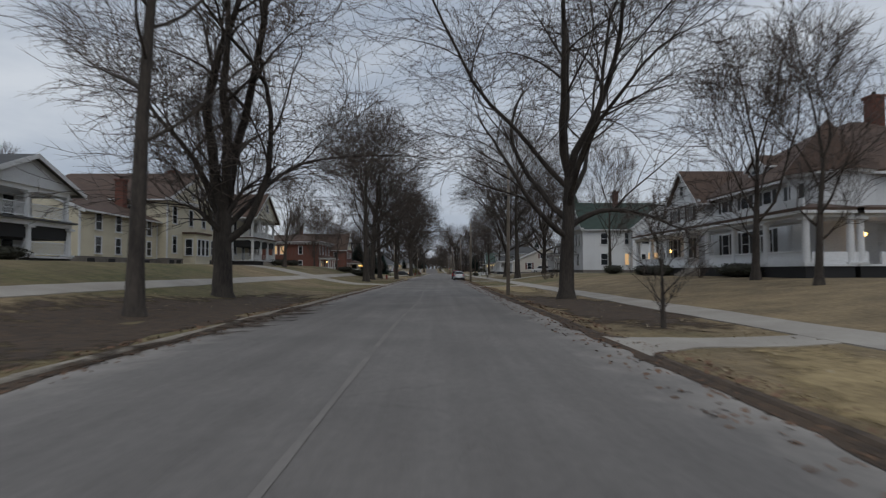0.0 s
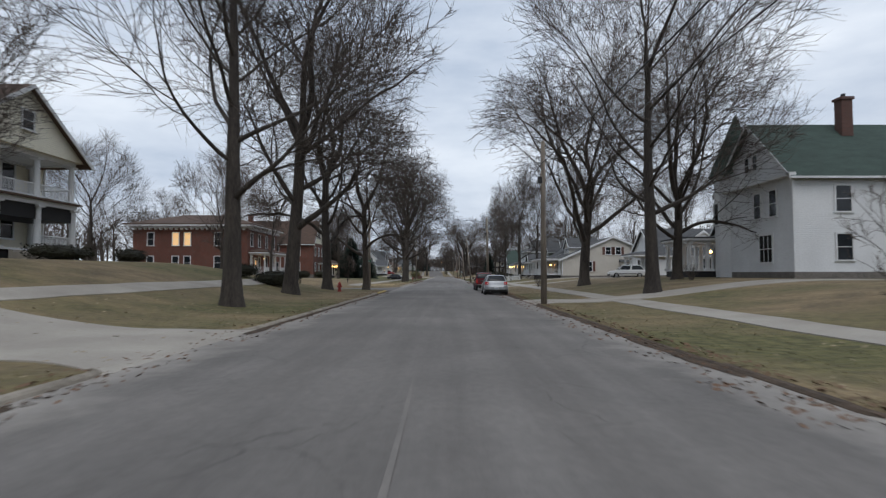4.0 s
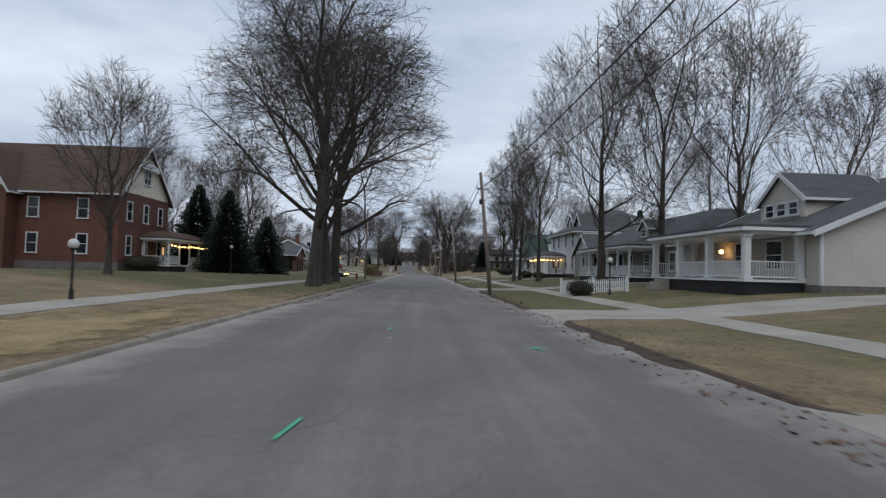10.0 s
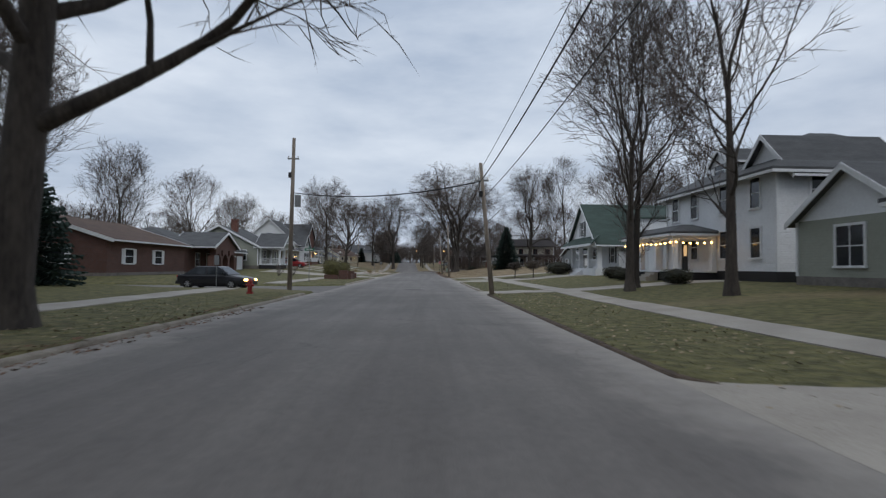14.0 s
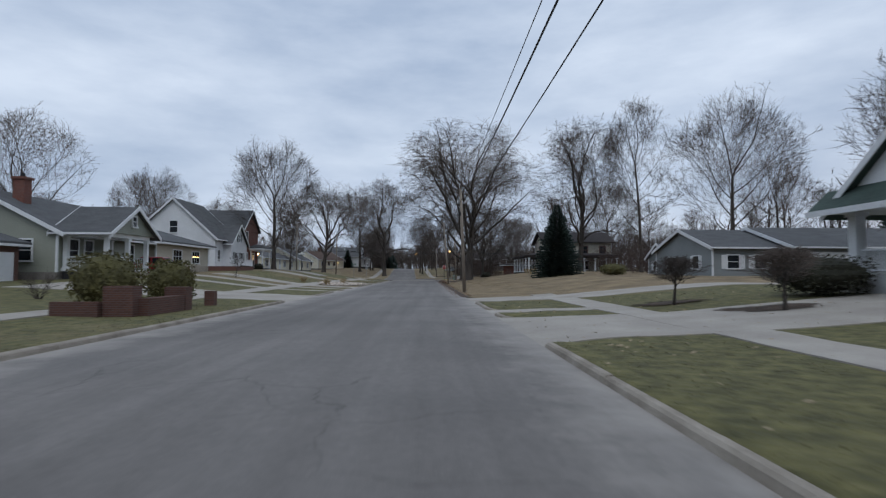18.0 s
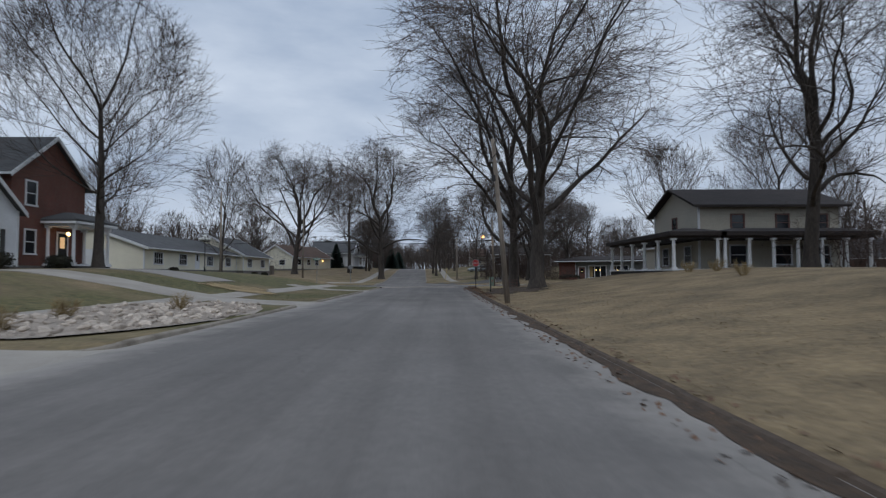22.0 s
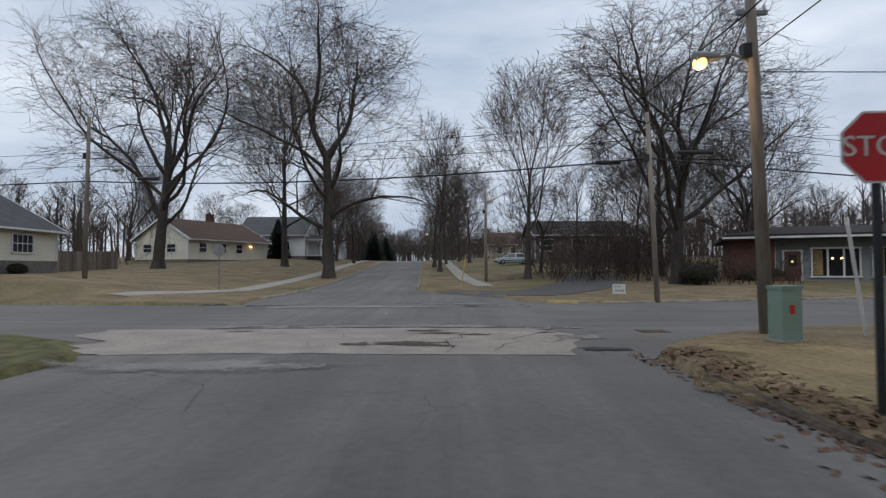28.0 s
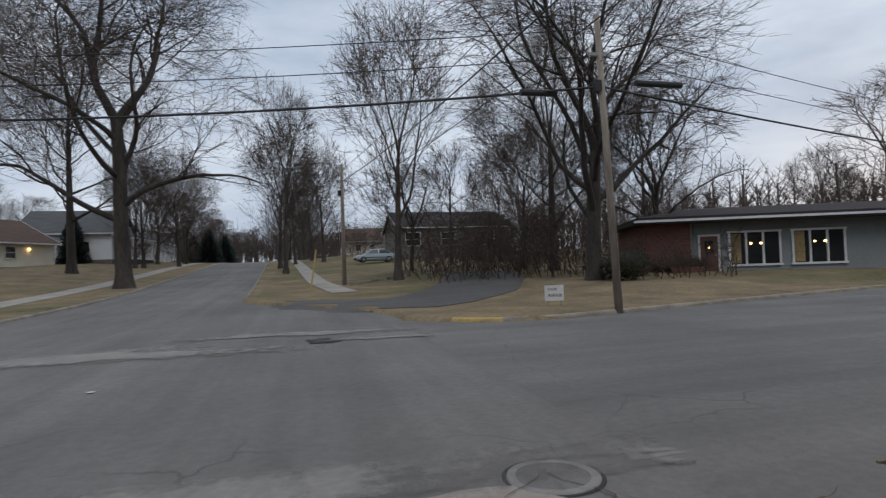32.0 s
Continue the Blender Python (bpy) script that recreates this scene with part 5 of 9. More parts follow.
h = thing("house", (31, 93, 1.3), "white house with a pointed corner turret and a green roof", "house")
walls(h, 23.3, 36, 89, 99, 1.3, 8.2, WHITE, 0.4)
gable_roof(h, 23.3, 36, 89, 99, 8.2, 12.6, "x", ROOF_GREEN, WHITE, 0.45, 0.4)
walls(h, 30.7, 40, 87.8, 97, 1.3, 8.25, WHITE, 0.4)
gable_roof(h, 30.7, 40, 87.8, 97, 8.25, 12.0, "y", ROOF_GREEN, WHITE, 0.45, 0.4)
part("gable_ledge", boxed(22.85, 23.3, 88.6, 99.4, 8.05, 8.25), TRIM, h)
part("turret", rod(bmesh.new(), (24.4, 98.4, 0.4), (24.4, 98.4, 9.6), 1.7, 1.7, 12), WHITE, h)
part("turret_roof", rod(bmesh.new(), (24.4, 98.4, 9.6), (24.4, 98.4, 14.7), 2.15, 0.05, 12), ROOF_GREEN, h)
chimney(h, 29.6, 93.0, 11.6, 14.3, 0.8, BROWN_BRICK)
rows_of_windows(h, "S", 89, [26.6], [2.5, 5.7], 1.0, 1.7)
rows_of_windows(h, "S", 89, [30.1], [2.5, 5.7], 0.6, 1.7, lit=((0, 0),))
rows_of_windows(h, "W", 23.3, [91.3, 93.3], [5.6], 0.85, 1.8)
rows_of_windows(h, "W", 23.3, [92.3], [2.4], 1.6, 1.9, bars=3)
rows_of_windows(h, "W", 23.3, [93.5, 94.6], [9.2], 0.6, 1.1)
rows_of_windows(h, "S", 87.8, [32.6, 34.8, 38.0], [5.7], 0.95, 1.7)
window(h, "S", 87.8, 33.8, 2.4, 1.6, 1.9, lit=True)
rows_of_windows(h, "S", 87.8, [32.3, 35.3], [2.4], 0.6, 1.7)
window(h, "S", 87.42, 35.35, 9.4, 0.9, 1.1)
window(h, "W", 22.72, 98.4, 5.6, 0.7, 1.7)
porch(h, 20.6, 25.6, 99.2, 104.2, 1.3, 1.9, 4.2, ROOF_GREY, "WSN", 4, rails=False, pitch=0.3, col_r=0.2, lamp=(23.6, 101.5, 3.5))

h = thing("house", (31, 107, 1.1), "grey house with a columned front porch", "house")
walls(h, 28, 39, 104.6, 110.4, 1.1, 5.4, GREY, 0.4)
gable_roof(h, 28, 39, 104.6, 110.4, 5.4, 8.0, "x", ROOF_GREY, GREY, 0.5)
porch(h, 25.8, 28, 104.8, 110.2, 1.1, 1.7, 4.4, ROOF_GREY, "WSN", 3, rails=False, pitch=0.6, col_r=0.2)
rows_of_windows(h, "W", 28, [106, 109.2], [2.3], 1.0, 1.5)
door(h, "W", 28, 107.6, 1.7, mt=RED_SHUTTER)

h = thing("house", (33, 130, 1.0), "white cottage with a grey roof and a twin-window dormer", "house")
walls(h, 27.5, 40, 125, 134.5, 1.0, 4.1, WHITE, 0.4)
gable_roof(h, 27.5, 40, 125, 134.5, 4.1, 7.6, "x", ROOF_GREY, WHITE, 0.5)
dormer(h, "S", 126.0, 130, 34, 4.9, 2.6, 1.2, ROOF_GREY, WHITE, 2)
rows_of_windows(h, "S", 125, [30, 34, 37.5], [2.1], 1.0, 1.4)
rows_of_windows(h, "W", 27.5, [131.5], [2.1], 1.0, 1.4)
porch(h, 24.8, 27.5, 125.2, 130, 1.0, 1.5, 3.7, ROOF_GREY, "WSN", 3, rails=False, pitch=0.5, col_r=0.12)

h = thing("house", (27, 149, 0.9), "cream gabled bungalow with a white-railed side porch", "house")
walls(h, 19, 35.2, 142.5, 156, 0.9, 3.9, PUTTY, 0.4)
gable_roof(h, 19, 35.2, 142.5, 156, 3.9, 7.4, "y", ROOF_GREY, PUTTY, 0.6)
rows_of_windows(h, "S", 142.5, [23.2], [2.0], 1.0, 1.5, shutters=RED_SHUTTER)
rows_of_windows(h, "S", 142.5, [26.3, 27.9], [4.7], 0.75, 1.1, shutters=RED_SHUTTER)
part("bay", boxed(28.2, 31.6, 141.4, 142.5, 0.6, 3.4), PUTTY, h)
part("bay_roof", prism(bmesh.new(), [(141.1, 3.4), (142.6, 3.9), (142.6, 3.4)], "x", 28.0, 31.8), ROOF_GREY, h)
rows_of_windows(h, "S", 141.4, [28.9, 29.9, 30.9], [2.0], 0.75, 1.1, bars=2)
window(h, "S", 142.5, 33.6, 2.1, 0.9, 1.2, shutters=RED_SHUTTER)
dormer(h, "W", 21.0, 26, 148.5, 4.9, 4.0, 1.1, ROOF_GREY, PUTTY, 3)
porch(h, 15.9, 19, 143.5, 154.5, 0.9, 1.5, 3.7, ROOF_GREY, "WSN", 4, pitch=0.4, steps=("W", 152.5, 1.6), col_r=0.16, square=True, lamp=(18.6, 150.6, 3.1))
rows_of_windows(h, "W", 19, [146, 149], [2.1], 1.3, 1.4)

h = thing("house", (26, 172, 1.0), "grey-green bungalow with a long white porch", "house")
walls(h, 20.5, 32, 159, 186, 1.0, 3.9, SAGE, 0.3)
hip_roof(h, 20.5, 32, 159, 186, 4.0, 7.4, ROOF_GREY, 0.5, flat=0.8)
porch(h, 17.8, 20.5, 164, 178.6, 1.0, 1.45, 3.7, ROOF_GREY, "WSN", 6, pitch=0.4, steps=("W", 172.6, 1.6), col_r=0.11)
dormer(h, "W", 21.6, 26, 170, 5.0, 2.0, 1.0, ROOF_GREY, SAGE, 1)
walls(h, 19.4, 21, 179.2, 186, 1.0, 3.9, SAGE, 0.3)
gable_roof(h, 19.4, 25, 179.2, 186, 3.9, 6.0, "x", ROOF_GREY, WHITE, 0.4)
window(h, "W", 19.4, 182.6, 1.8, 1.6, 1.7, bars=2)
window(h, "S", 179.2, 20.0, 1.9, 0.7, 1.5)
rows_of_windows(h, "W", 20.5, [161.4, 166.5, 170.5, 176], [2.0], 1.1, 1.4)
rows_of_windows(h, "S", 159, [24, 28.5], [2.0], 1.0, 1.4)
door(h, "W", 20.5, 173, 1.45)

h = thing("house", (27, 198, 0.9), "white two-storey house with a hipped roof and a lit porch", "house")
walls(h, 20.6, 34, 189.5, 203.5, 0.9, 7.0, WHITE, 0.6, DARK)
hip_roof(h, 20.6, 34, 189.5, 203.5, 7.0, 10.6, ROOF_GREY, 0.7, flat=0.8)
dormer(h, "W", 22.2, 26, 198.5, 7.9, 2.4, 1.2, ROOF_GREY, WHITE, 1)
gable_roof(h, 21.5, 28, 189.3, 194.5, 7.0, 9.4, "x", ROOF_GREY, WHITE, 0.4)
rows_of_windows(h, "W", 20.6, [191.5, 195, 199, 202], [2.3, 5.2], 0.95, 1.7)
rows_of_windows(h, "S", 189.5, [23, 27, 31], [2.3, 5.2], 0.95, 1.7)
porch(h, 17.6, 20.6, 195.8, 204.6, 0.9, 1.5, 3.6, ROOF_GREY, "WSN", 4, rails=False, pitch=0.7, steps=("W", 199.0, 1.6), col_r=0.16, square=True)
door(h, "W", 20.6, 200.4, 1.5, lit=True)
string_lights([(20.3, 195.6, 3.45), (17.5, 195.6, 3.45), (17.5, 200.2, 3.45), (17.5, 204.7, 3.45)], 0.1, 6, "porch string lights")

h = thing("house", (26, 219, 1.0), "white cottage with a steep green roof and front porch", "house")
walls(h, 20.6, 36, 214.6, 225, 1.0, 4.4, WHITE, 0.5)
gable_roof(h, 18.4, 36, 214.6, 225, 4.2, 8.3, "x", ROOF_GREEN, WHITE, 0.6)
part("gable_floor", boxed(18.2, 20.7, 214.4, 225.2, 3.9, 4.2), TRIM, h)
part("pent_roof", prism(bmesh.new(), [(17.5, 4.0), (18.38, 4.85), (18.38, 4.70), (17.5, 3.86)], "y", 213.9, 225.7), ROOF_GREEN, h)
part("pent_fascia", boxed(17.44, 17.5, 213.9, 225.7, 3.80, 4.02), TRIM, h)
part("flag_pole", rod(bmesh.new(), (18.5, 221.6, 3.0), (17.2, 221.6, 3.9), 0.02, sides=6), TRIM, h)
for y in (215, 218.2, 221.6, 224.6):
    column(h, 18.7, y, 1.6, 3.9, 0.2, None, True)
part("porch_floor", boxed(18.2, 20.6, 214.6, 225, 0.0, 1.6), TRIM, h)
rail_run(h, (18.7, 215.2), (18.7, 218.0), 1.6)
rail_run(h, (18.7, 221.8), (18.7, 224.4), 1.6)
for k in range(4):
    part("step", boxed(18.2 - 0.3 * (4 - k), 18.2 - 0.3 * (3 - k), 219, 221, 0.2, 0.85 + 0.18 * k), TRIM, h)
rows_of_windows(h, "W", 20.6, [216.6, 222.8], [2.2], 1.2, 1.5, shutters=SHUTTER)
window(h, "W", 18.4, 219.8, 5.0, 1.1, 1.5, shutters=SHUTTER)
part("dormer", boxed(23, 33, 215.4, 219, 4.6, 6.6), WHITE, h)
part("dormer_roof", prism(bmesh.new(), [(215.0, 6.6), (219.8, 8.1), (219.8, 8.25), (215.0, 6.75)], "x", 22.7, 33.3), ROOF_GREEN, h)
walls(h, 21.4, 31, 207.6, 214.5, 1.0, 3.9, WHITE, 0.2)
part("garage_roof", boxed(21.2, 31.2, 207.4, 214.6, 3.9, 4.1), TRIM, h)
garage_door(h, "W", 21.4, 210.8, 1.0, 2.6)
chimney(h, 30, 219, 7.4, 9.3, 0.8, STONE)
part("vent_pipe", rod(bmesh.new(), (24, 219.2, 8.0), (24, 219.2, 8.8), 0.16, sides=8), DARK, h)

h = thing("ranch_house", (36, 257, 1.2), "grey ranch house with white shutters and a white garage door", "house")
walls(h, 27, 33, 252, 264, 1.2, 3.9, GREY, 0.2)
gable_roof(h, 27, 33.5, 252, 264, 3.9, 5.7, "x", ROOF_GREY, GREY, 0.5)
walls(h, 33.2, 50, 250.5, 264, 1.2, 3.9, GREY, 0.2)
gable_roof(h, 33.2, 50, 250.5, 264, 3.9, 5.9, "x", ROOF_GREY, GREY, 0.5)
walls(h, 28.5, 33.2, 264.1, 270, 1.2, 3.4, GREY, 0.2)
gable_roof(h, 28.5, 33.2, 264.1, 270, 3.4, 4.9, "x", ROOF_GREY, GREY, 0.4)
rows_of_windows(h, "W", 27, [255, 260.5], [2.1], 1.1, 1.1, shutters=TRIM)
rows_of_windows(h, "W", 28.5, [265.8, 268.2], [2.1], 0.8, 0.9, shutters=TRIM)
rows_of_windows(h, "S", 252, [28.8, 31.2], [2.1], 1.0, 1.1, shutters=TRIM)
garage_door(h, "S", 250.5, 36.6, 1.2, 4.2)

h = thing("house", (28, 302, 1.7), "beige two-storey house with a deep columned porch", "house")
walls(h, 22, 33, 297.5, 306.5, 1.6, 6.9, BEIGE, 0.2)
gable_roof(h, 22, 33, 297.5, 306.5, 6.9, 8.6, "x", ROOF_DARK, BEIGE, 0.6, 0.6, trim=False)
rows_of_windows(h, "W", 22, [302], [4.9], 0.8, 1.3, frame=RED_SHUTTER)
rows_of_windows(h, "S", 297.5, [25, 28.5, 31.5], [4.9], 0.9, 1.2, frame=RED_SHUTTER)
rows_of_windows(h, "W", 22, [299.5, 304], [2.3], 1.2, 1.4)
rows_of_windows(h, "S", 297.5, [25, 28.5, 31.5], [2.3], 1.2, 1.4)
# The deep porch's shade is put into colour: its ceilings are near-black.
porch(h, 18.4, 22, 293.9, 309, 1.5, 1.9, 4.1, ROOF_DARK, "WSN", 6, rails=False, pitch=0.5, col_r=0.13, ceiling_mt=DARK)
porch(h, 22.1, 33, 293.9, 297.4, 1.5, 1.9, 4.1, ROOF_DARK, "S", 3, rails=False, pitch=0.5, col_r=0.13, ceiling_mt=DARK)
walls(h, 24, 31, 309.2, 315, 1.4, 4.2, BEIGE, 0.2)
hip_roof(h, 24, 31, 309.2, 315, 4.2, 5.2, ROOF_DARK, 0.5)

# round the last junction
h = thing("ranch_house", (26.8, 349.2, 0.5), "low brick and grey ranch house with wide lit windows", "house", turn=-22)
walls(h, 24.6, 42, 349.2, 358, 0.4, 3.5, GREY, 0.1)
part("brick_wall", boxed(21.9, 24.6, 348.9, 357.5, -0.4, 3.5), BRICK, h, "red-brown brick wall")
part("planter_wall", boxed(23.2, 25.0, 347.9, 348.9, 0.0, 0.95), BRICK, h)
part("roof_edge", boxed(21.2, 43.2, 347.9, 359, 3.5, 3.72), ROOF_DARK, h)
hip_roof(h, 22, 42.4, 348.6, 358, 3.73, 4.6, ROOF_DARK, 0.6, flat=1.5)
part("gutter", boxed(21.2, 43.2, 347.80, 347.89, 3.60, 3.71), TRIM, h)
door(h, "S", 349.2, 25.7, 0.6, mt=RED_SHUTTER)
part("hall_lamp", ball(bmesh.new(), (25.7, 349.16, 2.0), 0.08, 1), BULB, h, "warm lamp behind the door glass")
for u, lit in ((28.25, True), (31.75, False)):
    bm = bmesh.new()
    for q in (u - 1.4, u - 0.47, u + 0.47, u + 1.4):
        slab(bm, "S", 349.2, q - 0.06, q + 0.06, 1.0, 2.85, -0.02, 0.08)
    slab(bm, "S", 349.2, u - 1.52, u + 1.52, 2.85, 2.97, -0.02, 0.08)
    slab(bm, "S", 349.2, u - 1.52, u + 1.52, 0.88, 1.0, -0.02, 0.12)
    win = part("window", bm, TRIM, h)
    for q in (u - 0.93, u, u + 0.93):
        part("pane", slab(bmesh.new(), "S", 349.2, q - 0.42, q + 0.42, 1.0, 2.85, -0.02, 0.02), GLASS, win)
    part("curtain", slab(bmesh.new(), "S", 349.2, u - 1.3, u - 0.75, 1.05, 2.8, 0.0, 0.03), STRAW, win)
    for q in (-0.2, 0.35):
        part("glowing_lamp", ball(bmesh.new(), (u + q, 349.17, 2.2), 0.07, 1), BULB, win, "warm lamp behind the glass")
window(h, "S", 349.2, 37, 1.4, 1.6, 1.3)
h = thing("house", (19, 392, 3.0), "taupe house half hidden behind bare trees", "house")
walls(h, 14, 28, 388, 400, 2.6, 6.2, TAUPE, 0.3)
gable_roof(h, 14, 28, 388, 400, 6.2, 8.4, "x", ROOF_DARK, TAUPE, 0.5)
rows_of_windows(h, "S", 388, [15.6, 20, 25], [4.0], 1.7, 1.5)

h = thing("garden_shed", (-20, 426, 3.0), "small white shed at the top of the lawn", "shed")
walls(h, -22, -19, 424, 428, 2.9, 5.4, WHITE, 0.1)
gable_roof(h, -22, -19, 424, 428, 5.4, 6.6, "y", ROOF_GREY, WHITE, 0.2)
door(h, "S", 424, -20.5, 3.0, mt=TRIM)

# distant houses closing the side streets
for x, y, w, d, hh, mt, rf, lab in ((-62, 112, 12, 10, 5.6, WHITE, ROOF_GREY, "white house down the side street"), (-70, 200, 14, 11, 3.4, TAN, ROOF_BROWN, "tan house down the side street"), (-60, 60, 14, 12, 5.8, WHITE, ROOF_GREY, "white house behind the trees"),
                                    (56, 150, 12, 10, 3.4, IVORY, ROOF_GREY, "ivory house behind the trees"), (60, 330, 14, 9, 3.2, BROWN_BRICK, ROOF_GREY, "brick house by the cross street"), (-66, 345, 14, 10, 3.2, CREAM, ROOF_BROWN, "cream house by the cross street"), (-64, 250, 12, 10, 5.4, WHITE, ROOF_GREY, "white house behind the trees"),
                                    (-30, 455, 12, 10, 3.4, WHITE, ROOF_GREY, "white house at the top of the street"), (18, 450, 12, 10, 3.4, TAN, ROOF_BROWN, "tan house at the top of the street")):
    z = land(x, y)
    h = thing("house", (x, y, z), lab, "house")
    walls(h, x - w / 2, x + w / 2, y - d / 2, y + d / 2, z, z + hh, mt, 0.3)
    gable_roof(h, x - w / 2, x + w / 2, y - d / 2, y + d / 2, z + hh, z + hh + d * 0.28, "x", rf, mt, 0.5)
    rows_of_windows(h, "S", y - d / 2, [x - w / 4, x, x + w / 4], [z + 1.2], 1.0, 1.3)
    rows_of_windows(h, "E" if x < 0 else "W", x + w / 2 if x < 0 else x - w / 2, [y - d / 4, y + d / 4], [z + 1.2], 1.0, 1.3)


# ---- trees ----
def tube(vs, fs, pts, rads, sides, point=False):
    """A tapered tube along points; point: it ends in one tip."""
    base = len(vs)
    prev_u = None
    n = len(pts)
    for i, p in enumerate(pts):
        d = (pts[min(i + 1, n - 1)] - pts[max(i - 1, 0)]).normalized()
        u = d.orthogonal().normalized() if prev_u is None else (prev_u - d * prev_u.dot(d)).normalized()
        prev_u = u
        w = d.cross(u)
        if point and i == n - 1:
            vs.append((p.x, p.y, p.z))
            break
        for k in range(sides):
            a = k * math.tau / sides
            q = p + (u * math.cos(a) + w * math.sin(a)) * rads[i]
            vs.append((q.x, q.y, q.z))
    for i in range(n - 1):
        for k in range(sides):
            a, b = base + i * sides + k, base + i * sides + (k + 1) % sides
            fs.append((a, b, base + (n - 1) * sides) if point and i == n - 2 else (a, b, b + sides, a + sides))


def room(p, d, spec, grow=1.0):
    """How far a branch may go from p along d before it leaves the crown's outline, itself scaled by grow."""
    rx, rz, zc = spec["crown"]
    rx, rz = rx * grow, rz * grow
    q = Vector((p.x / rx, p.y / rx, (p.z - zc) / rz))
    e = Vector((d.x / rx, d.y / rx, d.z / rz))
    a, b, c = e.dot(e), q.dot(e), q.dot(q) - 1
    disc = b * b - a * c
    return 0.0 if disc <= 0 or c > 0.3 else max(0.0, (-b + math.sqrt(disc)) / a)


def limb(out, rnd, p, d, length, r, level, spec):
    """One branch and all that grows from it; out collects (level, points, radii)."""
    deep = spec["levels"]
    seg = (8, 10, 6, 4, 2, 1)[level] if deep == 5 else (7, 8, 4, 2, 1, 1)[level]
    wig = spec["wiggle"] * (0.11, 0.8, 1.0, 1.1, 1.2, 1.2)[level]
    up = spec["up"][min(level, len(spec["up"]) - 1)]
    droop = spec["droop"][min(level, len(spec["droop"]) - 1)]
    pts, rads = [p.copy()], [r]
    tip = r * (spec["taper"] if level == 0 else 0.20)
    bend = Vector((0, 0, 0))
    for i in range(seg):
        f = (i + 1) / seg
        bend = bend * 0.35 + Vector((rnd.gauss(0, wig), rnd.gauss(0, wig), rnd.gauss(0, wig * 0.7)))
        d = (d + bend + Vector((0, 0, up * (1 - f) - droop * f))).normalized()
        p = p + d * (length / seg)
        pts.append(p.copy())
        rads.append(max(r + (tip - r) * f ** 0.85, spec["thin"]))
    base = 0
    if level == 0:
        rads[0] = r * 1.75
        step = pts[1] - pts[0]
        k = 1.0 / max(step.length, 1.0)
        pts[1:1] = [pts[0] + step * (k * 0.35), pts[0] + step * (k * 0.75)]
        rads[1:1] = [r * 1.30, r * 1.08]
        base = 2
    out.append((level, pts, rads))
    if level >= deep:
        return
    count = spec["kids"][level]
    start = spec["start"] if level == 0 else (0.30 if level == 1 else 0.15)
    turn = rnd.uniform(0, math.tau) if level else spec.get("azi", 0.0)
    for k in range(count):
        f = start + (1 - start) * (k + rnd.uniform(0.3, 0.95)) / count
        if level == 0:
            f = start + (1 - start) * ((k + 0.5 + rnd.uniform(-0.3, 0.3)) / count) ** spec["high"]
        i = min(int(f * seg), seg - 1)
        a, b = pts[base + i] if i or not base else pts[0], pts[base + i + 1]
        q = a.lerp(b, min(1.0, f * seg - i))
        here = max(r + (tip - r) * f ** 0.85, spec["thin"])
        main = (b - a).normalized()
        lo, hi = spec["angle"][min(level, len(spec["angle"]) - 1)]
        ang = rnd.uniform(lo, hi) * ((1.30 - 0.62 * f) if level == 0 else (1.2 - 0.5 * f))
        turn += 2.4 + rnd.uniform(-0.5, 0.5)
        u = Matrix.Rotation(turn, 3, main) @ main.orthogonal().normalized()
        nd = (main * math.cos(ang) + u * math.sin(ang)).normalized()
        if level and nd.z < -0.25:
            nd.z *= 0.3
            nd.normalize()
        free = room(q, nd, spec, rnd.uniform(*spec["ragged"]))
        if level and free < spec["cap"][level] * 0.3 and rnd.random() < 0.75:
            continue
        nl = min(free * spec["share"][level], spec["cap"][level]) * rnd.uniform(0.72, 1.08)
        nl = max(nl, spec["cap"][level] * 0.16)
        nr = max(here * rnd.uniform(*(spec["stout"] if level == 0 else (0.48, 0.68))), spec["thin"])
        limb(out, rnd, q, nd, nl, nr, level + 1, spec)
    # the tip forks on
    if level <= 2:
        fork = 2 if level else spec.get("fork", 2)
        for k in range(fork):
            ang, azi = rnd.uniform(0.2, 0.42) * (1 if fork > 1 else 0.3), k * math.tau / fork + rnd.uniform(-0.5, 0.5)
            u = Matrix.Rotation(azi, 3, d) @ d.orthogonal().normalized()
            nd = (d * math.cos(ang) + u * math.sin(ang)).normalized()
            nl = max(min(room(p, nd, spec, rnd.uniform(*spec["ragged"])) * spec["share"][level], spec["cap"][level]) * rnd.uniform(0.8, 1.05), spec["cap"][level] * 0.16)
            limb(out, rnd, p, nd, nl, rads[-1] * (0.85 if fork > 1 else 1.0), level + 1, spec)


def mesh_of(name, branches, sides_of, mt):
    vs, fs = [], []
    for lev, pts, rads in branches:
        tube(vs, fs, pts, rads, sides_of(lev), lev > 2)
    me = bpy.data.meshes.new(name)
    me.from_pydata(vs, [], fs)
    me.materials.append(mt)
    me.shade_smooth()
    return me


def tree_kind(seed, trunk_r, spec, label, category="tree"):
    """Builds one bare tree at the origin: trunk, limbs and twigs."""
    rnd = random.Random(seed)
    out = []
    limb(out, rnd, Vector((0, 0, -0.3)), Vector((rnd.uniform(-0.02, 0.02), rnd.uniform(-0.02, 0.02), 1)), spec["bole"], trunk_r, 0, spec)
    ob = thing("tree", (0, 0, 0), label, category, own=False)
    for nm, test, sides, mt in (("trunk", lambda v: v < 3, lambda v: (12, 6, 3)[v], BARK), ("crown", lambda v: v > 2, lambda v: 3, TWIG)):
        got = [b for b in out if test(b[0])]
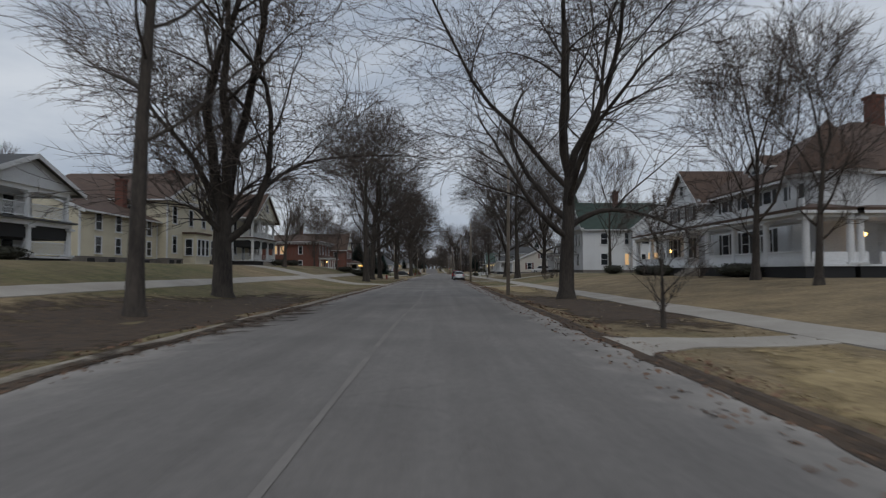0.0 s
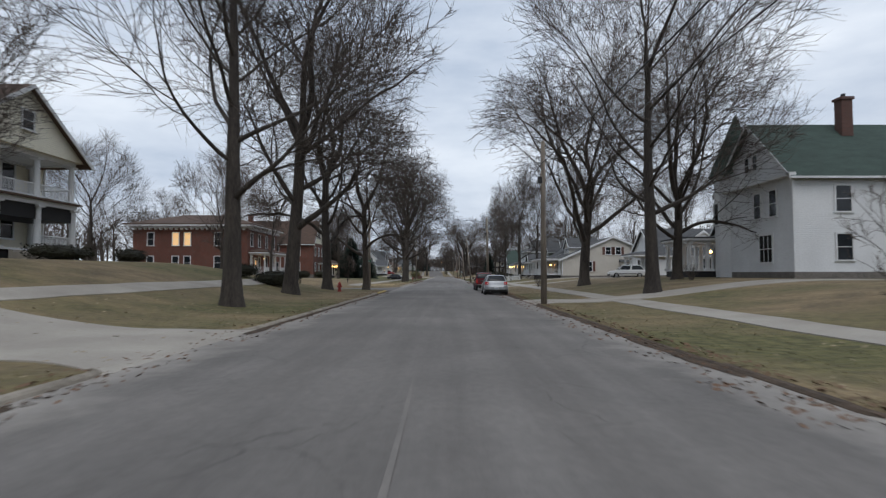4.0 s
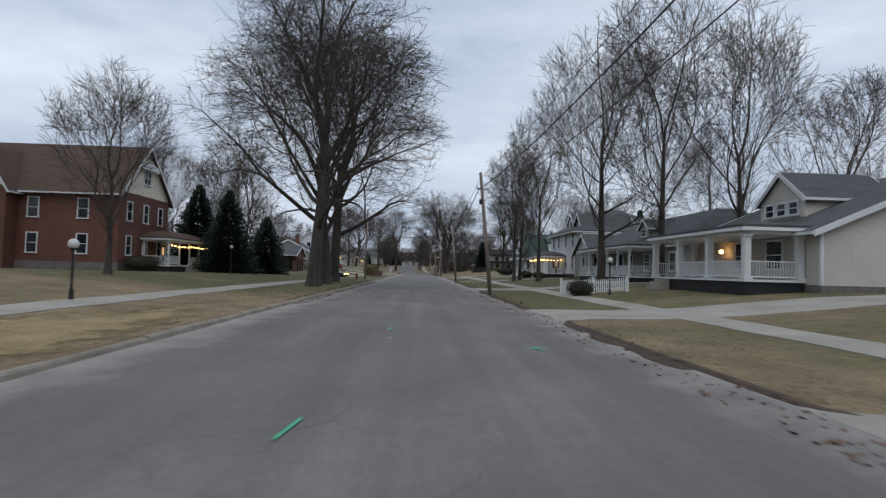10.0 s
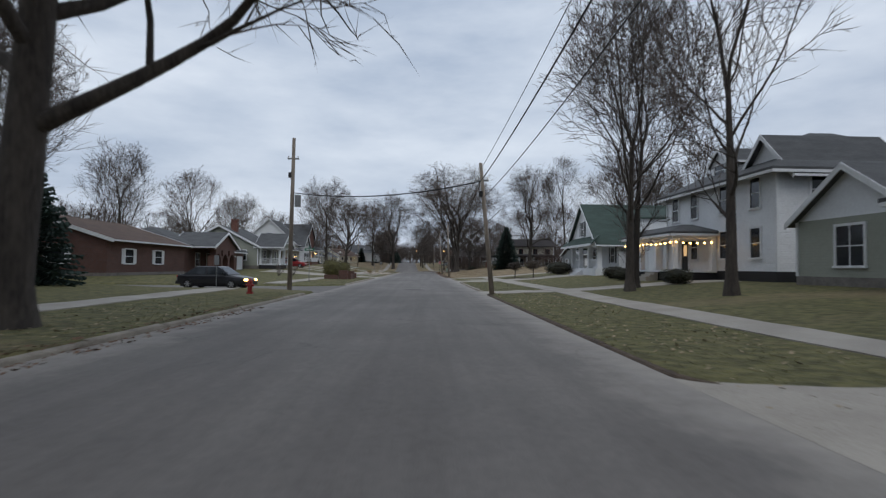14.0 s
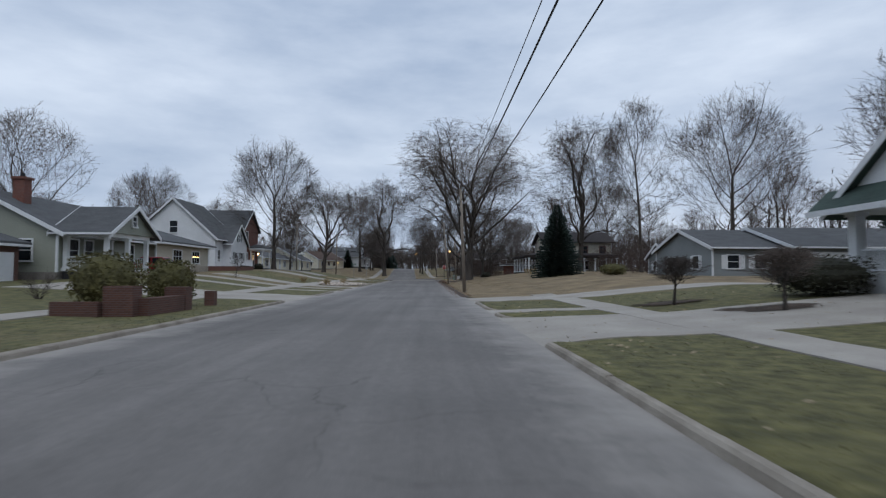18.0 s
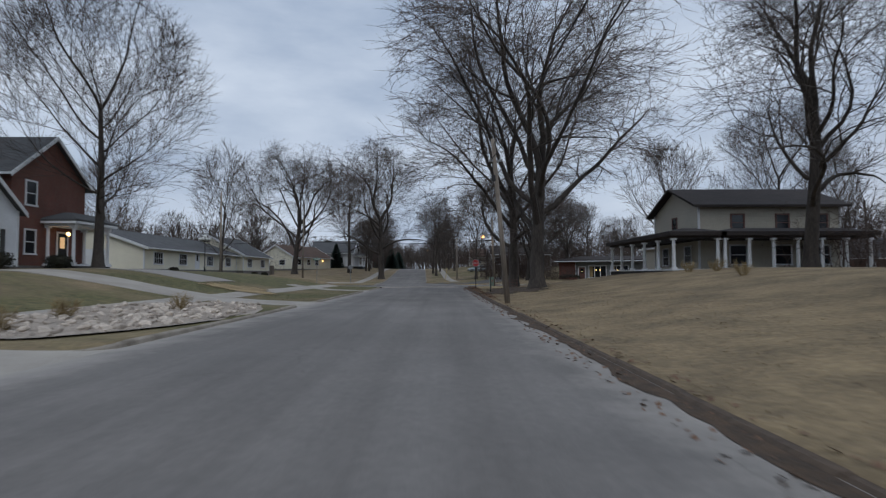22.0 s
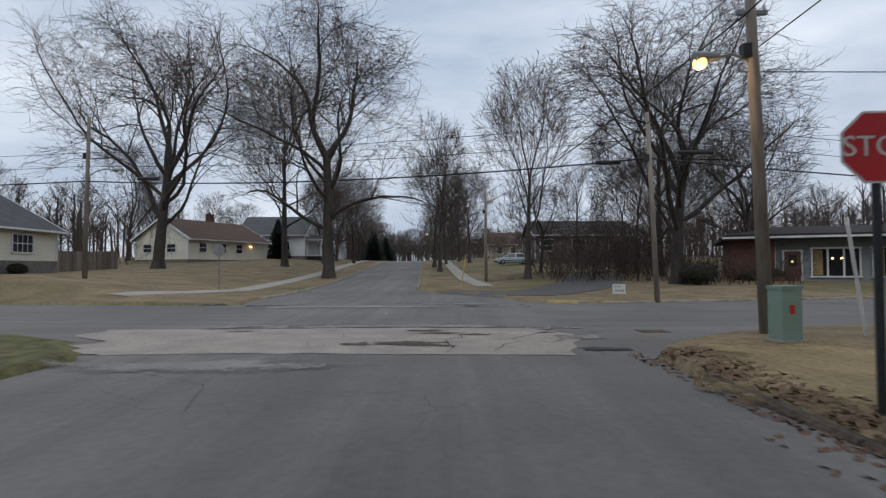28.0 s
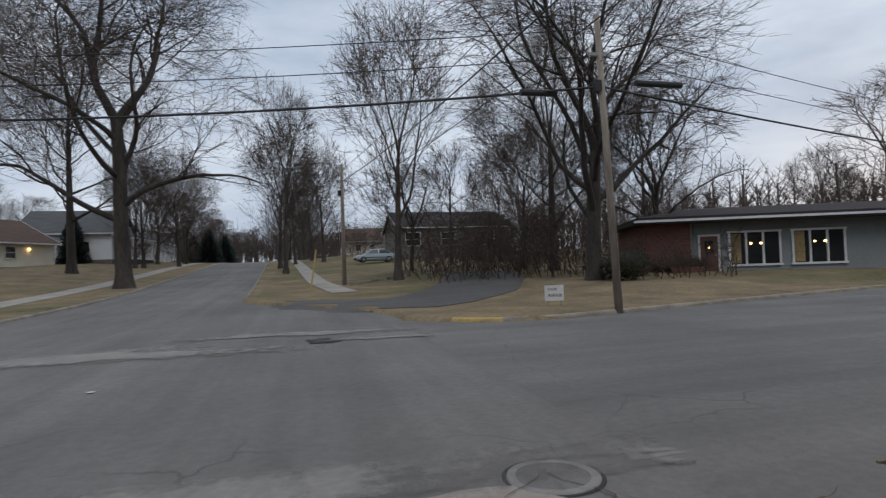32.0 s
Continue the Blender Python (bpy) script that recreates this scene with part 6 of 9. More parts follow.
        if got:
            c = new(nm, mesh_of(nm, got, sides, mt))
            c.parent = ob
    return ob


# crown: half width, half height and height of its middle; bole: the trunk's height
OAK = dict(levels=5, kids=(7, 9, 6, 4, 3), crown=(12.6, 9.8, 12.0), ragged=(0.72, 1.08), cap=(15.0, 6.2, 3.2, 1.8, 1.1), share=(0.98, 0.9, 0.9, 0.9, 1.0), bole=7.0, start=0.5, high=1.0, taper=0.62, wiggle=0.18, up=(0.02, 0.13, 0.06, 0.0, 0.0), droop=(0.0, 0.06, 0.07, 0.08, 0.10), angle=((0.85, 1.2), (0.5, 0.95), (0.5, 1.0), (0.5, 1.0)), thin=0.013, stout=(0.44, 0.62), fork=3)
ELM = dict(levels=5, kids=(12, 8, 5, 4, 2), crown=(9.2, 11.4, 13.0), ragged=(0.74, 1.06), cap=(13.0, 5.4, 3.2, 2.1, 1.3), share=(0.98, 0.9, 0.9, 0.9, 1.0), bole=14.0, start=0.24, high=0.85, taper=0.34, wiggle=0.11, up=(0.0, 0.07, 0.08, 0.06, 0.05), droop=(0.0, -0.02, 0.0, 0.0, 0.0), angle=((0.85, 1.2), (0.4, 0.8), (0.4, 0.8), (0.4, 0.8)), thin=0.013, stout=(0.34, 0.50), fork=2)
MAPLE = dict(levels=5, kids=(8, 7, 5, 3, 2), crown=(5.4, 7.0, 9.6), ragged=(0.72, 1.08), cap=(9.0, 3.8, 2.3, 1.5, 0.9), share=(0.98, 0.9, 0.9, 0.9, 1.0), bole=7.5, start=0.34, high=0.9, taper=0.36, wiggle=0.12, up=(0.0, 0.10, 0.08, 0.05, 0.04), droop=(0.0, -0.02, -0.02, 0.0, 0.0), angle=((0.65, 1.05), (0.4, 0.85), (0.4, 0.85), (0.4, 0.85)), thin=0.013, stout=(0.38, 0.56), fork=2)
FAR_OAK = dict(OAK, levels=4, kids=(6, 7, 5, 4), crown=(7.8, 6.4, 9.4), cap=(10.0, 4.6, 2.6, 1.6), bole=6.0, thin=0.020)
FAR_ELM = dict(ELM, levels=4, kids=(9, 7, 5, 3), crown=(6.0, 7.2, 10.0), cap=(9.0, 4.0, 2.5, 1.6), bole=10.0, thin=0.020)
SMALL = dict(MAPLE, levels=4, kids=(7, 5, 4, 3), crown=(1.5, 1.6, 2.6), cap=(2.4, 1.1, 0.7, 0.4), bole=1.9, start=0.3, wiggle=0.14, thin=0.008)

oak = "large bare street tree with spreading dark limbs on the verge"
elm = "tall bare tree with a vase-shaped crown of fine twigs"
mid = "bare deciduous tree with rising limbs on the lawn"
kinds = {
    "oak_a": tree_kind(11, 0.52, dict(OAK, bole=4.2, start=0.62), oak), "oak_b": tree_kind(23, 0.46, dict(OAK, azi=1.0), oak), "oak_c": tree_kind(37, 0.50, dict(OAK, bole=8.0, kids=(8, 9, 6, 4, 3), start=0.42, azi=2.0), oak), "oak_d": tree_kind(29, 0.44, dict(OAK, bole=9.5, kids=(8, 7, 6, 4, 3), crown=(9.0, 10.2, 12.8), start=0.40, azi=0.5), oak),
    "elm_a": tree_kind(41, 0.46, ELM, elm), "elm_b": tree_kind(57, 0.42, dict(ELM, azi=2.0, bole=13.0, start=0.3), elm), "elm_c": tree_kind(59, 0.30, dict(ELM, kids=(10, 7, 5, 4, 2), crown=(6.6, 11.4, 14.5), bole=16.0, start=0.34), elm),
    "maple_a": tree_kind(61, 0.28, MAPLE, mid), "maple_b": tree_kind(73, 0.26, dict(MAPLE, azi=1.5, crown=(4.4, 7.2, 10.0)), mid), "maple_c": tree_kind(77, 0.30, dict(MAPLE, crown=(5.8, 5.6, 8.2), bole=5.5, angle=((0.7, 1.05), (0.4, 0.85), (0.45, 0.9), (0.5, 0.9))), "broad bare tree with a rounded crown on the lawn"),
    "far_a": tree_kind(81, 0.32, FAR_OAK, "bare tree standing in the distance"), "far_b": tree_kind(83, 0.30, FAR_ELM, "bare tree standing in the distance"), "far_c": tree_kind(87, 0.28, dict(FAR_ELM, crown=(5.4, 6.0, 8.8), bole=8.0), "bare tree standing in the distance"),
    "small_c": tree_kind(99, 0.10, dict(SMALL, kids=(8, 7, 6, 4), crown=(1.7, 0.7, 2.0), bole=1.8, start=0.7, thin=0.011, angle=((0.9, 1.3), (0.5, 1.0), (0.5, 1.0))), "small dark umbrella-shaped ornamental tree in a mulch bed"),
    "small_a": tree_kind(91, 0.09, SMALL, "small bare ornamental tree on the lawn"), "small_b": tree_kind(95, 0.08, dict(SMALL, start=0.15, azi=1.0), "small bare ornamental tree on the lawn"),
}
placed = set()


def plant(kind, x, y, s=1.0, turn=0.0, z=None, lean=(0, 0), tall=1.0):
    ob = kinds[kind]
    z = land(x, y) - 0.05 if z is None else z
    m = pose(x, y, z, lean[0], lean[1], turn) @ Matrix.Diagonal((s, s, s * tall, 1))
    if kind not in placed:
        placed.add(kind)
        ob.matrix_world = m
        return ob
    c = copy_thing(ob, pose(x, y, z, lean[0], lean[1], turn))
    c.scale = (s, s, s * tall)
    return c


TREES = [
    ("elm_c", -8.4, 17.8, 0.95, 200, 1.0), ("oak_a", -9.8, 28.6, 1.05, 150, 1.05), ("oak_b", 7.8, 30.6, 0.98, 320, 1.0), ("small_a", 6.9, 14.9, 0.95, 0, 1.0), ("maple_a", 18.2, 31.0, 0.9, 0, 1.0),
    ("maple_b", 17.0, 24.0, 0.75, 90, 1.0), ("small_b", 15.5, 71.0, 1.0, 0, 1.0), ("maple_b", 22.0, 70.5, 0.95, 40, 1.1), ("elm_b", 12.5, 85.0, 1.05, 60, 1.0), ("oak_c", 12.9, 103.2, 1.0, 180, 1.0),
    ("maple_c", -20.6, 55.0, 1.2, 70, 1.1), ("maple_c", -18.4, 71.3, 0.9, 0, 1.0), ("elm_b", -8.8, 75.8, 1.05, 30, 1.0), ("oak_d", -9.6, 88.0, 1.12, 100, 1.0), ("oak_d", -9.4, 98.5, 0.95, 200, 1.05), ("oak_d", -6.9, 103.6, 0.74, 310, 1.1),
    ("maple_a", -24.0, 113.5, 1.0, 160, 1.0), ("maple_b", -21, 121, 0.85, 210, 1.0), ("oak_b", 18.4, 96.0, 0.9, 300, 1.0),
    ("oak_d", -7.3, 158.2, 1.12, 60, 1.0), ("oak_c", -7.5, 165.2, 0.95, 0, 1.12), ("oak_d", -7.9, 172.0, 1.2, 130, 1.0), ("small_b", -12.6, 127, 0.9, 30, 1.0), ("maple_a", -28.0, 199.5, 1.2, 50, 1.0), ("maple_b", -21.5, 189.0, 1.0, 130, 1.05), ("elm_b", -33.0, 192.0, 0.75, 250, 1.0),
    ("elm_b", 14.6, 161, 0.85, 15, 1.0), ("maple_b", 17.0, 155.6, 1.2, 200, 1.15), ("maple_a", 24, 158, 1.1, 100, 1.2), ("maple_a", 12.5, 189.6, 0.95, 300, 1.15), ("maple_b", 13.6, 191.8, 0.95, 120, 1.2), ("maple_b", 14.1, 182.3, 1.05, 222, 1.2), ("small_a", 15, 196.5, 1.0, 60, 1.2),
    ("small_c", 13.2, 220.4, 0.86, 10, 0.85), ("small_c", 12.0, 225.4, 0.84, 80, 0.85), ("small_b", -16.0, 259.0, 0.6, 0, 0.9),
    ("elm_b", -21.2, 292.0, 0.9, 0, 0.95), ("maple_b", -28.2, 331.6, 1.15, 200, 1.05), ("oak_c", -27.0, 366.5, 1.18, 120, 1.05), ("oak_d", -9.6, 364.5, 1.32, 330, 0.95), ("elm_b", -18.4, 381, 1.1, 44, 1.0),
    ("oak_c", 9.3, 297.0, 1.22, 200, 1.0), ("oak_b", 9.0, 308.6, 1.18, 250, 0.95), ("oak_d", 25.7, 289.9, 1.05, 10, 1.0), ("elm_c", 31.8, 281.0, 0.95, 0, 1.0), ("elm_b", 42.0, 276.0, 1.0, 70, 1.0),
    ("maple_a", 8.4, 357.4, 1.05, 0, 1.1), ("oak_c", 16.2, 346.0, 0.85, 180, 1.0), ("maple_b", 1.0, 377, 1.05, 99, 1.1), ("maple_a", 0.2, 388, 1.05, 10, 1.0), ("maple_b", -13.0, 402, 1.0, 10, 1.0), ("elm_b", -15.0, 418, 0.7, 90, 1.0), ("maple_a", 5.5, 398, 1.0, 200, 1.0), ("elm_a", 19.5, 357.5, 0.78, 80, 0.95),
    ("maple_c", -31, 150, 1.0, 20, 1.1), ("elm_c", -38, 158, 0.75, 80, 1.0), ("maple_a", -18.5, 152.0, 0.8, 140, 1.0), ("elm_b", -40, 116, 0.75, 10, 1.0), ("maple_c", -45, 100, 1.2, 60, 1.1), ("maple_a", -43, 243, 1.15, 70, 1.0), ("maple_c", -42, 268, 1.2, 170, 1.1), ("elm_b", -44, 303, 0.75, 33, 1.0), ("maple_c", -42, 330, 1.2, 99, 1.1),
    ("elm_b", 37, 138, 0.75, 5, 1.0), ("maple_c", 38, 166, 1.3, 200, 1.1), ("elm_c", 37, 187, 0.8, 44, 1.0), ("maple_c", 40, 232, 1.2, 80, 1.1), ("maple_a", 36, 241, 1.0, 12, 1.0), ("elm_b", 37, 312, 0.8, 90, 1.0), ("maple_c", 30, 323, 1.2, 0, 1.1), ("maple_a", -16.5, 395, 0.9, 30, 1.0), ("maple_c", -44, 392, 1.2, 12, 1.1), ("elm_b", 31, 384, 0.75, 50, 1.0), ("maple_c", 34, 398, 1.2, 130, 1.1),
    ("far_a", 24, 352, 0.8, 0, 1.0), ("far_b", 30, 362, 0.85, 50, 1.0), ("far_c", 19, 362, 0.8, 90, 1.0), ("far_b", 16, 372, 0.7, 20, 1.0), ("far_a", 11, 366, 0.6, 80, 1.0), ("far_c", 22, 375, 0.8, 170, 1.0), ("far_a", 44, 352, 0.9, 140, 1.0), ("far_b", 52, 348, 0.9, 200, 1.0),
]
for kind, x, y, s, turn, tall in TREES:
    plant(kind, x, y, s, turn, None, (0, 0), tall)
rnd = random.Random(5)
for k in range(84):
    sx = -1 if k % 2 else 1
    y = -10 + (k // 2) * 11.2 + rnd.uniform(-6, 6)
    x = sx * (44 + rnd.uniform(0, 30))
    plant(("far_a", "far_b", "far_c")[k % 3], x, y, rnd.uniform(0.65, 1.0), rnd.uniform(0, 360), None, (0, 0), rnd.uniform(0.9, 1.15))
for k in range(20):
    y = 398 + (k // 2) * 9.0 + rnd.uniform(-3, 3)
    x = east_edge(y) + 3 + rnd.uniform(0, 6) if k % 2 else west_edge(y) - 4 - rnd.uniform(0, 8)
    plant(("far_b", "far_c", "far_a")[k % 3], x, y, rnd.uniform(0.65, 0.9), rnd.uniform(0, 360))
for k in range(28):
    x = rnd.uniform(-60, 50) if k % 2 else rnd.uniform(-22, 12)
    y = 505 + rnd.uniform(0, 50)
    plant(("far_a", "far_b", "far_c")[k % 3], x, y, rnd.uniform(0.6, 0.9), rnd.uniform(0, 360))


def far_woods():
    """The twiggy band of woods round the place and behind the gardens, one joined mesh."""
    rn = random.Random(9)
    vs, fs = [], []
    for k in range(2500):
        a = rn.uniform(0, math.tau) if k % 3 else rn.uniform(1.0, 2.2)
        x, y = math.cos(a) * rn.uniform(85, 150), 200 + math.sin(a) * rn.uniform(290, 420)
        if k >= 1700:
            x, y = (1 if k % 2 else -1) * rn.uniform(54, 88), rn.uniform(-10, 480)
            if any(c[0] * x > 0 and abs(y - cross_mid(c, x)) < 10 for c in CROSS):
                continue
        if on_road(x, y) and y < 500:
            continue
        z, hgt = land(x, y), rn.uniform(10, 18)
        top = Vector((x + rn.uniform(-1, 1), y, z + hgt * 0.6))
        tube(vs, fs, [Vector((x, y, z - 0.5)), top], [0.22, 0.1], 4)
        for j in range(12):
            b = Vector((x, y, z)).lerp(top, rn.uniform(0.35, 1.0))
            e = b + Vector((rn.uniform(-3, 3), rn.uniform(-3, 3), rn.uniform(1.0, 4.6)))
            tube(vs, fs, [b, e], [0.07, 0.03], 3, True)
            for q in range(3):
                c = b.lerp(e, rn.uniform(0.3, 1))
                tube(vs, fs, [c, c + Vector((rn.uniform(-1.2, 1.2), rn.uniform(-1.2, 1.2), rn.uniform(0.2, 1.6)))], [0.05, 0.02], 3, True)
    me = bpy.data.meshes.new("distant_woods")
    me.from_pydata(vs, [], fs)
    me.materials.append(TWIG)
    tagged(new("distant_woods", me), "band of bare woods far behind the houses", "trees", kind="stuff")


far_woods()


def leaf_cloud(name, centre, radii, count, size, mt, seed, parent, square=0.0, label=""):
    """Many small leaf blades over a lumpy mass."""
    rn = random.Random(seed)
    vs, fs = [], []
    for k in range(count):
        d = Vector((rn.gauss(0, 1), rn.gauss(0, 1), rn.gauss(0, 1))).normalized()
        if square:
            m = max(abs(d.x), abs(d.y), abs(d.z))
            d = d.lerp(d / m, square)
        r = rn.uniform(0.72, 1.02) + 0.14 * noise.noise(d * 2.2 + Vector((seed, 0, 0)))
        p = Vector((d.x * radii[0], d.y * radii[1], d.z * radii[2])) * r + Vector(centre)
        if p.z < centre[2] - radii[2] * 0.98:
            continue
        u = Vector((rn.gauss(0, 1), rn.gauss(0, 1), rn.gauss(0, 1))).normalized() * size
        w = u.orthogonal().normalized() * size * 0.45
        o = len(vs)
        for q in (p - u, p + w, p + u, p - w):
            vs.append(tuple(q))
        fs.append((o, o + 1, o + 2, o + 3))
    me = bpy.data.meshes.new(name)
    me.from_pydata(vs, [], fs)
    me.materials.append(mt)
    ob = new(name, me)
    ob.parent = parent
    return ob


def bush(x, y, rx, ry, h, mt=None, label="trimmed evergreen bush on the lawn", square=0.3, seed=1, count=1500):
    z = land(x, y)
    ob = thing("bush", (x, y, z), label, "bush", own=False)
    mt = mt or HEDGE
    leaf_cloud("foliage", (0, 0, h / 2), (rx, ry, h / 2), count, 0.075, mt, seed, ob, square)
    bm = bmesh.new()
    bmesh.ops.create_icosphere(bm, subdivisions=3, radius=1.0)
    for v in bm.verts:
        v.co = Vector((v.co.x * rx, v.co.y * ry, v.co.z * h / 2)) * (0.84 + 0.12 * noise.noise(v.co * 2.5 + Vector((seed, 1, 0)))) + Vector((0, 0, h / 2))
    part("inner_foliage", bm, mt, ob)
    return ob


for k, (x, y, rx, ry, hh, mt) in enumerate(((-11.6, 92.0, 1.7, 1.0, 1.1, None), (-14.5, 93.0, 1.2, 1.0, 0.9, None), (-23.0, 86.0, 0.9, 3.2, 1.0, None), (-23.2, 94.0, 0.9, 1.6, 1.0, None), (-22.8, 31, 0.7, 2.0, 0.8, None), (-25.5, 171.0, 1.5, 1.5, 1.5, None), (-22.9, 144.5, 1.2, 1.2, 1.2, None),
                                            (10.3, 151.7, 0.8, 0.9, 0.95, HEDGE), (20.0, 62.5, 1.0, 1.4, 1.0, None), (19.8, 36.0, 0.8, 2.4, 0.9, None), (19.8, 52.0, 0.8, 2.4, 0.9, None), (19.3, 47.0, 0.7, 1.4, 0.9, None), (16.8, 224.0, 1.5, 2.0, 1.5, HEDGE),
                                            (17.0, 205.5, 0.9, 1.1, 1.0, None), (16.6, 202.0, 0.8, 1.4, 0.9, None), (16.4, 192.5, 0.8, 1.2, 0.9, None), (-8.9, 223.9, 1.15, 1.15, 2.15, SHRUB_GOLD), (-8.4, 227.8, 1.0, 1.0, 2.0, SHRUB_GOLD), (-23.6, 286, 0.7, 1.3, 1.0, None), (-23.2, 291, 0.6, 0.9, 0.9, None), (-27.2, 343, 0.5, 0.6, 0.7, None),
                                            (-27.2, 348, 0.5, 0.6, 0.7, None), (-28.2, 318, 0.5, 0.6, 0.7, None), (-28.2, 333, 0.5, 0.6, 0.7, None), (24.0, 350.0, 2.0, 0.9, 0.9, None), (28.5, 352.5, 2.2, 0.9, 0.9, None), (17.0, 344.6, 1.1, 1.1, 1.4, None), (20.0, 257.0, 1.2, 1.2, 1.1, SHRUB_GOLD), (27, 241, 1.0, 1.0, 0.9, None))):
    bush(x, y, rx, ry, hh, mt, "rounded golden-green shrub beside the brick planter" if mt is SHRUB_GOLD else "dark clipped evergreen bush beside a house", 0.35, k + 2, 1800 if hh > 1 else 1000)


def spruce(x, y, hgt, r, seed, label):
    z = land(x, y)
    ob = thing("spruce", (x, y, z), label, "conifer", own=False)
    rn = random.Random(seed)
    part("trunk", rod(bmesh.new(), (0, 0, -0.2), (0, 0, hgt * 0.96), r * 0.06, 0.02, 8), BARK, ob)
    vs, fs = [], []
    rows = int(hgt * 4.2)
    for i in range(rows):
        f = i / rows
        zz = hgt * (0.03 + 0.96 * f)
        rr = r * (1 - f) ** 0.85 * rn.uniform(0.88, 1.08) + 0.08
        n = max(7, int(22 * (1 - f) + 6))
        for k in range(n):
            a = k / n * math.tau + rn.uniform(-0.2, 0.2) + i
            ln = rr * rn.uniform(0.78, 1.1)
            d = Vector((math.cos(a), math.sin(a), 0))
            s = Vector((-d.y, d.x, 0))
            drop = -0.28 + 0.5 * f
            for j in range(7):
                b = d * ln * (0.25 + 0.75 * j / 7)
                c = Vector((b.x, b.y, zz + drop * ln * (j / 7) + 0.12 * ln * (j / 7) ** 2))
                wid = ln * 0.17 * (1 - j / 9) + 0.05
                for sg in (-1, 1):
                    e = c + s * sg * wid + d * wid * 0.8 + Vector((0, 0, rn.uniform(-0.16, 0.02)))
                    o = len(vs)
                    q = d * 0.09
                    for w in (c - q, c + q + Vector((0, 0, 0.05)), e + q * 0.3, e - q * 0.4 + Vector((0, 0, -0.07))):
                        vs.append(tuple(w))
                    fs.append((o, o + 1, o + 2, o + 3))
    me = bpy.data.meshes.new("needles")
    me.from_pydata(vs, [], fs)
    me.materials.append(EVERGREEN)
    c = new("needles", me)
    c.parent = ob


spruce(17.0, 267.2, 8.2, 3.1, 3, "dense blue-green spruce standing on the dry lawn")
spruce(-21.0, 181.0, 9.4, 3.9, 4, "dark evergreen tree beside the brick house")
spruce(-25.5, 184.0, 10.4, 4.0, 12, "dark evergreen tree beside the brick house")
spruce(-18.5, 187.5, 7.2, 3.2, 8, "dark evergreen tree beside the brick house")
spruce(46.0, 68.0, 15.0, 3.2, 5, "tall dark pine behind the white house")
spruce(36.0, 208.0, 11.5, 3.0, 6, "tall dark pine behind the cottage")
spruce(-25.0, 401.0, 6.5, 2.2, 7, "dark evergreen on the sloping lawn")
spruce(-13.5, 432.0, 6.5, 3.0, 17, "dark evergreen beside the road")
spruce(-12.2, 445.0, 6.0, 3.0, 18, "dark evergreen beside the road")
spruce(-17.5, 440.0, 5.5, 3.0, 19, "dark evergreen beside the road")
spruce(40.0, 150.0, 10.0, 3.0, 9, "dark evergreen behind the bungalow")
spruce(52.0, 262.0, 9.0, 3.4, 10, "dark evergreen behind the ranch house")


def bare_shrub(x, y, hgt, seed, label="leafless twiggy shrub on the lawn", n=16, mt=None):
    rn = random.Random(seed)
    z = land(x, y)
    ob = thing("shrub", (x, y, z), label, "shrub", own=False)
    out = []
    for k in range(n):
        a = rn.uniform(0, math.tau)
        d = Vector((math.cos(a) * 0.45, math.sin(a) * 0.45, 1)).normalized()
        limb(out, rn, Vector((math.cos(a) * 0.1, math.sin(a) * 0.1, -0.05)), d, hgt * rn.uniform(0.5, 0.8), 0.018, 2, dict(levels=4, kids=(0, 0, 4, 3), crown=(hgt, hgt, hgt * 0.6), cap=(0, 0, hgt * 0.35, hgt * 0.2), ragged=(0.8, 1.0), share=(1, 1, 1, 1), taper=0.3, wiggle=0.12, up=(0.02,), droop=(0.02,), angle=((0.3, 0.8),), stout=(0.4, 0.6), thin=0.006))
    c = new("stalk", mesh_of("stalk", out, lambda v: 3, mt or TWIG))
    c.parent = ob


for k, (x, y, hh) in enumerate(((10.2, 112.0, 1.5), (18.6, 38.5, 1.3), (13.5, 67.5, 1.0), (14.5, 69.0, 1.1), (18.0, 92.5, 1.2), (-15.5, 226, 1.5), (-14.6, 229, 1.3))):
    bare_shrub(x, y, hh, 20 + k)
for k, (x, y) in enumerate(((-8.6, 267.0), (-9.4, 270.6), (-11.6, 268.5), (-8.2, 275.5), (18.0, 286.5), (17.2, 288.5), (16.6, 281))):
    bare_shrub(x, y, 0.75, 70 + k, "tuft of dry ornamental grass", 26, STRAW)


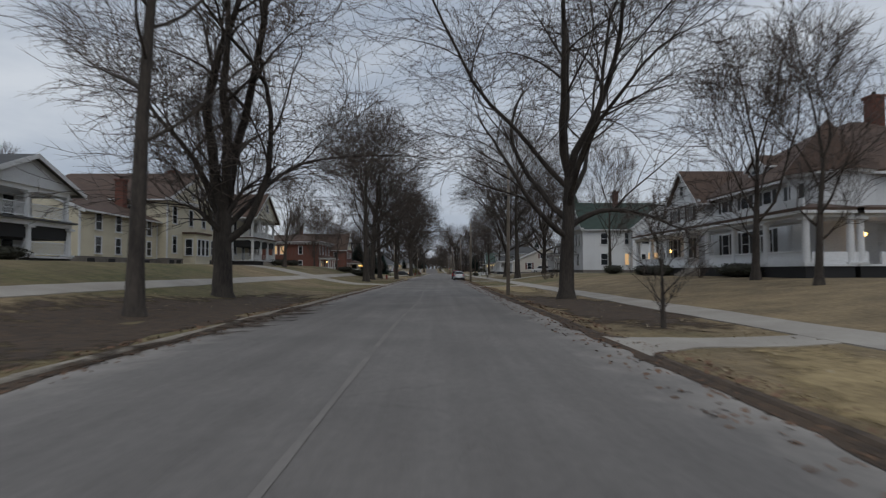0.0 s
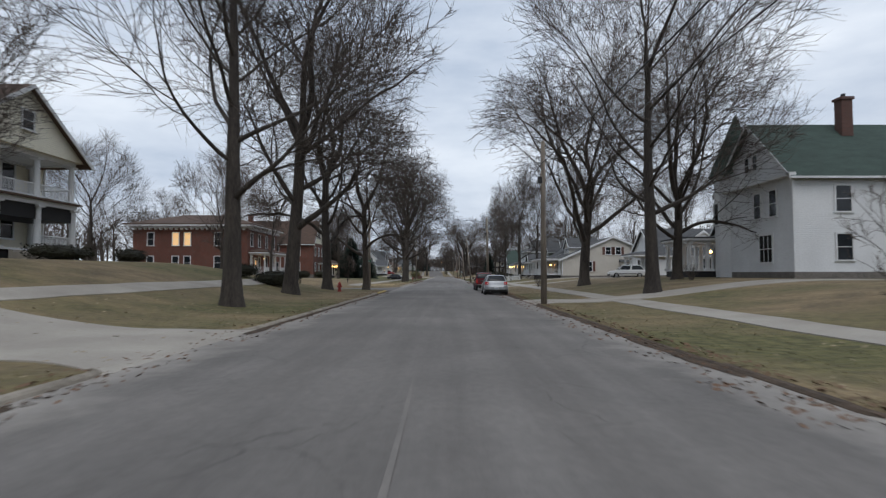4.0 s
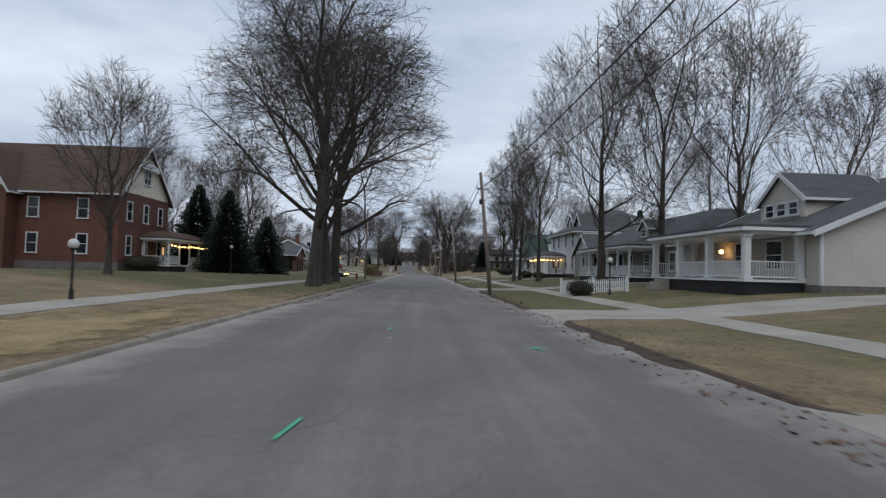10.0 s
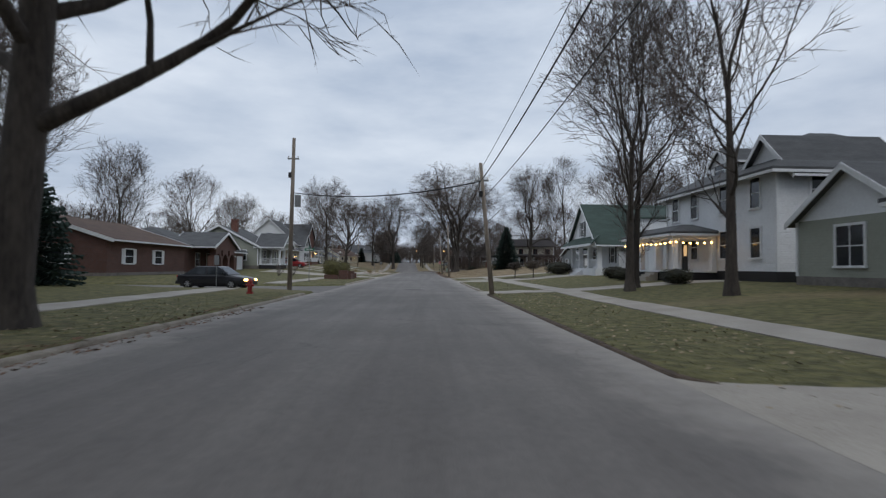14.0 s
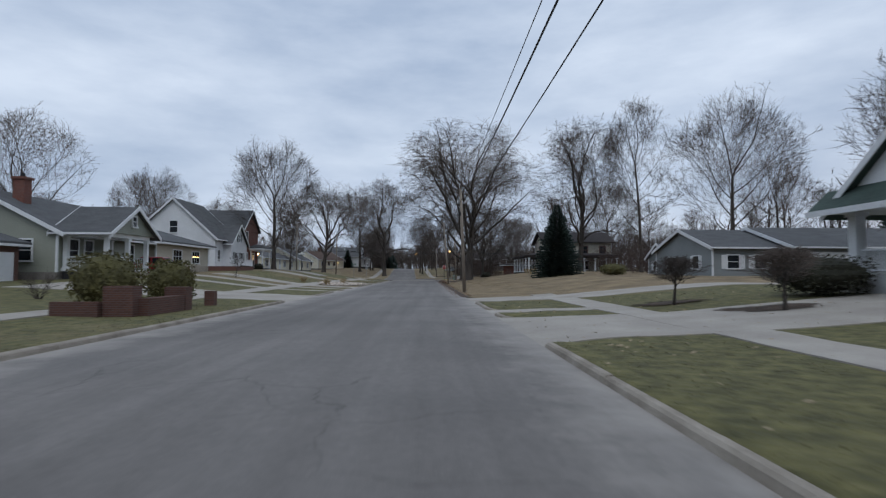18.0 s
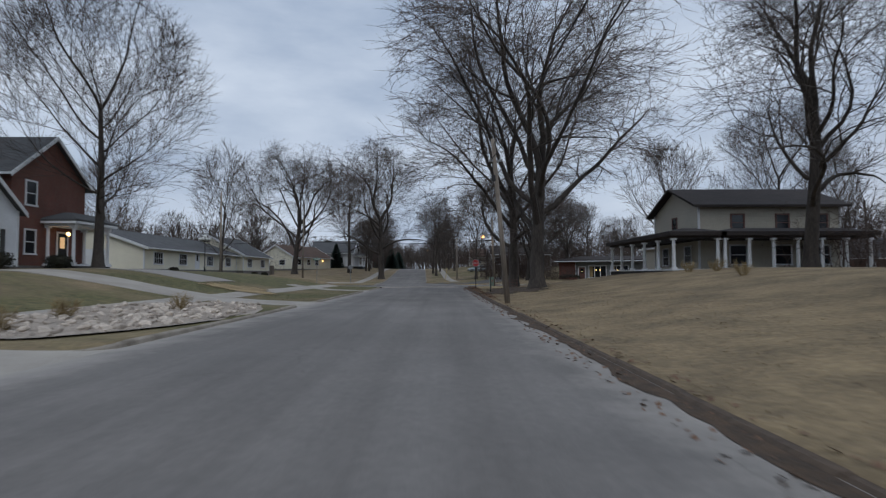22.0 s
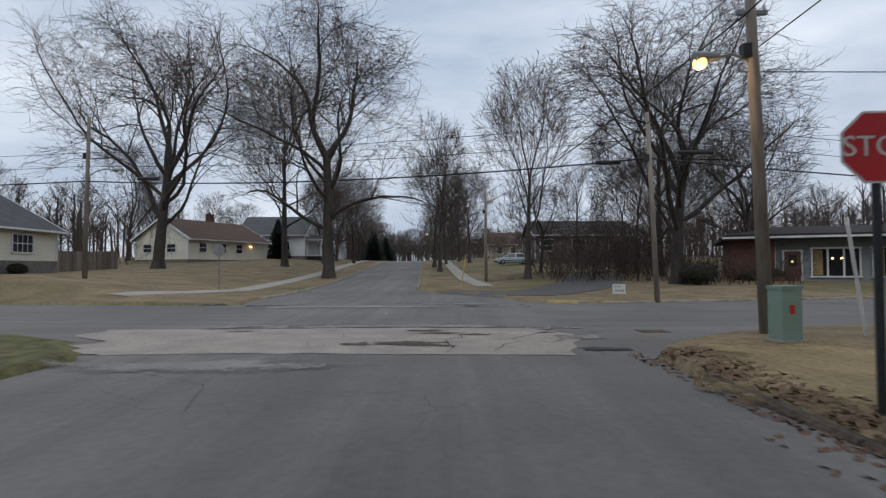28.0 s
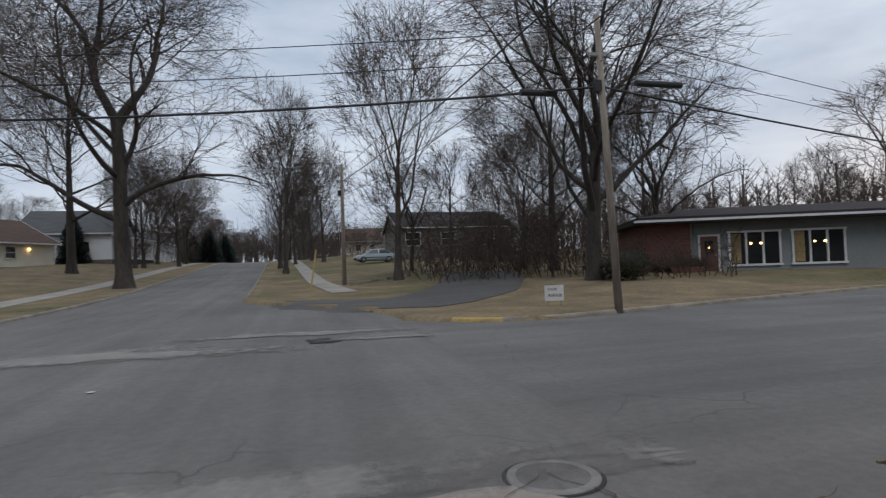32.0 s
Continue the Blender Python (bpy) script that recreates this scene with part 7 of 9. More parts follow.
def thicket(x0, x1, y0, y1, count, low, high, seed, label):
    """A dense stand of thin brush, one joined mesh."""
    rn = random.Random(seed)
    vs, fs = [], []
    for _ in range(count):
        x, y = rn.uniform(x0, x1), rn.uniform(y0, y1)
        z, hgt = land(x, y), rn.uniform(low, high)
        p = Vector((x, y, z - 0.1))
        d = Vector((rn.gauss(0, 0.4), rn.gauss(0, 0.4), 1)).normalized()
        pts = [p]
        for k in range(4):
            d = (d + Vector((rn.gauss(0, 0.15), rn.gauss(0, 0.15), 0.05))).normalized()
            p = p + d * hgt / 4
            pts.append(p)
        tube(vs, fs, pts, [0.026, 0.022, 0.017, 0.012, 0.008], 3, True)
        for k in range(12):
            i = rn.randrange(1, 4)
            b = pts[i].lerp(pts[i + 1], rn.random())
            e = b + Vector((rn.gauss(0, 0.75), rn.gauss(0, 0.75), rn.uniform(-0.1, 0.9))) * hgt * 0.34
            tube(vs, fs, [b, e], [0.014, 0.006], 3, True)
            for j in range(3):
                c = b.lerp(e, rn.uniform(0.3, 1))
                tube(vs, fs, [c, c + Vector((rn.gauss(0, 0.3), rn.gauss(0, 0.3), rn.uniform(-0.1, 0.4))) * hgt * 0.22], [0.01, 0.004], 3, True)
    me = bpy.data.meshes.new("thicket")
    me.from_pydata(vs, [], fs)
    me.materials.append(BRUSH)
    tagged(new("thicket", me), label, "thicket", kind="stuff")


BRUSH = material("brush_twigs", (0.085, 0.056, 0.045), (0.04, 0.028, 0.024), 0.95, 1.0, 8.0, 0.2)
thicket(9.5, 20.5, 349.5, 366, 340, 1.6, 5.4, 61, "dense brown thicket of bare brush beside the drive")
thicket(17, 24, 344, 349, 60, 1.2, 2.6, 62, "bare brown shrubs beside the brick house")
thicket(20, 46, 364, 380, 320, 3.5, 7.0, 63, "bare brown brush behind the ranch house")
thicket(-30, -14, 412, 450, 260, 3.0, 6.0, 64, "bare brown brush on the rise")
thicket(-70, 50, 703, 730, 420, 9.0, 16.0, 69, "bare brown woods closing the end of the street")
thicket(-42, -16, 468, 530, 300, 4.0, 9.0, 70, "bare brown brush beyond the rise")
thicket(3, 34, 468, 530, 300, 4.0, 9.0, 71, "bare brown brush beyond the rise")
thicket(4, 30, 402, 450, 320, 3.0, 7.0, 65, "bare brown brush on the rise")
thicket(-46, -34, 340, 420, 240, 3.0, 6.0, 66, "bare brown brush behind the cream house")
thicket(26, 46, 268, 296, 260, 2.5, 5.0, 67, "bare brown brush behind the lawn")
thicket(38, 52, 300, 345, 260, 3.0, 6.0, 68, "bare brown brush behind the beige house")


# ---- poles and cables ----
def utility_pole(x, y, hgt, lean=(0.0, 0.0), r=0.15, arms=(), label="weathered wooden utility pole beside the kerb", extras=True):
    z = land(x, y)
    ob = thing("utility_pole", (x, y, z), label, "pole", "utility poles", own=False)
    bm = bmesh.new()
    top = Vector((lean[0], lean[1], hgt))
    p0 = Vector((0, 0, -0.4))
    rod(bm, p0, top, r, r * 0.68, 12)
    part("shaft", bm, POLE, ob, smooth=True)
    if extras:
        q = Vector((0, 0, 0)).lerp(top, 0.86)
        part("bracket", boxed(q.x - 0.35, q.x + 0.35, q.y - 0.05, q.y + 0.05, q.z, q.z + 0.09), STEEL, ob)
        for s in (-0.3, 0.0, 0.3):
            part("insulator", rod(bmesh.new(), (q.x + s, q.y, q.z + 0.09), (q.x + s, q.y, q.z + 0.22), 0.05, 0.03, 8), GLOBE, ob)
        q = Vector((0, 0, 0)).lerp(top, 0.74)
        part("junction_box", boxed(q.x - 0.26, q.x - 0.06, q.y - 0.1, q.y + 0.1, q.z, q.z + 0.32), PLASTIC, ob)
    for kind in arms:
        if kind == "transformer":
            q = Vector((0, 0, 0)).lerp(top, 0.55)
            part("transformer", rod(bmesh.new(), (q.x + 0.36, q.y, q.z), (q.x + 0.36, q.y, q.z + 0.75), 0.2, 0.2, 14), STEEL, ob)
    return ob


def street_light(ob, hgt, reach, side, lit=True):
    """A cobra-head lamp on a curved arm fixed to a pole."""
    bm = bmesh.new()
    pts = [Vector((0, 0, hgt - 0.5)), Vector((side * reach * 0.35, 0, hgt - 0.05)), Vector((side * reach * 0.7, 0, hgt + 0.08)), Vector((side * reach, 0, hgt))]
    for a, b in zip(pts[:-1], pts[1:]):
        rod(bm, a, b, 0.035, sides=8)
    arm = part("lamp_arm", bm, STEEL, ob)
    head = part("lamp_head", rod(bmesh.new(), (side * reach, 0, hgt + 0.02), (side * (reach + 0.55), 0, hgt - 0.02), 0.10, 0.15, 10), STEEL, arm)
    bm = bmesh.new()
    bmesh.ops.create_icosphere(bm, subdivisions=2, radius=0.15, matrix=Matrix.Translation((side * (reach + 0.42), 0, hgt - 0.13)))
    part("lamp_lens", bm, SODIUM if lit else GLOBE, arm, "glowing orange lamp lens" if lit else "")


SODIUM = material("sodium_lamp", (0.9, 0.6, 0.3), None, 0.4, emit=(1.0, 0.42, 0.09, 5.0))
POLES = [(5.25, 35.3, 8.0, (0.05, 0), 0.12), (5.25, 80.0, 8.2, (0.0, 0), 0.16), (5.2, 116.6, 8.0, (-0.12, 0), 0.15), (4.98, 153.6, 8.0, (-0.85, 0.1), 0.14), (5.1, 190.0, 7.2, (-0.70, 0.2), 0.14), (5.38, 248.6, 8.2, (-0.35, 0), 0.15), (5.42, 283.0, 8.6, (-0.75, 0), 0.15), (8.4, 322.2, 8.2, (-0.25, 0), 0.16), (4.9, 357.0, 7.6, (0, 0), 0.14)]
pole_tops = []
for x, y, hgt, lean, r in POLES:
    ob = utility_pole(x, y, hgt, lean, r, label="leaning weathered wooden utility pole beside the kerb" if abs(lean[0]) > 0.5 else "weathered wooden utility pole beside the kerb")
    pole_tops.append(Vector((x + lean[0], y + lean[1], land(x, y) + hgt)))
    if y == 322.2:
        street_light(ob, 6.1, 0.95, -1)
utility_pole(-8.35, 116.9, 9.9, (-0.1, 0), 0.15)
utility_pole(-7.0, 194.9, 9.6, (0.12, 0), 0.15, ("transformer",))
left_pole = utility_pole(-19.8, 343.4, 9.6, (0.1, 0), 0.15)
street_light(left_pole, 6.4, 1.6, 1, False)
utility_pole(10.9, 335.2, 8.6, (-0.35, 0), 0.125)
utility_pole(-24.5, 322.0, 11.0, (0, 0), 0.13)
far_pole = utility_pole(0.6, 440, 8.5, (0, 0), 0.13)
street_light(far_pole, 6.2, 2.4, -1)
lamp = new("street_lamp_light", bpy.data.lights.new("street_lamp_light", "POINT"))
lamp.data.energy, lamp.data.color, lamp.data.shadow_soft_size = 60, (1.0, 0.62, 0.28), 0.15
lamp.location = (7.0, 322.2, land(8.4, 322.2) + 5.8)


def cable(a, b, sag, r=0.012, label="black overhead cable strung between poles"):
    a, b = Vector(a), Vector(b)
    vs, fs = [], []
    n = 14
    pts = [a.lerp(b, k / n) + Vector((0, 0, -sag * 4 * (k / n) * (1 - k / n))) for k in range(n + 1)]
    tube(vs, fs, pts, [r] * (n + 1), 5)
    me = bpy.data.meshes.new("overhead_cable")
    me.from_pydata(vs, [], fs)
    me.materials.append(WIRE)
    return tagged(new("overhead_cable", me), label, "cable", "overhead cables")


for a, b in zip(pole_tops[:-1], pole_tops[1:]):
    cable(a + Vector((0, 0, -0.35)), b + Vector((0, 0, -0.35)), 0.35, 0.012)
    cable(a + Vector((-0.1, 0, -1.15)), b + Vector((-0.1, 0, -1.15)), 0.45, 0.022)
    cable(a + Vector((0.15, 0, -1.9)), b + Vector((0.15, 0, -1.9)), 0.5, 0.014)
back = pole_tops[0] + Vector((0, -46, 0))
cable(back + Vector((0, 0, -0.35)), pole_tops[0] + Vector((0, 0, -0.35)), 0.35)
cable(back + Vector((0, 0, -1.15)), pole_tops[0] + Vector((0, 0, -1.15)), 0.45, 0.02)
cable((-6.9, 194.9, 6.1), (4.5, 190.1, 6.3), 0.5, 0.03, "thick black cable sagging across the street")
cable((-8.4, 116.9, 9.3), (5.25, 116.6, 7.5), 0.25, 0.012)
cable((-60, 118, 9.6), (-8.4, 116.9, 9.4), 0.8, 0.014)
cable((5.25, 116.6, 7.4), (40, 119, 8.4), 0.4, 0.012)
for z, r, sag in ((8.2, 0.014, 0.35), (7.4, 0.014, 0.4), (6.5, 0.035, 0.5)):
    cable((-70, 345, z + 0.6), (-19.8, 343.4, z + 0.3), 0.6, r)
    cable((-19.8, 343.4, z + 0.3), (10.6, 335.2, z), sag, r)
    cable((10.6, 335.2, z), (62, 348, z + 0.2), 0.6, r)
cable((7.95, 322.2, 7.2), (10.6, 335.2, 7.2), 0.1, 0.012)
cable((7.95, 322.2, 5.9), (60, 320, 6.4), 0.4, 0.012)
for x, y, z, ln in ((8.9, 335.7, 6.4, 1.1), (13.0, 335.9, 6.9, 1.6), (-15.5, 342.2, 6.75, 1.2)):
    ob = thing("cable_closure", (x, y, z), "black splice closure hanging on the cable", "cable box", own=False)
    part("casing", rod(bmesh.new(), (-ln / 2, 0, 0), (ln / 2, 0, 0), 0.1, 0.1, 10), PLASTIC, ob)


# ---- vehicles ----
def wheel(parent, x, y, r, w, side):
    bm = bmesh.new()
    n = 20
    prof = [(r * 0.62, 0.5), (r * 0.93, 0.5), (r, 0.36), (r, -0.36), (r * 0.93, -0.5), (r * 0.62, -0.5)]
    rings = [[bm.verts.new((x + o * w, y + q * math.cos(k * math.tau / n), r + q * math.sin(k * math.tau / n))) for k in range(n)] for q, o in prof]
    for i in range(len(prof)):
        for k in range(n):
            bm.faces.new((rings[i][k], rings[i][(k + 1) % n], rings[(i + 1) % len(prof)][(k + 1) % n], rings[(i + 1) % len(prof)][k]))
    bmesh.ops.recalc_face_normals(bm, faces=bm.faces)
    wh = part("wheel", rod(bmesh.new(), (x - w * 0.3, y, r), (x + side * w * 0.38, y, r), r * 0.63, r * 0.6, 16), PLASTIC, parent)
    part("tyre", bm, RUBBER, wh)
    rim = bmesh.new()
    for k in range(6):
        a = k * math.tau / 6
        rod(rim, (x + side * w * 0.42, y + r * 0.08 * math.cos(a), r + r * 0.08 * math.sin(a)), (x + side * w * 0.42, y + r * 0.6 * math.cos(a), r + r * 0.6 * math.sin(a)), 0.035, 0.045, 6)
    rod(rim, (x + side * w * 0.3, y, r), (x + side * w * 0.48, y, r), 0.06, 0.05, 10)
    part("rim", rim, CHROME, wh)


def loft(bm, sections):
    rings = [[bm.verts.new(p) for p in s] for s in sections]
    n = len(sections[0])
    for i in range(len(rings) - 1):
        for k in range(n):
            bm.faces.new((rings[i][k], rings[i][(k + 1) % n], rings[i + 1][(k + 1) % n], rings[i + 1][k]))
    bm.faces.new(rings[0])
    bm.faces.new(rings[-1])
    bmesh.ops.recalc_face_normals(bm, faces=bm.faces)
    return bm


def body_ring(y, w, z0, z1, crown=0.06):
    """A rounded cross-section of the body at y."""
    h, b = w / 2, z1 - z0
    return [(-h * 0.90, y, z0), (-h * 0.985, y, z0 + b * 0.18), (-h, y, z0 + b * 0.5), (-h * 0.97, y, z0 + b * 0.85), (-h * 0.88, y, z1), (0, y, z1 + crown), (h * 0.88, y, z1), (h * 0.97, y, z0 + b * 0.85), (h, y, z0 + b * 0.5), (h * 0.985, y, z0 + b * 0.18), (h * 0.90, y, z0), (0, y, z0 - 0.02)]


def car(name, x, y, turn, mt, label, length=4.2, width=1.76, height=1.48, belt=0.92, cab=(0.08, 0.30, 0.62, 0.80), sill=0.24, wheel_r=0.32, z=None, tail_lit=False, bonnet=0.9):
    """A car that looks along +y before its turn, its rear at y = 0; cab gives where the rear glass, roof and windscreen lie."""
    z = land(x, y) if z is None else z
    ob = thing(name, (x, y, z), label, "car", own=False, turn=turn)
    L, W = length, width
    st = [(0.0, 0.86, 0.42, belt - 0.12), (0.02, 0.95, 0.32, belt - 0.02), (0.10, 1.0, sill, belt), (0.35, 1.0, sill, belt), (0.60, 1.0, sill, belt * 0.99), (0.70, 1.0, sill, belt * 0.98), (0.82, 0.99, sill, belt * bonnet), (0.93, 0.95, sill + 0.04, belt * bonnet * 0.92), (0.985, 0.86, 0.34, belt * bonnet * 0.82), (1.0, 0.74, 0.40, belt * bonnet * 0.70)]
    body = part("body", loft(bmesh.new(), [body_ring(f * L, W * s, a, b, 0.03) for f, s, a, b in st]), mt, ob, smooth=False)
    c0, c1, c2, c3 = (c * L for c in cab)
    hb, ht = W * 0.46, W * 0.37

    def cabin(g, zl, zt):
        return [(-hb * g, c0, zl), (hb * g, c0, zl), (hb * g, c3, zl), (-hb * g, c3, zl)], [(-ht * g, c1, zt), (ht * g, c1, zt), (ht * g, c2, zt), (-ht * g, c2, zt)]
    lo, hi = cabin(1.0, belt - 0.02, height - 0.05)
    bm = bmesh.new()
    a, b = [bm.verts.new(p) for p in lo], [bm.verts.new(p) for p in hi]
    t2 = [bm.verts.new((p[0] * 0.86, p[1] + (0.12 if i < 2 else -0.14), height)) for i, p in enumerate(hi)]
    for k in range(4):
        bm.faces.new((a[k], a[(k + 1) % 4], b[(k + 1) % 4], b[k]))
        bm.faces.new((b[k], b[(k + 1) % 4], t2[(k + 1) % 4], t2[k]))
    bm.faces.new(t2)
    bmesh.ops.recalc_face_normals(bm, faces=bm.faces)
    part("cabin", bm, mt, ob)

    def glass(nm, corners, off):
        bm = bmesh.new()
        c = sum((Vector(p) for p in corners), Vector()) / 4
        nrm = (Vector(corners[1]) - Vector(corners[0])).cross(Vector(corners[3]) - Vector(corners[0])).normalized()
        if nrm.dot(Vector(off)) < 0:
            nrm = -nrm
        q = [c + (Vector(p) - c) * 0.86 for p in corners]
        v0 = [bm.verts.new(p + nrm * 0.004) for p in q]
        v1 = [bm.verts.new(p + nrm * 0.014) for p in q]
        bm.faces.new(v1)
        bm.faces.new(v0)
        for k in range(4):
            bm.faces.new((v0[k], v0[(k + 1) % 4], v1[(k + 1) % 4], v1[k]))
        bmesh.ops.recalc_face_normals(bm, faces=bm.faces)
        part(nm, bm, GLASS, ob)
    glass("rear_window", [lo[0], lo[1], hi[1], hi[0]], (0, -1, 0.3))
    glass("windscreen", [lo[2], lo[3], hi[3], hi[2]], (0, 1, 0.3))
    for s in (0, 1):
        p = (lo[1], lo[2], hi[2], hi[1]) if s else (lo[0], lo[3], hi[3], hi[0])
        m0 = tuple((Vector(p[0]) * 0.5 + Vector(p[1]) * 0.5))
        m1 = tuple((Vector(p[3]) * 0.5 + Vector(p[2]) * 0.5))
        glass("side_window", [p[0], m0, m1, p[3]], (1 if s else -1, 0, 0))
        glass("side_window", [m0, p[1], p[2], m1], (1 if s else -1, 0, 0))
        x1 = W / 2 * (1 if s else -1)
        part("mirror", boxed(min(x1, x1 * 1.12), max(x1, x1 * 1.12), c3 - 0.42, c3 - 0.30, belt, belt + 0.14), mt, ob)
        part("side_trim", boxed(min(x1 * 0.99, x1 * 1.012), max(x1 * 0.99, x1 * 1.012), L * 0.22, L * 0.76, sill + 0.24, sill + 0.31), PLASTIC, ob)
        tl = W * 0.365 * (1 if s else -1)
        part("tail_lamp", rod(bmesh.new(), (tl, -0.045, belt - 0.16), (tl, 0.10, belt - 0.16), 0.075, 0.11, 14), TAIL, body)
        part("headlight", boxed(tl - 0.14, tl + 0.14, L - 0.14, L + 0.01, belt * bonnet - 0.30, belt * bonnet - 0.16), BULB if tail_lit else GLOBE, body)
        for f in (0.17, 0.80):
            wheel(ob, x1 * 0.90, L * f, wheel_r, 0.20, 1 if s else -1)
    part("rear_bumper", boxed(-W * 0.46, W * 0.46, -0.05, 0.1, 0.30, 0.50), PLASTIC, body)
    part("front_bumper", boxed(-W * 0.44, W * 0.44, L - 0.1, L + 0.04, 0.28, 0.46), PLASTIC, body)
    pl = part("number_plate", boxed(-0.16, 0.16, -0.066, -0.045, 0.52, 0.67), PLATE, body)
    part("plate_bars", boxed(-0.12, 0.12, -0.070, -0.064, 0.575, 0.62), PLATE_BAR, pl)
    part("badge", rod(bmesh.new(), (0, -0.02, belt - 0.18), (0, -0.05, belt - 0.18), 0.055, 0.055, 12), CHROME, body)
    part("underbody", boxed(-W * 0.40, W * 0.40, 0.2, L - 0.3, 0.16, sill + 0.12), DARK, ob)
    return ob


def shell_at(levels, n, a, z, off=0.0):
    """A point of a car's skin: levels give (height, rear, front, half width); a runs round the plan, n squares it."""
    zs, y0, y1, w = zip(*levels)
    r, f, h = np.interp(z, zs, y0), np.interp(z, zs, y1), np.interp(z, zs, w)
    c, s = math.cos(a), math.sin(a)
    cx, sy = math.copysign(abs(c) ** (2 / n), c), math.copysign(abs(s) ** (2 / n), s)
    return Vector(((h + off) * cx, (r + f) / 2 + ((f - r) / 2 + off) * sy, z + off * 0.3))


def shell(levels, n, sides=64, steps=3):
    """The closed skin of a body, lofted upwards."""
    bm = bmesh.new()
    zs = []
    for p, q in zip(levels[:-1], levels[1:]):
        zs += [p[0] + (q[0] - p[0]) * k / steps for k in range(steps)]
    zs.append(levels[-1][0])
    rings = [[bm.verts.new(shell_at(levels, n, math.tau * k / sides, z)) for k in range(sides)] for z in zs]
    for i in range(len(rings) - 1):
        for k in range(sides):
            bm.faces.new((rings[i][k], rings[i][(k + 1) % sides], rings[i + 1][(k + 1) % sides], rings[i + 1][k]))
    bm.faces.new(rings[0][::-1])
    bm.faces.new(rings[-1])
    return bm


def skin_patch(levels, n, a0, a1, z0, z1, off=0.008, m=14, k2=5, slant=0.0):
    """A pane, lamp or trim that lies on the skin between two angles and two heights; it has thickness and rounded ends."""
    bm = bmesh.new()
    grid = []
    for j in range(k2 + 1):
        f = j / k2
        inset = 0.05 * (2 * f - 1) ** 4
        row = []
        for i in range(m + 1):
            g = i / m
            ang = a0 + (a1 - a0) * (inset + (1 - 2 * inset) * g) + slant * f
            row.append((bm.verts.new(shell_at(levels, n, math.radians(ang), z0 + (z1 - z0) * f, off)), bm.verts.new(shell_at(levels, n, math.radians(ang), z0 + (z1 - z0) * f, -0.01))))
        grid.append(row)
    for j in range(k2):
        for i in range(m):
            bm.faces.new([grid[j][i][0], grid[j][i + 1][0], grid[j + 1][i + 1][0], grid[j + 1][i][0]])
    rim = [grid[0][i] for i in range(m + 1)] + [grid[j][m] for j in range(1, k2 + 1)] + [grid[k2][i] for i in range(m - 1, -1, -1)] + [grid[j][0] for j in range(k2 - 1, 0, -1)]
    for p, q in zip(rim, rim[1:] + rim[:1]):
        bm.faces.new((p[0], p[1], q[1], q[0]))
    bmesh.ops.recalc_face_normals(bm, faces=bm.faces)
    return bm


def arch(parent, x, y, r, side, mt):
    """A near-black disc painted for the shaded hollow of a wheel arch, with its lip."""
    part("wheel_arch", rod(bmesh.new(), (x - side * 0.10, y, r), (x + side * 0.004, y, r), r + 0.055, r + 0.055, 24), DARK, parent)
    vs, fs = [], []
    tube(vs, fs, [Vector((x, y + (r + 0.07) * math.cos(k * math.pi / 16), r + (r + 0.07) * math.sin(k * math.pi / 16))) for k in range(17)], [0.022] * 17, 6)
    me = bpy.data.meshes.new("arch_lip")
    me.from_pydata(vs, [], fs)
    me.materials.append(mt)
    me.shade_smooth()
    new("arch_lip", me).parent = parent


def plate_on(parent, y, z, mt):
    pl = part("number_plate", boxed(-0.155, 0.155, y - 0.03, y - 0.012, z, z + 0.155), mt, parent)
    part("plate_bars", boxed(-0.115, 0.115, y - 0.034, y - 0.029, z + 0.05, z + 0.10), PLATE_BAR, pl)


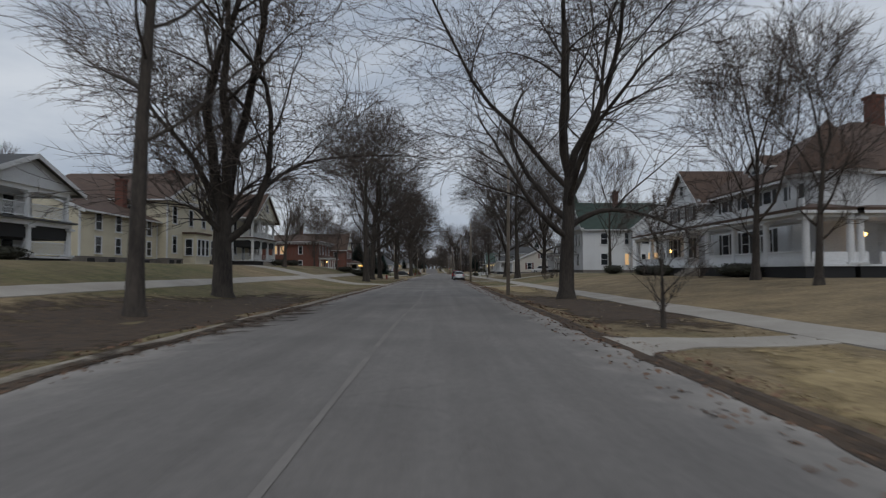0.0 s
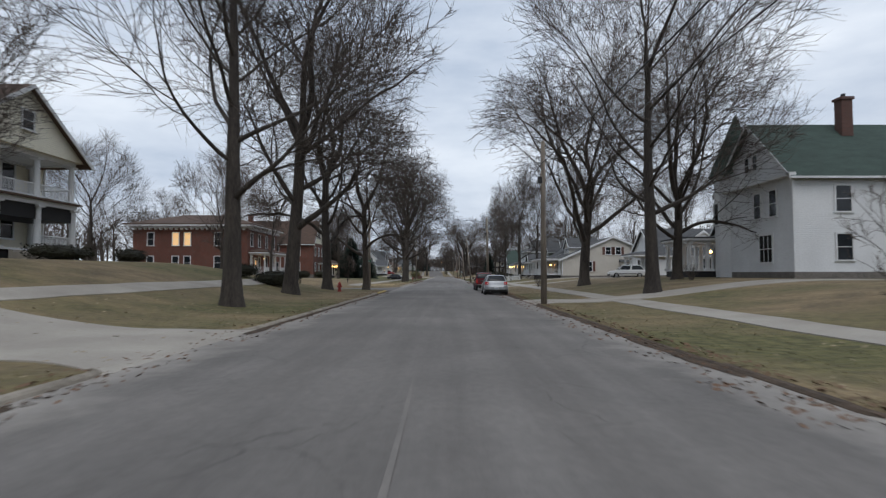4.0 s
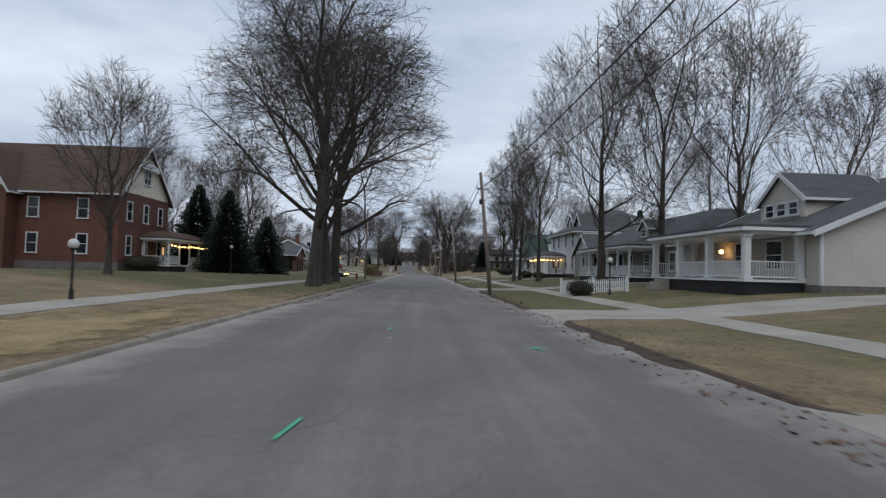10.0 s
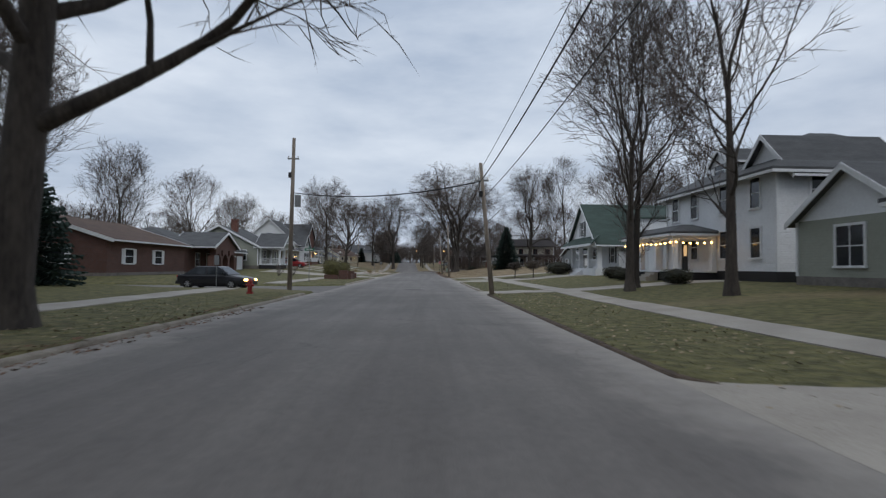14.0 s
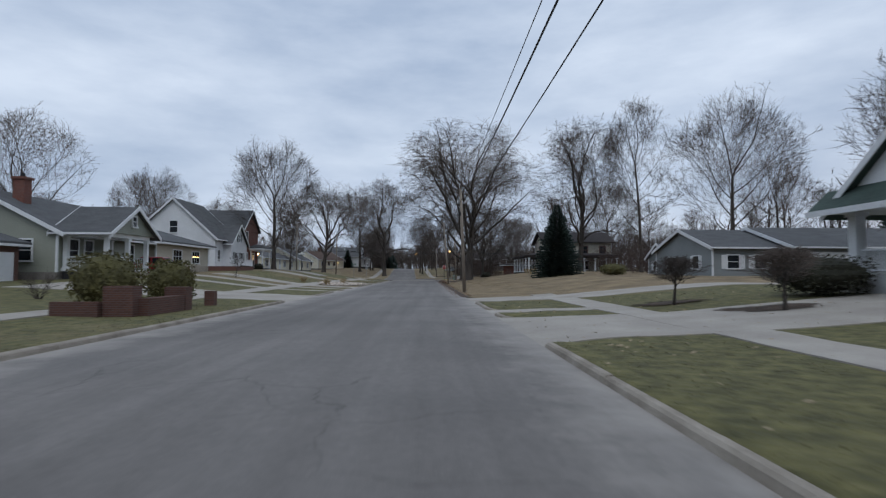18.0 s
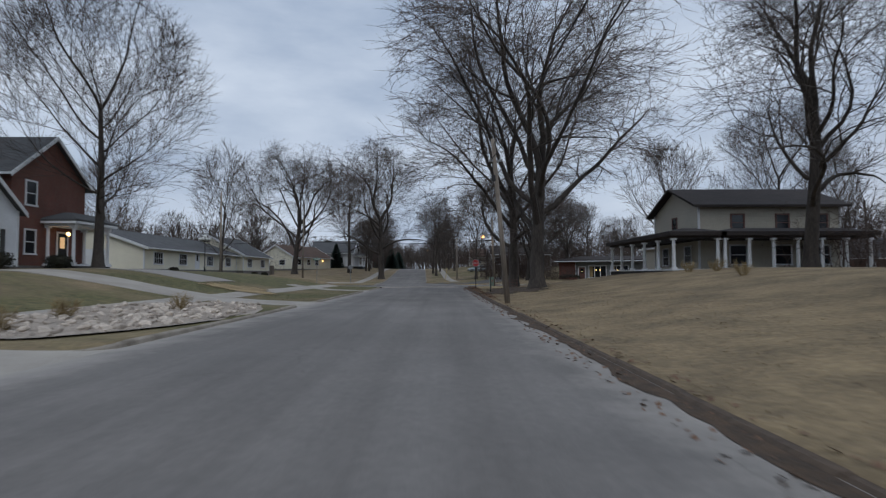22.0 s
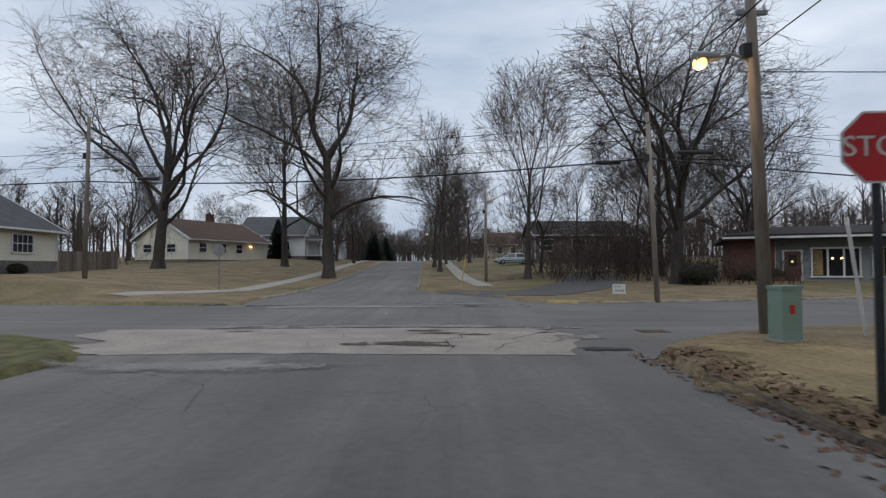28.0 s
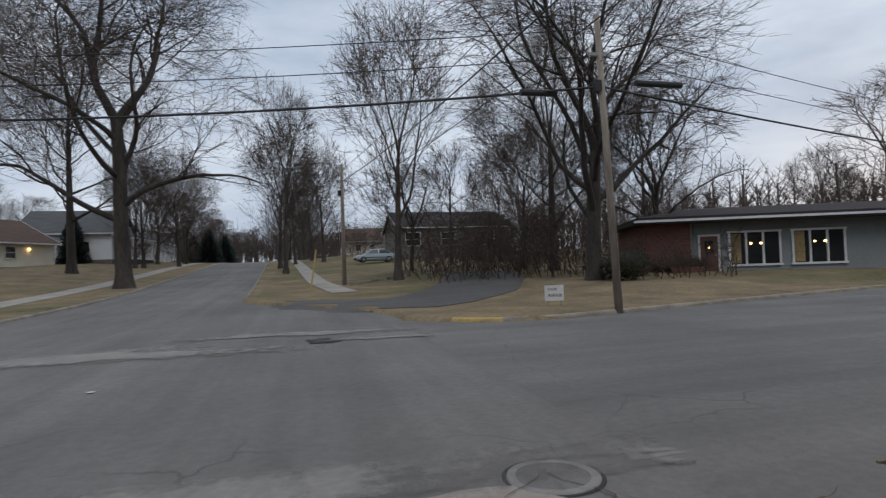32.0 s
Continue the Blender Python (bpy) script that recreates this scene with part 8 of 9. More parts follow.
def hatchback(x, y, mt, label):
    ob = thing("hatchback", (x, y, 0.0), label, "car", own=False)
    lv = [(0.20, 0.16, 4.02, 0.80), (0.30, 0.05, 4.14, 0.85), (0.45, 0.0, 4.20, 0.872), (0.60, 0.0, 4.20, 0.88), (0.70, 0.04, 4.16, 0.88), (0.80, 0.07, 4.02, 0.877), (0.88, 0.09, 3.72, 0.866), (0.94, 0.11, 3.30, 0.852), (0.99, 0.13, 2.98, 0.83), (1.15, 0.23, 2.62, 0.765), (1.32, 0.37, 2.24, 0.685), (1.41, 0.46, 2.02, 0.63), (1.45, 0.56, 1.86, 0.57), (1.475, 0.72, 1.66, 0.47), (1.485, 0.95, 1.45, 0.30)]
    body = part("body", shell(lv, 6.0), mt, ob, smooth=True)
    part("rear_window", skin_patch(lv, 6.0, -124, -56, 1.03, 1.38), GLASS, ob, smooth=True)
    part("windscreen", skin_patch(lv, 6.0, 58, 122, 1.02, 1.36), GLASS, ob, smooth=True)
    part("spoiler", skin_patch(lv, 6.0, -126, -54, 1.395, 1.425, 0.05), mt, ob)
    for sd in (-1, 1):
        lo, hi = ((-30, 2), (4, 42)) if sd > 0 else ((178, 210), (138, 176))
        part("side_window", skin_patch(lv, 6.0, *lo, 1.01, 1.36), GLASS, ob, smooth=True)
        part("side_window", skin_patch(lv, 6.0, *hi, 1.01, 1.36), GLASS, ob, smooth=True)
        lamp_a = (-74, -36) if sd > 0 else (-144, -106)
        tail = part("tail_lamp", skin_patch(lv, 6.0, *lamp_a, 0.77, 0.955, 0.016), TAIL, body, smooth=True)
        part("reversing_lamp", skin_patch(lv, 6.0, (lamp_a[0] + 4) if sd > 0 else lamp_a[1] - 12, (lamp_a[0] + 12) if sd > 0 else lamp_a[1] - 4, 0.83, 0.88, 0.02, 6, 3), GLOBE, tail)
        part("headlight", skin_patch(lv, 6.0, *((42, 66) if sd > 0 else (114, 138)), 0.62, 0.78, 0.012), GLOBE, body)
        part("side_trim", skin_patch(lv, 6.0, *((-24, 24) if sd > 0 else (156, 204)), 0.55, 0.60, 0.014), PLASTIC, body)
        part("sill", skin_patch(lv, 6.0, *((-30, 30) if sd > 0 else (150, 210)), 0.21, 0.29, 0.010), PLASTIC, body)
        part("door_seam", boxed(*sorted((sd * 0.872, sd * 0.8835)), 1.52, 1.532, 0.36, 0.92), DARK, body)
        part("door_handle", boxed(*sorted((sd * 0.86, sd * 0.90)), 1.62, 1.80, 0.78, 0.81), mt, body)
        part("mirror", ball(bmesh.new(), (sd * 0.93, 2.66, 1.0), 0.08, 2), PLASTIC, ob, smooth=True)
        for q in (0.70, 3.32):
            arch(body, sd * 0.86, q, 0.315, sd, mt)
            wheel(ob, sd * 0.79, q, 0.315, 0.20, sd)
    # Black lower bumper; the shadow under the tail is painted in with it.
    part("rear_bumper", skin_patch(lv, 6.0, -146, -34, 0.205, 0.40, 0.014), PLASTIC, body, smooth=True)
    part("bumper_seam", skin_patch(lv, 6.0, -142, -38, 0.595, 0.605, 0.004), DARK, body)
    plate_on(body, 0.0, 0.42, SIGN_WHITE)
    part("badge", rod(bmesh.new(), (0, 0.06, 0.85), (0, 0.045, 0.85), 0.05, 0.05, 16), CHROME, body)
    part("wiper", rod(bmesh.new(), (0.0, 0.12, 1.04), (0.38, 0.15, 1.10), 0.010, sides=6), PLASTIC, body)
    part("exhaust", rod(bmesh.new(), (-0.45, -0.01, 0.24), (-0.45, 0.2, 0.24), 0.03, sides=10), CHROME, body)
    part("underbody", boxed(-0.7, 0.7, 0.3, 3.9, 0.14, 0.24), DARK, ob)


def pickup(x, y, mt, label):
    ob = thing("pickup_truck", (x, y, 0.0), label, "pickup truck", own=False)
    lv = [(0.44, 0.06, 4.78, 0.80), (0.52, 0.03, 4.84, 0.86), (0.70, 0.02, 4.86, 0.88), (0.90, 0.02, 4.80, 0.88), (1.00, 0.03, 4.66, 0.865), (1.06, 0.04, 4.30, 0.85)]
    cab = [(1.04, 1.86, 3.62, 0.84), (1.10, 1.88, 3.48, 0.82), (1.45, 1.98, 3.00, 0.72), (1.60, 2.06, 2.78, 0.66), (1.66, 2.2, 2.6, 0.58), (1.68, 2.35, 2.45, 0.4)]
    body = part("body", shell(lv, 9.0), mt, ob, smooth=False)
    part("cabin", shell(cab, 7.0), mt, ob, smooth=True)
    part("rear_window", skin_patch(cab, 7.0, -126, -54, 1.14, 1.56), GLASS, ob, smooth=True)
    part("windscreen", skin_patch(cab, 7.0, 56, 124, 1.12, 1.56), GLASS, ob, smooth=True)
    for k in (-0.42, 0.42):
        part("window_bar", boxed(k * 0.55 - 0.012, k * 0.55 + 0.012, 1.9, 2.0, 1.14, 1.50), PLASTIC, ob)
    part("bed_liner", boxed(-0.74, 0.74, 0.10, 1.78, 1.058, 1.066), DARK, body)
    for x0, x1, y0, y1 in ((-0.86, -0.76, 0.03, 1.84), (0.76, 0.86, 0.03, 1.84), (-0.76, 0.76, 0.03, 0.10), (-0.76, 0.76, 1.78, 1.84)):
        part("bed_rail", boxed(x0, x1, y0, y1, 1.05, 1.13), mt, body)
    part("tailgate", boxed(-0.70, 0.70, -0.012, 0.05, 0.60, 1.135), mt, body)
    part("tailgate_groove", boxed(-0.66, 0.66, -0.016, -0.0125, 0.73, 0.745), DARK, body)
    part("tailgate_handle", boxed(-0.13, 0.13, -0.03, -0.012, 0.98, 1.05), PLASTIC, body)
    part("tailgate_lettering", boxed(0.38, 0.60, -0.0155, -0.0122, 0.84, 0.865), CHROME, body)
    part("rear_bumper", boxed(-0.84, 0.84, -0.14, 0.04, 0.42, 0.58), PLASTIC, body)
    part("bumper_step", boxed(-0.80, 0.80, -0.15, -0.02, 0.58, 0.60), CHROME, body)
    pl = part("number_plate", boxed(-0.155, 0.155, -0.16, -0.142, 0.43, 0.575), PLATE, body)
    part("plate_bars", boxed(-0.115, 0.115, -0.164, -0.159, 0.48, 0.53), PLATE_BAR, pl)
    for sd in (-1, 1):
        part("side_window", skin_patch(cab, 7.0, *((-32, -2) if sd > 0 else (182, 212)), 1.13, 1.55), GLASS, ob, smooth=True)
        part("side_window", skin_patch(cab, 7.0, *((2, 44) if sd > 0 else (136, 178)), 1.13, 1.55), GLASS, ob, smooth=True)
        part("tail_lamp", boxed(*sorted((sd * 0.72, sd * 0.875)), -0.014, 0.10, 0.72, 1.04), TAIL, body)
        part("headlight", boxed(*sorted((sd * 0.52, sd * 0.82)), 4.74, 4.85, 0.76, 0.92), GLOBE, body)
        part("side_trim", boxed(*sorted((sd * 0.874, sd * 0.892)), 0.12, 4.5, 0.66, 0.71), PLASTIC, body)
        part("door_seam", boxed(*sorted((sd * 0.87, sd * 0.8835)), 1.90, 1.912, 0.50, 1.04), DARK, body)
        part("door_handle", boxed(*sorted((sd * 0.87, sd * 0.905)), 2.3, 2.45, 0.92, 0.96), PLASTIC, body)
        part("mirror", boxed(*sorted((sd * 0.88, sd * 1.06)), 3.10, 3.20, 1.06, 1.24), PLASTIC, ob)
        for q in (0.95, 3.95):
            arch(body, sd * 0.872, q, 0.36, sd, mt)
            wheel(ob, sd * 0.80, q, 0.36, 0.22, sd)
    part("exhaust", rod(bmesh.new(), (0.5, 0.0, 0.34), (0.5, 0.4, 0.34), 0.035, sides=10), CHROME, body)
    part("underbody", boxed(-0.6, 0.6, 0.3, 4.5, 0.26, 0.46), DARK, ob)
    part("spare_wheel", rod(bmesh.new(), (0, 0.75, 0.22), (0, 0.75, 0.42), 0.33, 0.33, 18), RUBBER, ob)


SILVER = material("silver_paint", (0.44, 0.455, 0.475), (0.40, 0.415, 0.435), 0.26, 0.7, 5.0, 0.02, metal=0.35)
RED = paint("dark_red_paint", (0.135, 0.012, 0.018), 0.22)
hatchback(4.08, 93.35, SILVER, "silver three-door hatchback parked at the kerb")
pickup(4.0, 103.4, RED, "dark red pickup truck parked at the kerb")
car("parked_suv", -21.8, 251.2, -90, paint("bright_red_paint", (0.30, 0.018, 0.02)), "red car parked beside the bungalow", 4.4, 1.78, 1.55, 0.98, (0.08, 0.2, 0.6, 0.76))
car("white_suv", 24.6, 121.0, 80, paint("white_paint_car", (0.62, 0.63, 0.64)), "white compact car parked on a driveway", 4.3, 1.8, 1.6, 1.0, (0.03, 0.14, 0.62, 0.78))
car("dark_sedan", -14.2, 196.6, -98, paint("black_paint_car", (0.018, 0.018, 0.022)), "black sedan standing in the side street with lights on", 4.6, 1.8, 1.44, 0.92, (0.10, 0.26, 0.60, 0.76), z=0.02, tail_lit=True)
car("parked_car", 12.5, 383.5, 92, paint("pale_blue_paint", (0.35, 0.42, 0.46)), "pale blue car parked beside the house", 4.4, 1.78, 1.45, 0.92, (0.08, 0.24, 0.6, 0.77))
car("parked_sedan", -22.5, 186.0, 60, paint("dark_green_paint", (0.02, 0.022, 0.02)), "dark sedan parked by the trees", 4.5, 1.8, 1.44, 0.92, (0.10, 0.26, 0.60, 0.76), tail_lit=True)


# ---- street furniture ----
def sign_post(parent, hgt, r=0.035, mt=None):
    part("post", rod(bmesh.new(), (0, 0, -0.3), (0, 0, hgt), r, r, 8), mt or STEEL, parent)


def lettering(parent, text, size, place, turn_z, mt, depth=0.003, name="lettering"):
    cu = bpy.data.curves.new(name, "FONT")
    cu.body, cu.size, cu.align_x, cu.align_y, cu.extrude = text, size, "CENTER", "CENTER", depth
    tmp = bpy.data.objects.new(name, cu)
    me = bpy.data.meshes.new_from_object(tmp)
    bpy.data.objects.remove(tmp)
    me.materials.append(mt)
    ob = new(name, me)
    ob.parent = parent
    ob.matrix_basis = pose(*place, 90, 0, turn_z)
    return ob


def octagon(bm, r, y0, y1, zc):
    lo, hi = [], []
    for k in range(8):
        a = math.tau * (k + 0.5) / 8
        lo.append(bm.verts.new((r * math.cos(a), y0, zc + r * math.sin(a))))
        hi.append(bm.verts.new((r * math.cos(a), y1, zc + r * math.sin(a))))
    bm.faces.new(lo)
    bm.faces.new(hi)
    for k in range(8):
        bm.faces.new((lo[k], lo[(k + 1) % 8], hi[(k + 1) % 8], hi[k]))
    bmesh.ops.recalc_face_normals(bm, faces=bm.faces)
    return bm


ob = thing("stop_sign", (5.75, 315.5, land(5.75, 315.5)), "red octagonal stop sign on a dark post at the junction", "stop sign", own=False, turn=-4)
sign_post(ob, 3.05, 0.045, PLASTIC)
part("border", octagon(bmesh.new(), 0.40, -0.062, -0.056, 2.72), SIGN_WHITE, ob)
face = part("sign_face", octagon(bmesh.new(), 0.375, -0.068, -0.0625, 2.72), SIGN_RED, ob)
part("sign_back", octagon(bmesh.new(), 0.40, -0.0555, -0.05, 2.72), STEEL, ob)
lettering(ob, "STOP", 0.30, (0, -0.070, 2.72), 0, SIGN_WHITE)

ob = thing("stop_sign", (-12.5, 345.0, land(-12.5, 345)), "back of a stop sign facing the other way", "stop sign", own=False)
sign_post(ob, 2.9, 0.04)
part("sign_back", octagon(bmesh.new(), 0.38, -0.06, -0.05, 2.5), STEEL, ob)
part("sign_face", octagon(bmesh.new(), 0.37, -0.0495, -0.045, 2.5), SIGN_RED, ob)


def street_sign(x, y, turn, label):
    ob = thing("street_sign", (x, y, land(x, y)), label, "street sign", "street name signs", own=False, turn=turn)
    sign_post(ob, 2.95, 0.03)
    b = part("blade", boxed(-0.42, 0.42, -0.012, 0.012, 2.72, 2.92), SIGN_GREEN, ob)
    part("blade_bars", boxed(-0.3, 0.3, -0.016, -0.0125, 2.79, 2.85), SIGN_WHITE, b)
    c = part("cross_blade", boxed(-0.012, 0.012, -0.42, 0.42, 2.93, 3.13), SIGN_GREEN, ob)
    part("blade_bars", boxed(-0.016, -0.0125, -0.3, 0.3, 3.0, 3.06), SIGN_WHITE, c)


street_sign(-8.6, 209.0, 5, "green street name sign on a steel post")
street_sign(-7.2, 105.9, 0, "green street name sign on a steel post")
street_sign(-12.4, 319.6, 10, "green street name sign on a leaning post")
for x, y in ((-11.6, 195.2),):
    ob = thing("road_sign", (x, y, land(x, y)), "narrow grey road sign seen edge on", "road sign", own=False, turn=75)
    sign_post(ob, 2.1, 0.025)
    part("plate", boxed(-0.23, 0.23, -0.012, 0.012, 1.6, 2.2), STEEL, ob)


def hydrant(x, y):
    ob = thing("fire_hydrant", (x, y, land(x, y)), "red fire hydrant on the grass verge", "hydrant", "hydrants", own=False)
    bm = rod(bmesh.new(), (0, 0, -0.1), (0, 0, 0.08), 0.17, 0.17, 14)
    rod(bm, (0, 0, 0.08), (0, 0, 0.55), 0.115, 0.115, 14)
    rod(bm, (0, 0, 0.55), (0, 0, 0.62), 0.15, 0.15, 14)
    part("barrel", bm, HYDRANT, ob)
    bm = rod(bmesh.new(), (0, 0, 0.62), (0, 0, 0.74), 0.13, 0.06, 14)
    rod(bm, (0, 0, 0.74), (0, 0, 0.80), 0.035, 0.035, 6)
    part("bonnet", bm, HYDRANT, ob)
    for a, r in ((0, 0.06), (math.pi, 0.06), (-math.pi / 2, 0.08)):
        part("outlet", rod(bmesh.new(), (0, 0, 0.42), (0.21 * math.cos(a), 0.21 * math.sin(a), 0.42), r, r, 10), HYDRANT, ob)


hydrant(-8.1, 96.9)
hydrant(-7.45, 188.3)


def post_lamp(x, y, hgt, label, heads=1, dark=False):
    ob = thing("post_lamp", (x, y, land(x, y)), label, "lamp post", "garden lamp posts", own=False)
    part("post", rod(rod(bmesh.new(), (0, 0, -0.2), (0, 0, 0.35), 0.09, 0.07, 10), (0, 0, 0.35), (0, 0, hgt), 0.04, 0.035, 10), PLASTIC, ob)
    for k in range(heads):
        a = k * math.tau / max(heads, 1)
        d = 0.42 if heads > 1 else 0.0
        c = (d * math.cos(a), d * math.sin(a), hgt + (0.2 if heads == 1 else 0.0))
        if heads > 1:
            part("arm", rod(bmesh.new(), (0, 0, hgt - 0.25), (c[0], c[1], hgt - 0.12), 0.022, sides=6), PLASTIC, ob)
        part("globe", ball(bmesh.new(), c, 0.17, 2), GLOBE, ob, "white glass globe", True)
        part("cap", rod(bmesh.new(), (c[0], c[1], c[2] - 0.2), (c[0], c[1], c[2] - 0.13), 0.07, 0.11, 10), PLASTIC, ob)
    if heads > 1:
        part("globe", ball(bmesh.new(), (0, 0, hgt + 0.25), 0.17, 2), GLOBE, ob, "white glass globe", True)


post_lamp(11.7, 150.4, 1.9, "black garden lamp post with a white globe")
post_lamp(-10.8, 135.4, 1.6, "black garden lamp post beside the sidewalk")
post_lamp(-17.5, 171.5, 2.4, "black garden lamp post with a white globe")
post_lamp(-20.2, 307.0, 3.0, "black lamp post with several white globes", 4)

ob = thing("picket_fence", (11.7, 153.6, land(11.7, 153.6)), "short white picket fence round a clipped bush", "fence", own=True)
for k in range(34):
    f = k / 33
    x, y = 9.9 + 3.6 * f, 154.9 - 2.6 * f
    z = land(x, y)
    bm = bmesh.new()
    box(bm, x - 0.035, x + 0.035, y - 0.012, y + 0.012, z + 0.05, z + 0.85)
    v = bm.verts.new((x, y, z + 0.93))
    top = [q for q in bm.verts if abs(q.co.z - (z + 0.85)) < 1e-4]
    for a in range(4):
        bm.faces.new((top[a], top[(a + 1) % 4], v)) if len(top) == 4 else None
    part("picket", bm, TRIM, ob)
for zz in (0.25, 0.65):
    part("rail", rod(bmesh.new(), (9.9, 154.93, land(9.9, 154.9) + zz), (13.5, 152.33, land(13.5, 152.3) + zz), 0.035, sides=4), TRIM, ob)
for f in (0, 0.5, 1):
    x, y = 9.9 + 3.6 * f, 154.95 - 2.6 * f
    part("post", boxed(x - 0.06, x + 0.06, y - 0.06, y + 0.06, land(x, y) - 0.1, land(x, y) + 1.05), TRIM, ob)

ob = thing("garden_fence", (-30, 361, 2.2), "weathered grey board fence beside the cream house", "fence", own=True)
for k in range(40):
    y = 354.5 + k * 0.3
    z = land(-31, y)
    part("board", boxed(-31.02, -30.98, y, y + 0.28, z, z + 1.75), POLE, ob)

ob = thing("brick_planter", (-8.2, 223.0, 0.1), "low brick planter walls by the driveway", "planter", own=True)
for x0, x1, y0, y1, z1 in ((-9.5, -8.0, 221.8, 222.1, 0.45), (-7.95, -7.0, 222.0, 222.6, 0.95), (-7.0, -6.7, 222.4, 225.2, 0.55), (-7.5, -6.7, 225.3, 225.9, 0.85), (-7.2, -6.8, 228.4, 228.8, 0.6)):
    part("wall", boxed(x0, x1, y0, y1, 0.0, land(-8.5, 219) + z1), BROWN_BRICK, ob)

ob = thing("utility_cabinet", (7.95, 320.8, land(7.95, 320.8)), "pale green metal utility cabinet beside the pole", "cabinet", own=False, turn=8)
part("housing", boxed(-0.21, 0.21, -0.2, 0.2, 0.05, 1.02), UTIL_GREEN, ob)
part("lid", boxed(-0.23, 0.23, -0.22, 0.22, 1.02, 1.09), UTIL_GREEN, ob)
part("base", boxed(-0.26, 0.26, -0.25, 0.25, -0.15, 0.05), CONCRETE, ob)
part("sticker", boxed(-0.05, 0.05, -0.206, -0.2, 0.55, 0.72), SIGN_RED, ob)
ob = thing("marker_post", (9.9, 321.3, land(9.9, 321.3)), "slim white leaning marker post", "marker post", own=False)
part("stake", rod(bmesh.new(), (0, 0, -0.1), (-0.35, 0, 2.4), 0.035, 0.04, 6), SIGN_WHITE, ob)
ob = thing("yellow_guy_guard", (2.7, 352.4, land(2.7, 352.4)), "thin yellow guy wire guard by the pole", "guard", own=False)
part("tube", rod(bmesh.new(), (0, 0, 0), (0.35, 0, 2.3), 0.04, 0.04, 6), YELLOW, ob)

ob = thing("yard_sign", (9.7, 336.9, land(9.7, 336.9)), "small white corrugated yard sign with lettering", "yard sign", own=False, turn=-8)
part("panel", boxed(-0.3, 0.3, -0.01, 0.01, 0.18, 0.66), SIGN_WHITE, ob)
part("stake", rod(rod(bmesh.new(), (-0.2, 0, -0.15), (-0.2, 0, 0.2), 0.01, sides=5), (0.2, 0, -0.15), (0.2, 0, 0.2), 0.01, sides=5), STEEL, ob)
lettering(ob, "SHOE", 0.12, (-0.06, -0.0125, 0.53), 0, PLASTIC)
lettering(ob, "REPAIR", 0.14, (0.02, -0.0125, 0.34), 0, PLASTIC)


# ---- marks on the road ----
CRACK = material("dark_soil_crack", (0.13, 0.095, 0.070), (0.05, 0.038, 0.030), 0.95, 3.0, 24.0, 0.8, 0.01)


def flat_z(x, y):
    return max(road_height(max(-4.9, min(4.9, x)), y), 0.02 if abs(x) > 4.9 else -1)


def slab_edge(y):
    """The slab's east end: slanting, with bites out of it."""
    return 3.66 + 0.75 * float(smooth(319.8, 323.0, y)) - 0.9 * float(smooth(323.0, 324.4, y)) + 0.16 * noise.noise(Vector((0, y * 1.7, 5.0)))


slab_ys = list(np.linspace(319.8, 323.6, 16)) + [323.9, 324.15, 324.3]
vs, fs = [], []
cols = 70
for y in slab_ys:
    e, w = slab_edge(y), -6.0 + 1.6 * noise.noise(Vector((0, y * 0.8, 9.0))) - 1.0 * float(smooth(320, 324, y))
    for k in range(cols):
        x = w + (e - w) * k / (cols - 1)
        q = y
        if y > 324:
            q += 0.18 * noise.noise(Vector((x * 1.1, 0, 0))) + 0.07 * noise.noise(Vector((x * 5.0, 3, 0)))
        elif y < 319.9 and x < 0.5:
            q += (0.5 - x) * 0.12 + 0.35 * noise.noise(Vector((x * 0.9, 7, 0))) * min(1.0, 0.5 - x)
        vs.append((x, q, flat_z(x, q) + 0.008 + 0.004 * noise.noise(Vector((x, q, 0)))))
fs = [(j * cols + i, j * cols + i + 1, (j + 1) * cols + i + 1, (j + 1) * cols + i) for j in range(len(slab_ys) - 1) for i in range(cols - 1)]
slab_me = bpy.data.meshes.new("concrete_slab")
slab_me.from_pydata(vs, [], fs)
slab_me.materials.append(OLD_CONCRETE)
tagged(new("concrete_slab", slab_me), "cracked pale concrete slab across the junction", "road", kind="structure")


def crack(points, width, label, seed):
    """A jagged dark crack along a rough line; it widens and closes as it goes."""
    line = []
    for p, q in zip(points[:-1], points[1:]):
        p, q = Vector(p), Vector(q)
        m = max(2, int((q - p).length / 0.05))
        line += [p.lerp(q, k / m) for k in range(m)]
    line.append(Vector(points[-1]))
    vs = []
    for i, p in enumerate(line):
        d = (line[min(i + 1, len(line) - 1)] - line[max(i - 1, 0)]).normalized()
        n2 = Vector((-d.y, d.x))
        off = 0.07 * noise.noise(Vector((p.x * 3.1, p.y * 3.1, seed))) + 0.03 * noise.noise(Vector((p.x * 11, p.y * 11, seed)))
        w = width * (0.35 + 1.3 * abs(noise.noise(Vector((p.x * 2.3, p.y * 2.3, seed + 4.0)))) + 0.5 * abs(noise.noise(Vector((p.x * 13, p.y * 13, seed)))))
        w *= 0.55 * min(1.0, 0.25 + 4 * min(i, len(line) - 1 - i) / len(line))
        for s in (-1, 1):
            q = p + n2 * (off + s * w)
            vs.append((q.x, q.y, flat_z(q.x, q.y) + 0.017))
    me = bpy.data.meshes.new("road_crack")
    me.from_pydata(vs, [], [(2 * i, 2 * i + 1, 2 * i + 3, 2 * i + 2) for i in range(len(line) - 1)])
    me.materials.append(CRACK)
    tagged(new("road_crack", me), label, "crack", kind="structure")


